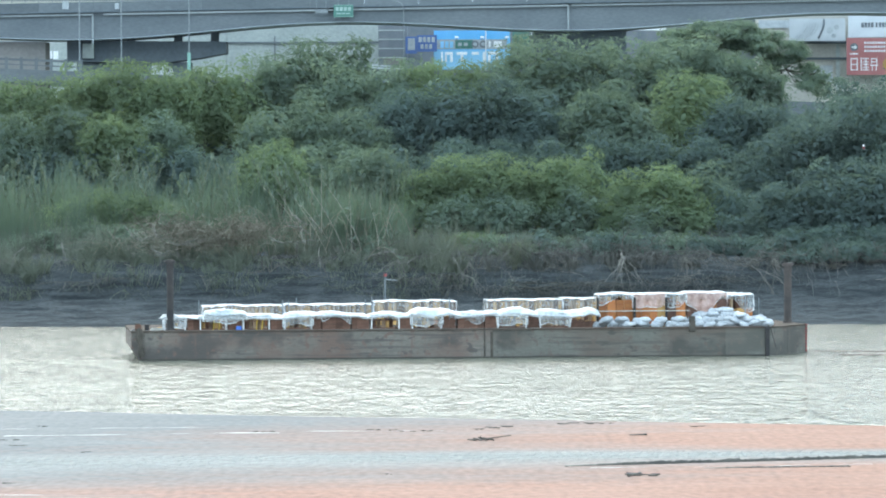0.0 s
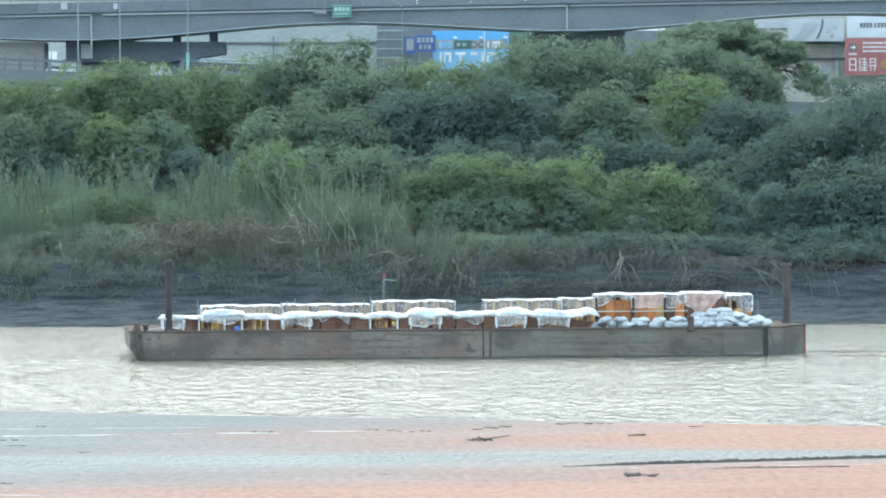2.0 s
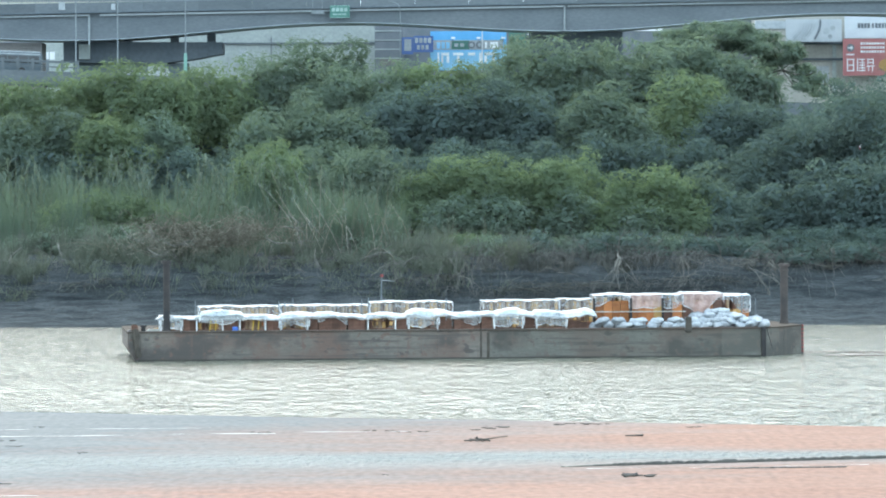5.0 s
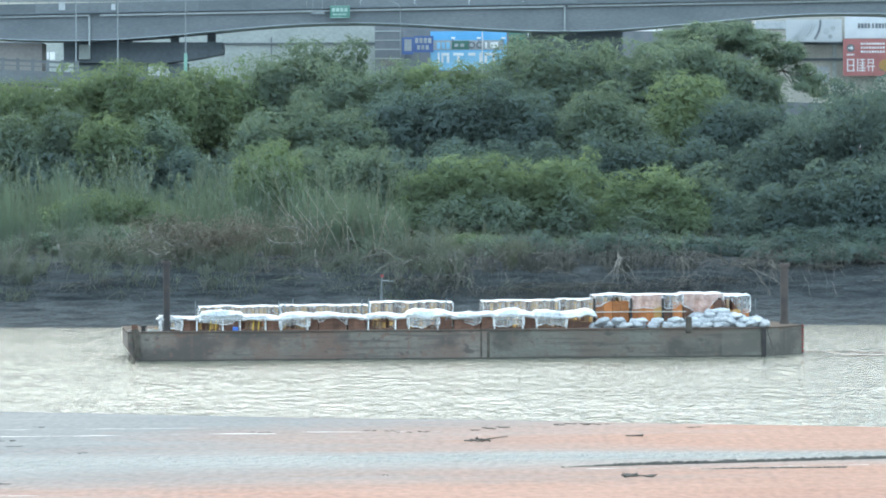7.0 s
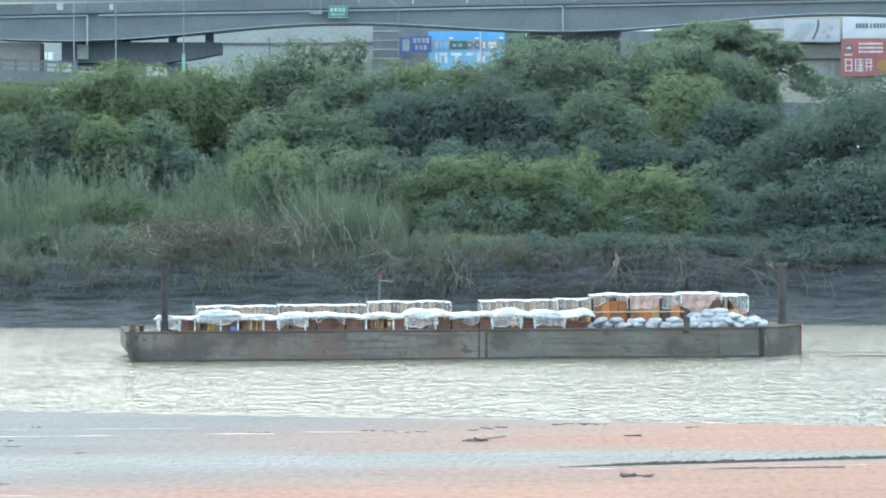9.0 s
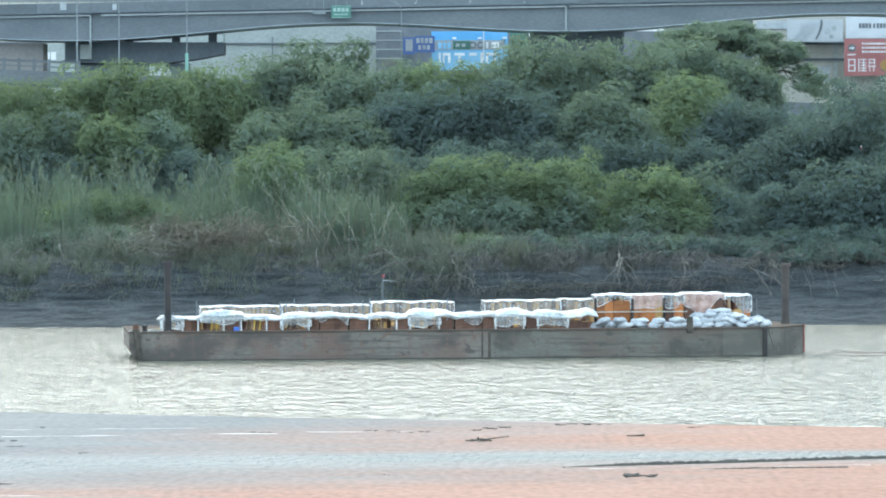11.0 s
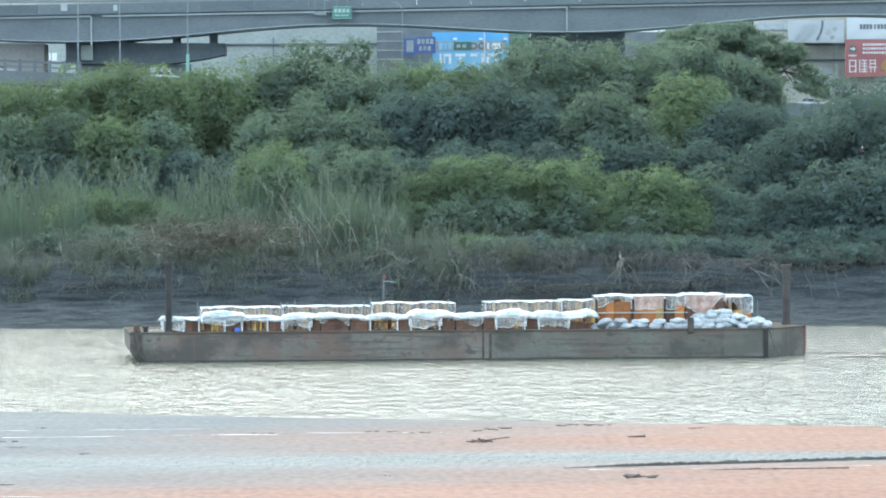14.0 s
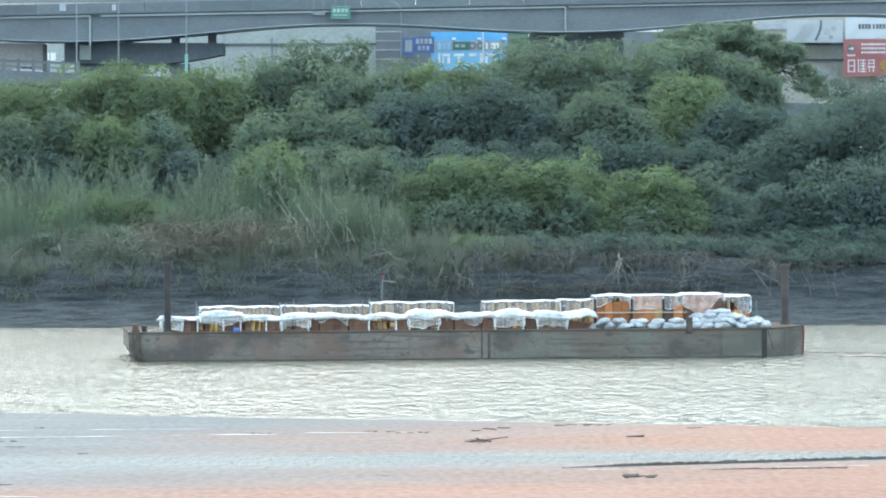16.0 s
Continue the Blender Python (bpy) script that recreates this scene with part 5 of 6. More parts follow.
            soup("corner_fold", np.concatenate([a + e, b + e]), np.stack([i, i + 1, i + 8, i + 7], 1), HEM, ob, smooth=True)


def cover_over(s, v, w, d, z, mound, drop, seed, label="loose white plastic sheet draped over a load", wrap=CLEAR):
    ob = thing("plastic_sheet", label, "plastic sheet", on_deck(s, v), "plastic sheets on the barge")
    sheet_cover(ob, w, d, z, mound, drop, seed, wrap)


SHELL = [mesh_of("tube", bar(bmesh.new(), (0, 0, 0), (0, 0, 1), r, r, 12), m) for r, m in ((0.075, CARD), (0.075, WOOD_B), (0.075, WOOD_C), (0.13, CARD))]


def rack(s, v, w, d=0.9, h=0.55, fill=0, seed=0, wrap=0.0):
    """A white tube table with tubes and boards stowed in it."""
    rng = np.random.default_rng(seed)
    ob = thing("rack", "white tubular steel rack loaded with tubes and boards", "rack", on_deck(s, v), "racks along the deck edge")
    for x in (0.03, w - 0.03):
        for y in (0.03, d - 0.03):
            part("leg", box(bmesh.new(), x - 0.025, x + 0.025, y - 0.025, y + 0.025, 0, h, 0.006), WHITEBAR, ob)
    for y in (0.03, d - 0.03):
        part("rail", box(bmesh.new(), 0, w, y - 0.025, y + 0.025, h, h + 0.045, 0.006), WHITEBAR, ob)
    for x in (0.03, w - 0.03):
        part("rail", box(bmesh.new(), x - 0.025, x + 0.025, 0.06, d - 0.06, h, h + 0.045, 0.006), WHITEBAR, ob)
    part("shelf", box(bmesh.new(), 0.06, w - 0.06, 0.08, d - 0.08, h - 0.20, h - 0.17), WOOD_C, ob)
    if wrap:
        sh = thing("plastic_sheet", "clear plastic film wrapped round a rack", "plastic sheet", on_deck(s - 0.03, v - 0.04), "plastic sheets on the barge")
        sheet_cover(sh, w + 0.06, d + 0.08, h + 0.05, 0.02, wrap, seed + 50, CLEAR, 0.25)
    part("floor_board", box(bmesh.new(), 0.07, w - 0.07, 0.10, d - 0.10, 0.03, 0.07), WOOD_C, ob)
    for k in range(int((w - 0.2) / 0.17)):
        q = part("tube", SHELL[int(rng.integers(0, 3))], CARD, ob)
        q.matrix_basis = pose(0.16 + 0.17 * k, 0.2 + rng.uniform(0, 0.3), 0.07) @ Matrix.Diagonal((1, 1, rng.uniform(0.25, 0.40), 1))
    if fill:
        for x in (0.50 * w, 0.70 * w):
            part("brace", bar(bmesh.new(), (x, 0.05, 0.0), (x + 0.05, 0.05, h), 0.022, 0.022, 6), YELLOW, ob, "yellow painted brace")


def crate(s, v, w, d, h, mat, seed=0, slope=0.0):
    """A crate of upright boards, its front a little askew."""
    rng = np.random.default_rng(seed)
    ob = thing("crate", "weathered brown wooden crate on the deck", "crate", on_deck(s, v), "crates along the deck edge")
    n = max(2, round(w / 0.27))
    for k in range(n):
        x0, x1 = w * k / n + 0.006, w * (k + 1) / n - 0.006
        hh = h - slope * (k + 0.5) / n + rng.uniform(-0.02, 0.02)
        part("board", box(bmesh.new(), x0, x1, rng.uniform(0, 0.015), 0.03, 0, hh, 0.004), mat, ob)
    part("back_board", box(bmesh.new(), 0.01, w - 0.01, d - 0.03, d, 0, h - slope), mat, ob)
    part("side_board", box(bmesh.new(), 0, 0.025, 0.035, d - 0.035, 0, h), mat, ob)
    part("side_board", box(bmesh.new(), w - 0.025, w, 0.035, d - 0.035, 0, h - slope), mat, ob)
    if w > 1.0 and not slope:
        sh = thing("plastic_sheet", "clear plastic film slung over a crate", "plastic sheet", on_deck(s - 0.03, v - 0.04), "plastic sheets on the barge")
        sheet_cover(sh, w + 0.06, d + 0.08, h + 0.03, 0.02, 0.36, seed + 90, FILMBOX, 0.7)
    part("filling", box(bmesh.new(), 0.03, w - 0.03, 0.04, d - 0.04, 0.02, h - slope - 0.06), WOOD_C, ob)


NEAR_V = 0.35
for i, (a, w, f) in enumerate([(0.789, 0.86, 0), (2.195, 1.08, 1), (3.893, 1.07, 1), (5.526, 1.10, 0), (8.958, 1.14, 0),
                               (10.577, 1.20, 0), (13.979, 1.18, 0), (15.673, 1.22, 0)]):
    rack(a, NEAR_V, w, 0.9, 0.53, f, 400 + i, (0.54, 0.12, 0.10, 0.50, 0.20, 0.50, 0.50, 0.52)[i])
for i, (a, w, h, k, sl) in enumerate([(1.707, 0.50, 0.44, 2, 0), (3.315, 0.50, 0.38, 2, 0), (4.994, 0.50, 0.40, 2, 0), (6.675, 0.33, 0.36, 2, 0),
                                      (7.034, 1.10, 0.50, 2, 0), (8.201, 0.70, 0.46, 2, 0), (10.112, 0.44, 0.46, 2, 0), (11.823, 0.50, 0.48, 2, 0.22),
                                      (12.409, 1.05, 0.46, 2, 0), (13.492, 0.46, 0.44, 2, 0), (15.232, 0.42, 0.44, 2, 0), (16.929, 1.06, 0.34, 2, 0.14)]):
    crate(a, NEAR_V + 0.1, w, 0.8, h * 1.1, (WOOD_A, WOOD_B, WOOD_C)[k], 420 + i, sl)
for i, (a, b, z, mo, dr) in enumerate([(0.697, 2.391, 0.52, 0.08, 0.15), (2.146, 3.887, 0.52, 0.11, 0.16), (3.797, 5.564, 0.52, 0.13, 0.14),
                                       (5.474, 7.074, 0.55, 0.16, 0.18), (6.840, 8.813, 0.55, 0.14, 0.2), (8.634, 10.610, 0.54, 0.12, 0.16),
                                       (10.475, 12.523, 0.57, 0.24, 0.19), (12.275, 14.078, 0.56, 0.19, 0.19), (13.852, 15.771, 0.56, 0.20, 0.19),
                                       (15.567, 18.100, 0.52, 0.28, 0.17)]):
    cover_over(a, 0.24 + 0.02 * (i % 3), b - a, 1.35, z - 0.02, mo * 0.8 + 0.02, dr * 0.6, 450 + i, "white plastic sheet heaped over a loaded rack", EDGE)
cover_over(2.35, 0.16, 1.7, 1.0, 0.63, 0.17, 0.34, 477, "crumpled clear plastic sheet thrown over the racks", CLEAR)
blue_tub = thing("plastic_tub", "small blue plastic tub on the deck edge", "tub", on_deck(3.617, 0.12))
part("tub", box(bmesh.new(), 0, 0.22, 0, 0.18, 0, 0.17, 0.02), BLUE, blue_tub)


def tube_pack(s, v, w, d, h, wood, seed, label, cover_z, drop, mats=(0, 1), boards=WOOD_A, wrap=None, mound=0.06, edge=0.75, step=0.285):
    """Upright tubes ranked behind boards, under a film cover."""
    rng = np.random.default_rng(seed)
    ob = thing("tube_pack", label, "tube pack", on_deck(s, v), "tube packs on the barge")
    n = int(w / step)
    for j in range(2):
        for k in range(n):
            q = part("tube", SHELL[3] if rng.uniform() < 0.6 and step > 0.2 else SHELL[int(rng.integers(0, 3))], CARD, ob)
            q.matrix_basis = pose(0.15 + step * k + rng.uniform(-0.02, 0.02), 0.16 + j * (d - 0.32), 0.02) @ Matrix.Diagonal((1, 1, h * rng.uniform(0.93, 1.0), 1))
    m = max(2, round(w / 0.36))
    if wood:
        for k in range(m):
            mat = (boards, boards, WOOD_B, WOOD_C, WOOD_A)[int(rng.integers(0, 5))]
            part("board", box(bmesh.new(), w * k / m + 0.008, w * (k + 1) / m - 0.008, rng.uniform(-0.02, 0.0), 0.02, 0, wood * rng.uniform(0.92, 1.04), 0.004), mat, ob)
    part("base", box(bmesh.new(), 0, w, 0.025, d, 0, 0.018), WOOD_C, ob)
    sh = thing("plastic_sheet", "clear plastic film wrapped over a tube pack", "plastic sheet", on_deck(s - 0.04, v - 0.05), "plastic sheets on the barge")
    sheet_cover(sh, w + 0.08, d + 0.10, cover_z, mound, drop, seed + 7, wrap or FILMBOX, edge)


P1, P2 = "long low pack of brown tubes under film", "tall pack of tubes behind orange boards"
for i, (a, b, h, z) in enumerate([(2.576, 5.767, 0.66, 0.70), (5.882, 9.405, 0.68, 0.72), (9.521, 12.824, 0.80, 0.84)]):
    tube_pack(a, 5.2, b - a, 1.3, h + 0.10, 0.22, 500 + i, P1, z + 0.10, 0.62, boards=WOOD_C, wrap=THINFILM, mound=0.02, edge=0.3, step=0.165)
for i, (a, b, h, z) in enumerate([(14.045, 17.071, 0.86, 0.90), (17.117, 18.598, 0.88, 0.94)]):
    tube_pack(a, 4.4, b - a, 1.3, h + 0.09, 0.14, 520 + i, P1, z + 0.09, 0.70, boards=WOOD_B, wrap=THINFILM, mound=0.015, edge=0.3, step=0.165)
for i, (a, b, h, z, wd) in enumerate([(18.127, 19.469, 1.18, 1.24, 1.08), (19.514, 20.790, 1.18, 1.25, 1.04), (20.836, 21.611, 1.18, 1.25, 1.1)]):
    tube_pack(a, 1.0, b - a, 1.4, h + 0.05, wd, 540 + i, P2, z + 0.05, 0.56, wrap=PINKFILM if i == 1 else None, mound=0.05)
tube_pack(21.698, 1.3, 1.600, 1.5, 1.27, 1.05, 560, "tall film-wrapped pack of brown tubes", 1.33, 0.85, boards=WOOD_A, wrap=PINKFILM, mound=0.07)
tube_pack(23.478, 1.9, 0.988, 1.2, 1.15, 0.7, 561, "film-wrapped pack of tubes behind ochre boards", 1.22, 0.7, boards=WOOD_B, mound=0.10)

# lashing rail before the tall packs
rail = thing("lashing_rail", "dark steel posts with a pale timber rail", "rail", on_deck(18.035, 0.80))
for x in (0.02, 1.500, 2.774):
    part("post", box(bmesh.new(), x - 0.045, x + 0.045, 0, 0.08, 0, 1.18, 0.01), DARKSTEEL, rail)
part("timber", box(bmesh.new(), 0, 3.7, -0.03, -0.003, 0.62, 0.66, 0.006), BEIGE, rail)


def bag_mesh(seed):
    """A filled sack, flat below, with pinched ends."""
    rng = np.random.default_rng(seed)
    bm = bmesh.new()
    bmesh.ops.create_uvsphere(bm, u_segments=16, v_segments=10, radius=1)
    ph = rng.uniform(0, 6.28, 6)
    sq = lambda q, e: math.copysign(abs(q) ** e, q)
    for v in bm.verts:
        x, y, z = v.co
        ear = 1 + 0.16 * abs(x) ** 4 * (abs(y) ** 2)
        thin = 1 - 0.62 * abs(x) ** 3
        v.co = (0.36 * sq(x, 0.55) * ear, 0.215 * sq(y, 0.6) * (1 - 0.12 * (1 - abs(x))) * ear + 0.03 * math.sin(2.4 * x + ph[2]),
                0.115 * sq(z, 0.8) * thin + 0.032 * math.sin(6 * x + ph[0] + 3 * y) * z + 0.024 * math.sin(9 * y + ph[1] + 5 * x) * thin + 0.05 * math.sin(2.2 * x + ph[3]) * abs(x))
    for f in bm.faces:
        f.smooth = True
    return mesh_of("sandbag", bm, BAG)


BAGS = [bag_mesh(i) for i in range(5)]


def sandbag(s, v, z, turn, roll=0.0, k=0):
    ob = tagged(new("sandbag", BAGS[k % 5]), "filled pale blue-white woven sandbag", "sandbag", "sandbags on the barge")
    ob.matrix_basis = on_deck(s, v, z) @ pose(0, 0, 0.10, roll, 0, turn) @ Matrix.Diagonal((*(0.9 + 0.07 * ((7 * k) % 5 - 1) for _ in range(2)), 1.05, 1))


rng1 = np.random.default_rng(9)
k = 0
for layer, (a, b, step, v) in enumerate([(17.874, 21.528, 0.50, 0.42), (18.124, 21.392, 0.66, 0.50)]):
    x = a
    while x < b:
        sandbag(x + 0.2, v + rng1.uniform(-0.08, 0.08), layer * 0.16 + rng1.uniform(0, 0.02), rng1.uniform(-55, 55), rng1.uniform(-32, 18), k)
        x += step * rng1.uniform(0.9, 1.25)
        k += 1
for layer, (a, b, v0, v1) in enumerate([(21.778, 24.853, 0.35, 1.5), (21.847, 24.579, 0.5, 1.4), (22.029, 23.667, 0.75, 1.2), (22.666, 23.485, 0.95, 1.15)]):
    x = a
    while x < b:
        for v in np.arange(v0, v1, 0.40):
            sandbag(x + 0.15 + rng1.uniform(-0.06, 0.06), v + rng1.uniform(-0.05, 0.05), layer * 0.165, rng1.uniform(-90, 90), rng1.uniform(-48, 34), k)
            k += 1
        x += 0.46 * rng1.uniform(0.9, 1.15)

beacon = thing("beacon", "thin white post with a red lamp and a side arm", "beacon", on_deck(10.06, 6.4))
bh = 3.07 - DECK_Z
part("post", bar(bmesh.new(), (0, 0, 0), (0, 0, bh), 0.017, 0.015, 8), GREYMETAL, beacon)
part("arm", bar(bmesh.new(), (0, 0, bh - 0.12), (0.5, 0, bh - 0.16), 0.013, 0.013, 6), LIGHTGREY, beacon)
part("brace", bar(bmesh.new(), (-0.09, 0, 0), (-0.03, 0, bh - 0.1), 0.008, 0.008, 5), GREYMETAL, beacon)
lamp = part("lamp", bar(bmesh.new(), (0, 0, bh), (0, 0, bh + 0.12), 0.075, 0.06, 10), REDPAINT, beacon, "red lamp lens")
for s, v, h in ((2.383, 4.9, 1.05), (5.752, 4.9, 1.0), (6.004, 4.9, 1.0), (6.441, 6.7, 1.05), (9.108, 4.9, 1.05), (9.385, 4.9, 1.15), (12.544, 4.9, 1.1), (24.137, 1.7, 1.25), (24.910, 3.0, 1.05)):
    st = thing("stake", "thin grey steel stake standing on the deck", "stake", on_deck(s, v), "stakes on the barge")
    part("rod", bar(bmesh.new(), (0, 0, 0), (0, 0, h), 0.022, 0.022, 6), GREYMETAL, st)
    part("foot", bar(bmesh.new(), (0, 0, 0), (0, 0, 0.03), 0.07, 0.06, 8), GREYMETAL, st)

# ---- viaduct, ramp and city behind ----
viaduct = thing("viaduct", "grey concrete highway viaduct with haunched girders", "viaduct", pose(0, 680, 0))


def deck_line(x):
    return 30.55 + x * 0.0158


def soffit(x):
    return deck_line(x) - 2.5 - 1.85 * math.cos(math.pi * (x - 20.5) / 73.5) ** 2


xs = [-220 + 4 * i for i in range(111)]
part("girder", prism(bmesh.new(), [(x, deck_line(x) - 0.01) for x in xs] + [(x, soffit(x)) for x in xs[::-1]], 0, 14), CONCRETE, viaduct)
# soffit coloured far paler than the girder, to lift the shade beneath
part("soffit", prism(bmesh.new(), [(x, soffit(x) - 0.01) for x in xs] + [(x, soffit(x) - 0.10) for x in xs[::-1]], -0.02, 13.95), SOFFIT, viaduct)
for i in range(55):
    x0, x1 = xs[2 * i], xs[2 * i] + 7.97
    part("parapet_panel", prism(bmesh.new(), [(x0, deck_line(x0) + 1.1), (x1, deck_line(x1) + 1.1), (x1, deck_line(x1) - 0.25), (x0, deck_line(x0) - 0.25)], -0.55, -0.01), CONCRETE, viaduct)
part("kerb_beam", prism(bmesh.new(), [(x, deck_line(x) - 0.26) for x in xs] + [(x, deck_line(x) - 0.45) for x in xs[::-1]], -0.75, -0.01), CONCRETE_D, viaduct)
bm = bmesh.new()
for x in xs[:-1]:
    bar(bm, (x, -0.5, deck_line(x) + 1.55), (x + 4, -0.5, deck_line(x + 4) + 1.55), 0.06, 0.06, 6)
part("hand_rail", bm, GREYMETAL, viaduct)
post = mesh_of("rail_post", box(bmesh.new(), -0.05, 0.05, -0.55, -0.45, 1.09, 1.55), GREYMETAL)
for i in range(40):
    x = -78 + 2 * i
    part("rail_post", post, GREYMETAL, viaduct, m=pose(x, 0, deck_line(x)))
# drain pipe along the girder, with drops
for x0, x1 in ((-90, -52.1), (-50.5, 18.1), (18.6, 80)):
    run = [x0 + (x1 - x0) * k / 12 for k in range(13)]
    part("drain_pipe", prism(bmesh.new(), [(x, deck_line(x) - 0.63) for x in run] + [(x, deck_line(x) - 0.88) for x in run[::-1]], -0.45, -0.2), PIPE, viaduct)
for x, z1 in ((-52.1, 24.62), (18.1, 26.46)):
    part("drop_pipe", bar(bmesh.new(), (x, -0.32, deck_line(x) - 0.75), (x, -0.32, z1), 0.15, 0.15, 8), PIPE, viaduct)
part("pier_cap", prism(bmesh.new(), [(-56.33, 25.23), (-32.69, 25.06), (-32.69, 23.37), (-36.51, 22.62), (-40.92, 22.04), (-56.34, 22.10)], 5.0, 13.0), CONCRETE_D, viaduct)
for x in (-54, -47, -40, -34.5):
    part("bearing", box(bmesh.new(), x - 0.6, x + 0.6, 8, 10, 25.04, soffit(x) + 0.3), CONCRETE_D, viaduct)
part("pier", box(bmesh.new(), -55, -38, 6.5, 11.5, 3.5, 22.02), CONCRETE_D, viaduct)
part("pier", box(bmesh.new(), 13, 27, 7.5, 12.5, 3.5, soffit(20) - 0.02), CONCRETE_D, viaduct)
part("bearing_block", box(bmesh.new(), -54.0, -52.3, 4.2, 4.98, 22.6, 24.8, 0.05), PALE, viaduct, "pale concrete block on the pier cap")
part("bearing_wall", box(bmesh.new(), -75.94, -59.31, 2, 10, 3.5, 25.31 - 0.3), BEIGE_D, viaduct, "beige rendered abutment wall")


def lettering(ob, bars, z, thick, y, mat):
    """Plain bars where writing stands."""
    for x0, x1 in bars:
        part("letter_bar", box(bmesh.new(), x0, x1, y - 0.03, y - 0.004, z, z + thick), mat, ob)


# green direction sign hung on the girder
sign = thing("road_sign", "green highway direction sign with white writing", "road sign", pose(-16.50, 678.6, 28.42))
part("panel", box(bmesh.new(), 0, 2.9, 0, 0.12, 0, 1.85, 0.03), SIGNGREEN, sign)
part("border", box(bmesh.new(), 0.06, 2.84, -0.01, -0.004, 1.74, 1.79), PALELETTER, sign)
part("border", box(bmesh.new(), 0.06, 2.84, -0.01, -0.004, 0.06, 0.11), PALELETTER, sign)
lettering(sign, [(0.3 + 0.6 * k, 0.75 + 0.6 * k) for k in range(4)], 0.95, 0.55, 0, PALELETTER)
lettering(sign, [(0.4, 1.1), (1.2, 1.7), (1.8, 2.4)], 0.45, 0.2, 0, PALELETTER)
for x in (0.7, 2.2):
    part("bracket", box(bmesh.new(), x - 0.06, x + 0.06, 0.125, 1.38, 1.2, 1.3), GREYMETAL, sign)
    part("hanger", bar(bmesh.new(), (x, 0.2, 1.8), (x, 0.2, 3.4), 0.05, 0.05, 6), GREYMETAL, sign)
cat = thing("sign_frame", "small grey steel frame on the girder", "sign frame", pose(-19.26, 678.9, 29.02))
part("frame", box(bmesh.new(), 0, 1.9, 0, 0.1, 0, 0.5), GREYMETAL, cat)
for x in (0.2, 1.6):
    part("hanger", bar(bmesh.new(), (x, 0.3, 0), (x, 0.3, 2.6), 0.05, 0.05, 6), GREYMETAL, cat)
    part("bracket", box(bmesh.new(), x - 0.05, x + 0.05, 0.105, 1.08, 0.1, 0.2), GREYMETAL, cat)
for px0, w, h in ((-56.52, 0.95, 1.15), (-48.77, 0.6, 0.9)):
    tb = thing("traffic_board", "white traffic board fixed on the parapet", "traffic board", pose(px0, 678.9, 29.76), "traffic boards")
    part("panel", box(bmesh.new(), 0, w, 0, 0.08, 0, h), LIGHTGREY, tb)
    part("bracket", box(bmesh.new(), w / 2 - 0.05, w / 2 + 0.05, 0.085, 0.545, 0.2, 0.3), GREYMETAL, tb)


def street_lamp(x, y, z0, z1, arm=0.0, box_low=False):
    ob = thing("street_lamp", "tall tapered grey street lamp pole", "street lamp", pose(x, y, z0), "street lamps")
    h = z1 - z0
    part("pole", bar(bmesh.new(), (0, 0, 0), (0, 0, h), 0.12, 0.08, 8), GREYMETAL, ob)
    if arm:
        bm = bmesh.new()
        pts = [(0, h), (arm * 0.15, h + 0.55), (arm * 0.5, h + 0.95), (arm, h + 1.1)]
        for p, q in zip(pts, pts[1:]):
            bar(bm, (p[0], 0, p[1]), (q[0], 0, q[1]), 0.08, 0.08, 6)
        part("arm", bm, GREYMETAL, ob)
        part("lamp_head", box(bmesh.new(), arm - 0.2, arm + 0.7, -0.15, 0.15, h + 1.02, h + 1.2, 0.04), GREYMETAL, ob)
    if box_low:
        part("cabinet", box(bmesh.new(), -0.24, 0.24, -0.36, -0.12, 0.3, 3.4, 0.04), PALEGREEN, ob, "pale green cabinet at the foot")


RAMP_Z = 20.0


def road_z(x):
    """The slip road falls gently all along."""
    return RAMP_Z - 0.045 * (max(x, -95.0) + 59)


street_lamp(-52.80, 663.8, road_z(-52.8) + 0.54, 34, -2.0)
street_lamp(-46.77, 663.8, road_z(-46.8) + 0.54, 34, -2.0)
street_lamp(-36.99, 663.8, road_z(-37.0) + 0.54, 34, 2.0, True)
street_lamp(-6.16, 677.3, 3.9, 29.7, -1.6)

ramp = thing("ramp", "concrete slip road with an open parapet", "ramp", pose(0, 664, 0))
RUN = (-260, -95, 160)


def along(name, stops, low, high, y0, y1):
    """A member that follows the fall of the slip road."""
    part(name, prism(bmesh.new(), [(x, road_z(x) + high) for x in stops] + [(x, road_z(x) + low) for x in stops[::-1]], y0, y1), CONCRETE if "deck" not in name else CONCRETE_D, ramp)


along("road_deck", RUN, -1.6, 0, 0, 12)
along("edge_beam", RUN, -1.3, 0.55, -0.4, -0.01)
along("top_rail", (-260, -95, -52.5), 1.75, 2.08, -0.3, -0.05)
along("mid_rail", (-260, -95, -52.5), 1.1, 1.28, -0.25, -0.1)
post = mesh_of("parapet_post", box(bmesh.new(), -0.22, 0.22, -0.38, -0.02, 0.55, 2.25, 0.03), CONCRETE)
for i in range(15):
    x = -82.7 + 2.15 * i
    part("parapet_post", post, CONCRETE, ramp, m=pose(x, 0, road_z(x)))
for x in (-110, -70, -36, 0, 40, 80, 120, 156):
    part("ramp_pier", box(bmesh.new(), x - 1.2, x + 1.2, 3, 8, 3.5, road_z(x + 1.2) - 1.61), CONCRETE_D, ramp)

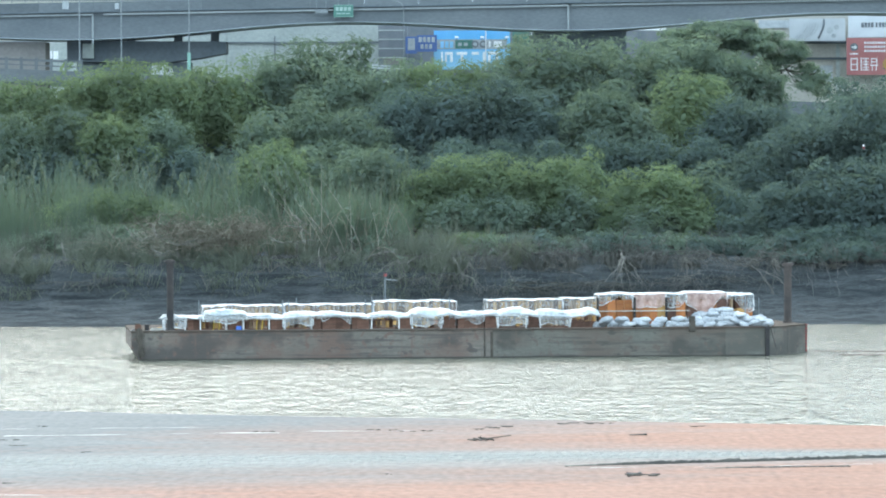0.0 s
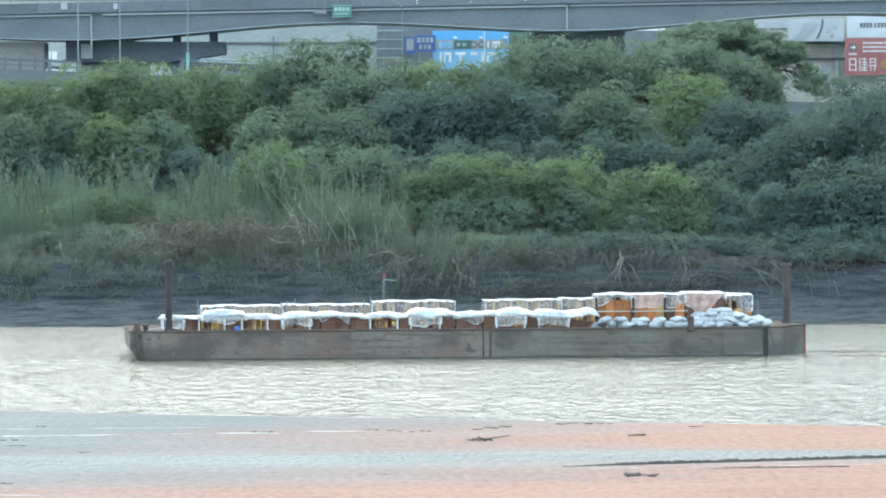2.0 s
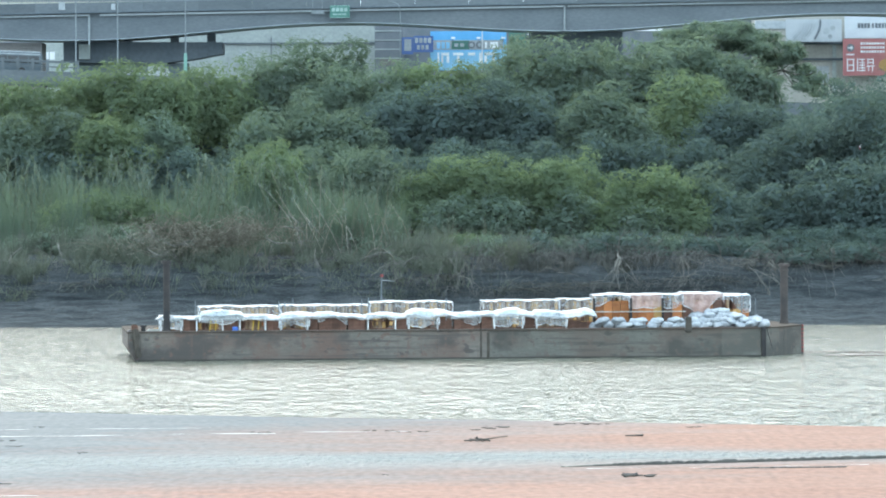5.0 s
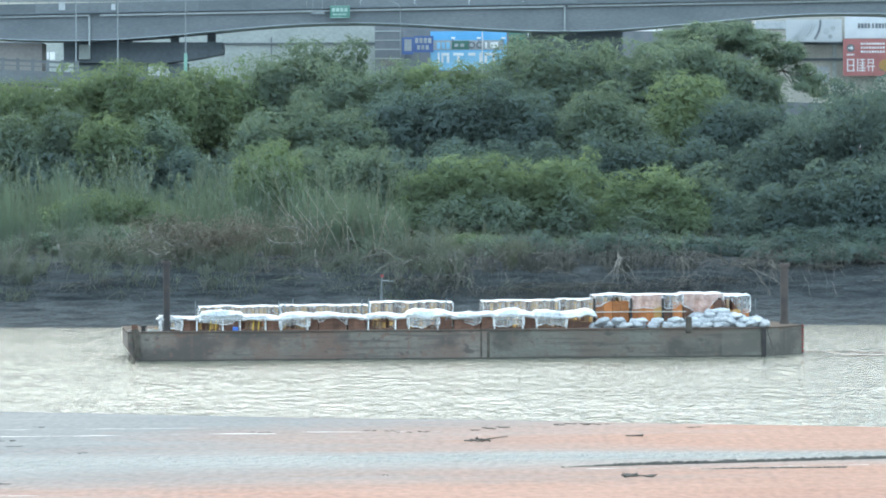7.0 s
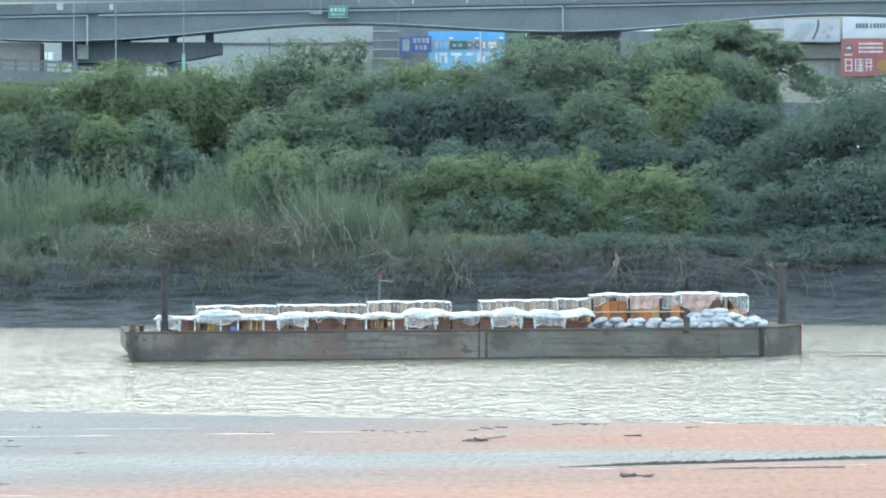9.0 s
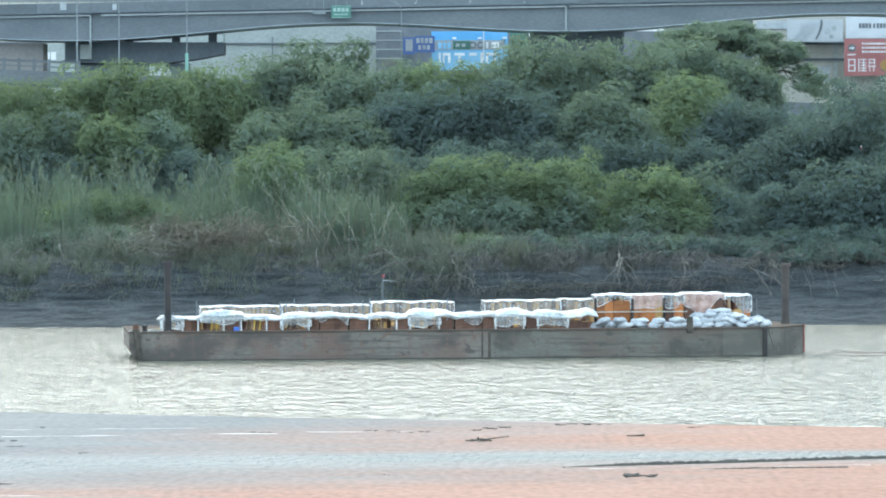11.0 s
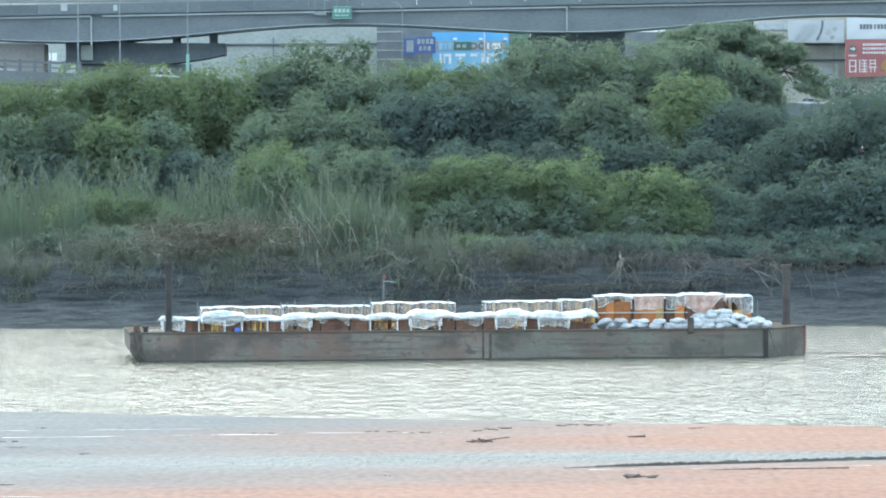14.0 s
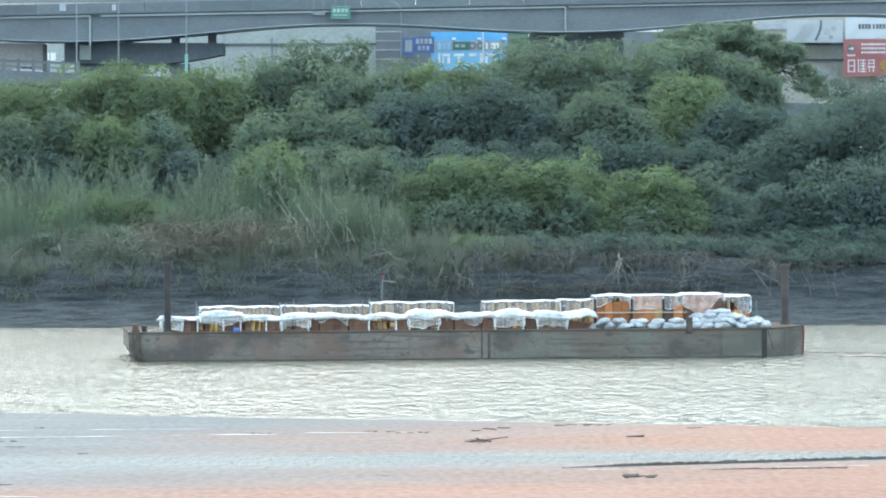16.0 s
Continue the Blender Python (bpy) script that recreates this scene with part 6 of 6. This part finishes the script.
# buildings under and beyond the viaduct
low = thing("building", "pale low hall with a plain parapet", "building", pose(0, 716, 0))
part("wall", box(bmesh.new(), -34.12, -10.20, 0, 10, 3.9, 29.37), PALE, low)
part("cornice", box(bmesh.new(), -34.30, -10.20, -0.3, -0.01, 25.50, 25.76), CONCRETE, low)
part("downpipe", bar(bmesh.new(), (-26.56, -0.2, 3.9), (-26.56, -0.2, 26.64), 0.12, 0.12, 6), DARKGREY, low)
part("annexe", box(bmesh.new(), -47.728, -34.010 - 0.02, 0, 9, 3.9, 27.083), PALE, low)
part("window", box(bmesh.new(), -31.48, -30.25, -0.06, -0.005, 22.51, 24.62), LIGHTGREY, low)
gap = thing("building", "white block seen beyond the abutment", "building", pose(0, 730, 0))
part("wall", box(bmesh.new(), -64.91, -58.64, 0, 8, 3.9, 26.20), PALE, gap)
part("window", box(bmesh.new(), -63.12, -62.40, -0.08, -0.005, 23.51, 24.77), SIGNWHITE, gap)
part("window", box(bmesh.new(), -62.22, -61.42, -0.08, -0.005, 23.51, 24.77), SIGNWHITE, gap)
tower = thing("building", "grey stair tower clad in ribbed metal", "building", pose(0, 708, 0))
part("core", box(bmesh.new(), -10.35, -5.91, 0, 6, 3.9, 28.09), DARKGREY, tower)
for z in (23.0, 24.4, 25.8, 27.2):
    part("rib", box(bmesh.new(), -10.35, -6.26, -0.1, -0.005, z, z + 0.16), PALE, tower)
part("lower_panel", box(bmesh.new(), -9.6, -6.5, -0.06, -0.005, 22.0, 22.98), BEIGE_D, tower)
back = thing("building", "long grey block behind the billboards", "building", pose(0, 720, 0))
part("wall", box(bmesh.new(), -6.01, 48.81, 0, 10, 3.9, 30.73), DARKGREY, back)
for x0, x1 in ((20.52, 24.05), (25.29, 29.36), (30.24, 34.49)):
    part("strip_window", box(bmesh.new(), x0, x1, -0.08, -0.005, 27.45, 27.90), SIGNWHITE, back)
flats = thing("building", "beige block of flats carrying billboards", "building", pose(0, 712, 0))
part("wall", box(bmesh.new(), 48.36, 80.10, 0, 12, 3.9, 33), BEIGE, flats)
part("upper_panel", box(bmesh.new(), 48.36, 53.26, -0.2, -0.01, 27.50, 28.73), LIGHTGREY, flats)
part("ledge", box(bmesh.new(), 53.87, 62.09, -0.35, -0.01, 25.05, 25.49), CONCRETE_D, flats)
part("ledge", box(bmesh.new(), 53.87, 62.09, -0.35, -0.01, 22.60, 22.95), CONCRETE_D, flats)
part("column", box(bmesh.new(), 60.34, 60.95, -0.3, -0.01, 3.9, 24.96), PALE, flats)
for x0, x1 in ((55.62, 57.37), (57.89, 59.81)):
    part("window", box(bmesh.new(), x0, x1, -0.06, -0.005, 19.11, 21.73), LIGHTGREY, flats)

far = thing("building", "distant pale apartment block in the haze", "building", pose(-150, 1500, 0))
part("wall", box(bmesh.new(), -90, 110, 0, 14, 3.9, 68), BEIGE, far)
strip = mesh_of("window_band", box(bmesh.new(), -88, 108, -0.2, -0.02, 0, 1.4), DARKGREY)
for k in range(10):
    part("window_band", strip, DARKGREY, far, m=pose(0, 0, 30 + 3.6 * k))

# billboards
sky_board = thing("billboard", "large sky-blue billboard with white lettering", "billboard", pose(-1.82, 706, 21.18))
part("panel", box(bmesh.new(), 0, 11.7, 0, 0.25, 0, 5.98), SKYBLUE, sky_board)
part("dark_band", box(bmesh.new(), 0.4, 11.2, -0.012, -0.004, 3.1, 4.6), LIGHTGREY, sky_board, "pale grey band across the board")
part("green_band", box(bmesh.new(), 3.3, 6.0, -0.022, -0.014, 3.2, 4.5), SIGNGREEN, sky_board, "green band across the board")
lettering(sky_board, [(1.0 + 0.72 * k, 1.55 + 0.72 * k) for k in range(3)], 3.3, 1.0, -0.012, PALEBLUE)
lettering(sky_board, [(3.7 + 0.9 * k, 4.3 + 0.9 * k) for k in range(2)], 3.6, 0.5, -0.022, LIGHTGREY)
lettering(sky_board, [(8.4, 8.7), (9.2, 10.4)], 3.4, 0.9, -0.025, SIGNWHITE)
part("pale_band", box(bmesh.new(), 0.05, 11.65, -0.02, -0.004, 0.1, 2.95), PALEBLUE, sky_board, "pale blue lower half of the board")
lettering(sky_board, [(1.1, 1.4), (1.7, 2.9), (3.5, 5.1), (5.8, 6.9), (7.5, 7.9), (8.3, 9.9)], 2.25, 0.42, -0.02, SIGNWHITE)
lettering(sky_board, [(1.1, 1.4), (1.7, 2.0), (2.5, 2.9), (4.1, 4.5), (7.5, 7.9), (8.3, 8.7), (9.5, 9.9)], 1.15, 1.06, -0.02, SIGNWHITE)
for x in (6.35, 7.55):
    ring = part("round_emblem", bar(bmesh.new(), (x, -0.06, 3.85), (x, -0.025, 3.85), 0.55, 0.55, 16), DARKGREY, sky_board)
    part("disc", bar(bmesh.new(), (x, -0.10, 3.85), (x, -0.064, 3.85), 0.30, 0.30, 14), LIGHTGREY, ring)
for x in (3.5, 7.4, 11.2):
    fx = part("flood_lamp", box(bmesh.new(), x - 0.3, x + 0.3, -1.3, -0.9, 4.75, 5.05, 0.05), SIGNWHITE, sky_board)
    part("arm", bar(bmesh.new(), (x, -1.0, 4.8), (x, 0.0, 4.3), 0.05, 0.05, 6), GREYMETAL, fx)
part("prop", box(bmesh.new(), 1, 1.4, 0.3, 14, 1, 1.4), GREYMETAL, sky_board)
navy = thing("billboard", "pair of navy signboards with white writing", "billboard", pose(-6.14, 704, 23.30))
part("panel", box(bmesh.new(), 0, 1.7, 0, 0.2, 0.3, 2.9), NAVY, navy)
part("panel", box(bmesh.new(), 1.75, 4.8, -0.1, 0.2, 0.6, 3.1), NAVY, navy)
part("notice", box(bmesh.new(), 0.35, 1.45, -0.02, -0.004, 0.8, 2.6), LIGHTGREY, navy)
lettering(navy, [(2.0 + 0.66 * k, 2.5 + 0.66 * k) for k in range(4)], 2.0, 0.8, -0.1, LIGHTGREY)
lettering(navy, [(2.3 + 0.66 * k, 2.75 + 0.66 * k) for k in range(3)], 1.0, 0.7, -0.1, LIGHTGREY)
part("prop", box(bmesh.new(), 1, 1.3, 0.21, 16, 1, 1.3), GREYMETAL, navy)
hook = thing("gantry_pole", "white bent steel pole above the billboard", "pole", pose(6.10, 700, 3.9))
part("upright", bar(bmesh.new(), (0, 0, 0), (0, 0, 27.60 - 3.9), 0.1, 0.09, 8), SIGNWHITE, hook)
part("arm", bar(bmesh.new(), (0, 0, 27.60 - 3.9), (2.8, 0, 27.43 - 3.9), 0.08, 0.07, 6), SIGNWHITE, hook)
kiosk = thing("billboard", "small green and white signboard", "billboard", pose(10.23, 706, 25.43))
part("panel", box(bmesh.new(), 0, 2.6, 0, 0.2, -1, 1.6), SIGNGREEN, kiosk)
part("cap", box(bmesh.new(), 2.9, 4.4, -0.2, 0.2, 1.0, 1.5), SIGNWHITE, kiosk)
part("prop", box(bmesh.new(), 1, 4.2, 0.21, 14, 1.0, 1.3), GREYMETAL, kiosk)
grey_board = thing("billboard", "white billboard with a faded grey picture", "billboard", pose(52.87, 708, 25.39))
part("panel", box(bmesh.new(), 0, 8.6, 0, 0.2, 0, 3.48), BOARDWHITE, grey_board)
for k in range(6):
    bm = bmesh.new()
    for j in range(7):
        a0, a1 = 0.25 * j, 0.25 * (j + 1)
        bar(bm, (0.6 + 0.42 * k + 1.7 * math.sin(a0), -0.03, 0.2 + 1.5 * a0), (0.6 + 0.42 * k + 1.7 * math.sin(a1), -0.03, 0.2 + 1.5 * a1), 0.05, 0.05, 5)
    part("grey_stroke", bm, LIGHTGREY, grey_board)
bm = bmesh.new()
for j in range(6):
    bar(bm, (4.4 + 0.9 * math.sin(0.3 * j), -0.05, 0.4 + 0.5 * j), (4.4 + 0.9 * math.sin(0.3 * (j + 1)), -0.05, 0.9 + 0.5 * j), 0.16, 0.16, 6)
part("dark_stroke", bm, DARKGREY, grey_board)
for x0, z0, r in ((6.2, 1.6, 0.5), (7.2, 2.1, 0.4), (6.8, 0.8, 0.35)):
    part("grey_patch", bar(bmesh.new(), (x0, -0.02, z0), (x0, -0.004, z0), r, r, 12), LIGHTGREY, grey_board)
part("prop", box(bmesh.new(), 1, 7, 0.21, 3.9, 1.0, 1.3), GREYMETAL, grey_board)
white_board = thing("billboard", "white billboard with dark printed bars", "billboard", pose(61.91, 708, 25.91))
part("panel", box(bmesh.new(), 0, 9, 0, 0.25, 0, 3.57), BOARDWHITE, white_board)
lettering(white_board, [(2.0 + 0.5 * k, 2.4 + 0.5 * k) for k in range(4)] + [(4.2, 4.5)] + [(4.7 + 0.5 * k, 5.1 + 0.5 * k) for k in range(4)], 1.55, 0.75, 0, DARKGREY)
part("prop", box(bmesh.new(), 1, 7, 0.26, 3.9, 1.0, 1.3), GREYMETAL, white_board)
red_board = thing("billboard", "red billboard, haze put into its colour, with white lettering and an arrow disc", "billboard", pose(61.48, 706, 20.14))
part("panel", box(bmesh.new(), 0, 9, 0, 0.25, 0, 5.64), REDBOARD, red_board)
disc = part("arrow_disc", bar(bmesh.new(), (1.15, -0.03, 4.25), (1.15, -0.004, 4.25), 0.62, 0.62, 18), DARKGREY, red_board)
part("arrow", prism(bmesh.new(), [(0.75, 4.15), (1.2, 4.15), (1.2, 3.9), (1.6, 4.25), (1.2, 4.6), (1.2, 4.35), (0.75, 4.35)], -0.06, -0.034), SIGNWHITE, disc)
for row in range(3):
    lettering(red_board, [(2.7 + 0.42 * k, 3.0 + 0.42 * k) for k in range(9)], 4.75 - 0.62 * row, 0.32, 0, SIGNWHITE)
lettering(red_board, [(0.5 + 0.22 * k, 0.66 + 0.22 * k) for k in range(6)], 3.1, 0.25, 0, SIGNWHITE)
# three large emblem shapes in white strokes
lettering(red_board, [(0.6, 0.76), (1.54, 1.7), (2.15, 2.31), (2.9, 3.04)], 0.65, 1.95, 0.001, SIGNWHITE)
lettering(red_board, [(3.85, 3.99), (4.45, 4.59)], 0.65, 0.72, 0.001, SIGNWHITE)
lettering(red_board, [(3.75, 3.89), (4.55, 4.69)], 1.65, 0.95, 0.001, SIGNWHITE)
for z0, strokes in ((0.68, [(0.76, 1.54), (2.45, 3.4)]), (1.08, [(2.45, 3.4)]), (1.38, [(3.6, 4.85)]), (1.52, [(0.76, 1.54), (2.5, 3.35)]), (1.92, [(2.45, 3.4), (3.9, 4.55)]), (2.40, [(0.76, 1.54), (2.45, 3.4), (3.9, 4.55)])):
    lettering(red_board, strokes, z0, 0.15, 0, SIGNWHITE)
part("medallion", bar(bmesh.new(), (6.4, -0.03, 1.6), (6.4, -0.004, 1.6), 0.9, 0.9, 18), WOOD_B, red_board)
part("prop", box(bmesh.new(), 1, 7, 0.26, 5.9, 1.0, 1.3), GREYMETAL, red_board)


# ---- vehicles ----
def wheel_mesh(r):
    return mesh_of("wheel", bar(bmesh.new(), (0, -0.11, 0), (0, 0.11, 0), r, r, 14), RUBBER)


WHEEL, BIGWHEEL = wheel_mesh(0.32), wheel_mesh(0.5)
HUB = mesh_of("hub", bar(bmesh.new(), (0, -0.13, 0), (0, 0.13, 0), 0.17, 0.17, 10), GREYMETAL)


def car(label, paint, y):
    ob = thing("car", label, "car", pose(-100, y, RAMP_Z), "cars on the ramp")
    body = prism(bmesh.new(), [(-2.15, 0.3), (2.15, 0.3), (2.2, 0.62), (2.05, 0.85), (1.1, 0.93), (-1.75, 0.95), (-2.15, 0.86)], -0.85, 0.85)
    bmesh.ops.bevel(body, geom=body.edges[:], offset=0.05, segments=2, affect="EDGES")
    part("body", body, paint, ob)
    cabin = prism(bmesh.new(), [(-1.75, 0.955), (1.1, 0.935), (0.45, 1.38), (-1.25, 1.42)], -0.72, 0.72)
    cab = part("cabin", cabin, GLASS, ob)
    part("roof", prism(bmesh.new(), [(-1.3, 1.425), (0.5, 1.385), (0.42, 1.45), (-1.2, 1.48)], -0.74, 0.74), paint, ob)
    for x in (-1.0, 0.1):
        part("pillar", box(bmesh.new(), x, x + 0.07, -0.74, -0.725, 0.96, 1.39), paint, cab)
    for x in (-1.3, 1.3):
        for yy in (-0.78, 0.78):
            w = part("wheel", WHEEL, RUBBER, ob, m=pose(x, yy, 0.32))
            part("hub", HUB, GREYMETAL, w)
    return ob


def coach():
    ob = thing("bus", "blue-grey city bus with dark windows", "bus", pose(-17, 667.3, RAMP_Z))
    body = prism(bmesh.new(), [(0.1, 0.4), (12, 0.4), (12, 3.15), (0.45, 3.15), (0.05, 1.6)], -1.2, 1.2)
    bmesh.ops.bevel(body, geom=body.edges[:], offset=0.12, segments=2, affect="EDGES")
    part("body", body, BUSGREY, ob)
    part("windscreen", prism(bmesh.new(), [(0.03, 1.55), (0.0, 1.56), (0.36, 2.95), (0.40, 2.94)], -1.05, 1.05), GLASS, ob)
    for k in range(7):
        part("window", box(bmesh.new(), 0.9 + 1.55 * k, 2.35 + 1.55 * k, -1.23, -1.204, 1.6, 2.65, 0.01), GLASS, ob)
    part("roof_stripe", box(bmesh.new(), 2.9, 11.9, -1.24, -1.205, 2.82, 3.0), LIGHTGREY, ob, "pale stripe under the roof")
    part("roof_unit", box(bmesh.new(), 3.2, 11.6, -0.9, 0.9, 3.155, 3.32, 0.05), LIGHTGREY, ob)
    for x in (2.3, 9.2):
        for yy in (-1.1, 1.1):
            w = part("wheel", BIGWHEEL, RUBBER, ob, m=pose(x, yy, 0.5))
            part("hub", HUB, GREYMETAL, w)
    return ob


bus = coach()
cars = [car("white saloon car driving on the ramp", CARWHITE, 671.0), car("silver-white car driving on the ramp", CARWHITE, 671.0), car("white hatchback driving along the ramp", CARWHITE, 671.0),
        car("pale car driving along the ramp", CARWHITE, 671.0), car("white car just entering the ramp", CARWHITE, 671.0), car("small white car following the saloon", CARWHITE, 671.0)]
van = thing("van", "white box van parked on the ramp", "van", pose(-43.08, 674.2, road_z(-43.08), 0, 2.57, 0))
part("cargo_box", box(bmesh.new(), 0, 2.0, -0.95, 0.95, 0.45, 2.25, 0.05), CARWHITE, van)
part("cab", prism(bmesh.new(), [(2.03, 0.45), (3.1, 0.45), (3.1, 1.15), (2.7, 1.95), (2.03, 2.0)], -0.9, 0.9), CARWHITE, van)
part("side_window", box(bmesh.new(), 2.15, 2.6, -0.93, -0.905, 1.2, 1.75), GLASS, van)
part("rear_window", box(bmesh.new(), 0.9, 1.5, -0.98, -0.955, 1.45, 2.0), GLASS, van)
for x in (0.5, 2.5):
    for yy in (-0.82, 0.82):
        part("wheel", WHEEL, RUBBER, van, m=pose(x, yy, 0.32))

# ---- drift wood and litter on the flat ----
def flat_z(x, y):
    return float(flat_height(np.array([float(x)]), np.array([float(y)]))[0])


def drift(x, y, size, seed, stick=True, name="driftwood", label="dark wet driftwood lying on the silt"):
    rng = np.random.default_rng(seed)
    ob = thing(name, label, "driftwood", pose(x, y, flat_z(x, y)), "driftwood on the flat")
    for k in range(9 if stick else 22):
        a = rng.uniform(0, 6.28)
        p = Vector((rng.normal() * size * 0.25, rng.normal() * size * 0.3, 0.02))
        d = Vector((math.cos(a), math.sin(a), rng.uniform(0, 0.30 if stick else 0.14))) * size * rng.uniform(0.3, 0.6)
        part("twig", bar(bmesh.new(), p, p + d, 0.026, 0.014, 5), DARKMUD, ob)
    if stick:
        part("stick", bar(bmesh.new(), (0, 0, 0.03), (size * 1.3, 0.3, 0.12), 0.022, 0.012, 6), BARK, ob)
    return ob


drift(0.98, 128.18, 0.62, 1)
drift(4.70, 113.96, 0.62, 2, False, label="clump of dark weed and twigs on the silt")
lg = thing("driftwood", "short waterlogged stick on the silt", "driftwood", pose(5.15, 129.98, 0.05), "driftwood on the flat")
part("stick", bar(bmesh.new(), (0, 0, 0.03), (0.5, 0.1, 0.04), 0.014, 0.03, 8), DARKMUD, lg)
rng2 = np.random.default_rng(21)
SPOTS = [(1.33, 134.01, 0.45), (1.59, 134.57, 0.50), (1.80, 134.57, 0.45), (3.43, 135.70, 0.40), (3.70, 136.27, 0.30), (4.31, 135.99, 0.45), (4.61, 135.99, 0.35), (7.32, 134.29, 0.40), (-5.35, 132.37, 0.30), (-5.01, 132.37, 0.25), (-2.11, 133.19, 0.35), (-1.53, 132.91, 0.20), (-1.09, 132.37, 0.30), (-0.52, 132.64, 0.30), (-11.88, 135.42, 0.25), (-12.23, 128.94, 0.45), (-11.80, 126.42, 0.40), (-9.68, 123.53, 0.26), (-10.75, 111.79, 0.4), (-1.46, 114.56, 0.12), (0.92, 133.19, 0.25)]
for i, (x, y, size) in enumerate(SPOTS):
    bit = thing("driftwood", "small dark bit of drift litter on the silt", "driftwood", pose(x, y, flat_z(x, y)), "drift litter")
    for k in range(4):
        a = rng2.uniform(-0.5, 0.5) + (0 if k % 2 else 3.1)
        p = Vector((rng2.normal() * size * 0.3, rng2.normal() * 0.12, 0.015))
        part("twig", bar(bmesh.new(), p, p + Vector((math.cos(a), math.sin(a), rng2.uniform(0, 0.10))) * size * 0.4, 0.016 if x > 0.5 else 0.010, 0.006, 5), DARKMUD, bit)


# the cut edge of a shallow runnel in the silt
def runnel(name, x0, x1, y_at, depth, high, seed):
    rng = np.random.default_rng(seed)
    n = 160
    x = np.linspace(x0, x1, n)
    y = y_at(x) + np.cumsum(rng.normal(size=n) * 0.014)
    h = high * np.clip(np.linspace(0, 5, n), 0.15, 1) * (0.6 + 0.55 * rng.uniform(size=n))
    z = flat_height(x, y)
    rows = [np.stack([x, y - 0.02, z - 0.02], 1), np.stack([x, y + 0.02 * rng.normal(size=n), z + h], 1), np.stack([x, y + depth, z + h * 0.8], 1), np.stack([x, y + depth * 3, z - 0.02], 1)]
    i = (np.arange(3)[:, None] * n + np.arange(n - 1)[None, :]).ravel()
    return tagged(soup(name, np.concatenate(rows), np.stack([i, i + 1, i + n + 1, i + n], 1), DARKMUD), "dark crumbling edge of a runnel in the silt", "mud edge")


runnel("mud_edge", 3.00, 12.67, lambda x: 117.26 + (x - 3.00) * 0.37, 0.4, 0.085, 1)
runnel("mud_edge", 6.52, 10.27, lambda x: 116.42 + (x - 6.52) * 0.12, 0.2, 0.03, 2)

wet_film(3.642, 10.915, 116.441, 0.20, 0.09, 5, 0.5)

# a scrap of foil caught in the branches
scrap = thing("foil_scrap", "small red and white foil scrap twirling on a twig", "litter", pose(21.41, 236.0, 8.361))
part("foil", box(bmesh.new(), -0.04, 0.04, -0.004, 0.004, 0.02, 0.12), SIGNWHITE, scrap)
part("ribbon", box(bmesh.new(), -0.06, 0.06, -0.004, 0.004, -0.10, 0.018), REDPAINT, scrap)
perch = thing("twig", "bare dead twig sticking out of the branches", "twig", pose(21.41, 236.0, 8.361))
limb("stem", [(0, -0.02, 0.127), (0.02, 1.0, 0.12), (0.06, 2.5, 0.02), (0.1, 4.0, -0.2)], 0.007, 0.016, DARKMUD, perch)
limb("side_shoot", [(0.02, 1.0, 0.12), (0.12, 0.7, 0.2), (0.16, 0.5, 0.3)], 0.006, 0.003, DARKMUD, perch)


def steady(ob, x_at, speed):
    """Drives a vehicle along the ramp at one speed, down its sloping end; x_at is where it is at the start."""
    y = ob.matrix_basis.translation.y
    rows = []
    for k in range(33):
        x = x_at + speed * k / 2
        rows.append((k / 2, pose(x, y, road_z(x), 0, 2.57 if x > -95 else 0, 0)))
    walk(ob, rows)


def motions():
    walk(river, [(t, pose(0.45 * t + 0.1 * math.sin(t), -0.35 * t, 0.012 * math.sin(1.3 * t))) for t in range(0, 17)])
    steady(bus, -54.31 + 36.7, -10.49)
    for ob, px_t, speed in ((cars[0], -55.96 - 2 * 9.9, 9.9), (cars[1], -57.36 - 8.5 * 12.3, 12.3), (cars[2], -59.09 - 12.3 * 10.8, 10.8),
                            (cars[3], -57.19 - 14.7 * 10.8, 10.8), (cars[4], -61.73 - 15.9 * 11.5, 11.5), (cars[5], -61.81 - 3.5 * 11.0, 11.0)):
        steady(ob, px_t, speed)
    for k, ob in enumerate(canes):
        base = ob.matrix_basis.copy()
        walk(ob, [(t, base @ pose(0, 0, 0, 0.5 * math.sin(1.1 * t + k), 1.4 * math.sin(1.7 * t + 0.45 * k) + 0.6 * math.sin(0.6 * t), 0)) for t in range(0, 17)])
    m = scrap.matrix_basis.copy()
    walk(scrap, [(t, m @ pose(0, 0, 0, 0, 0, 62 * t + 25 * math.sin(2.1 * t))) for t in range(0, 17)])


motions()
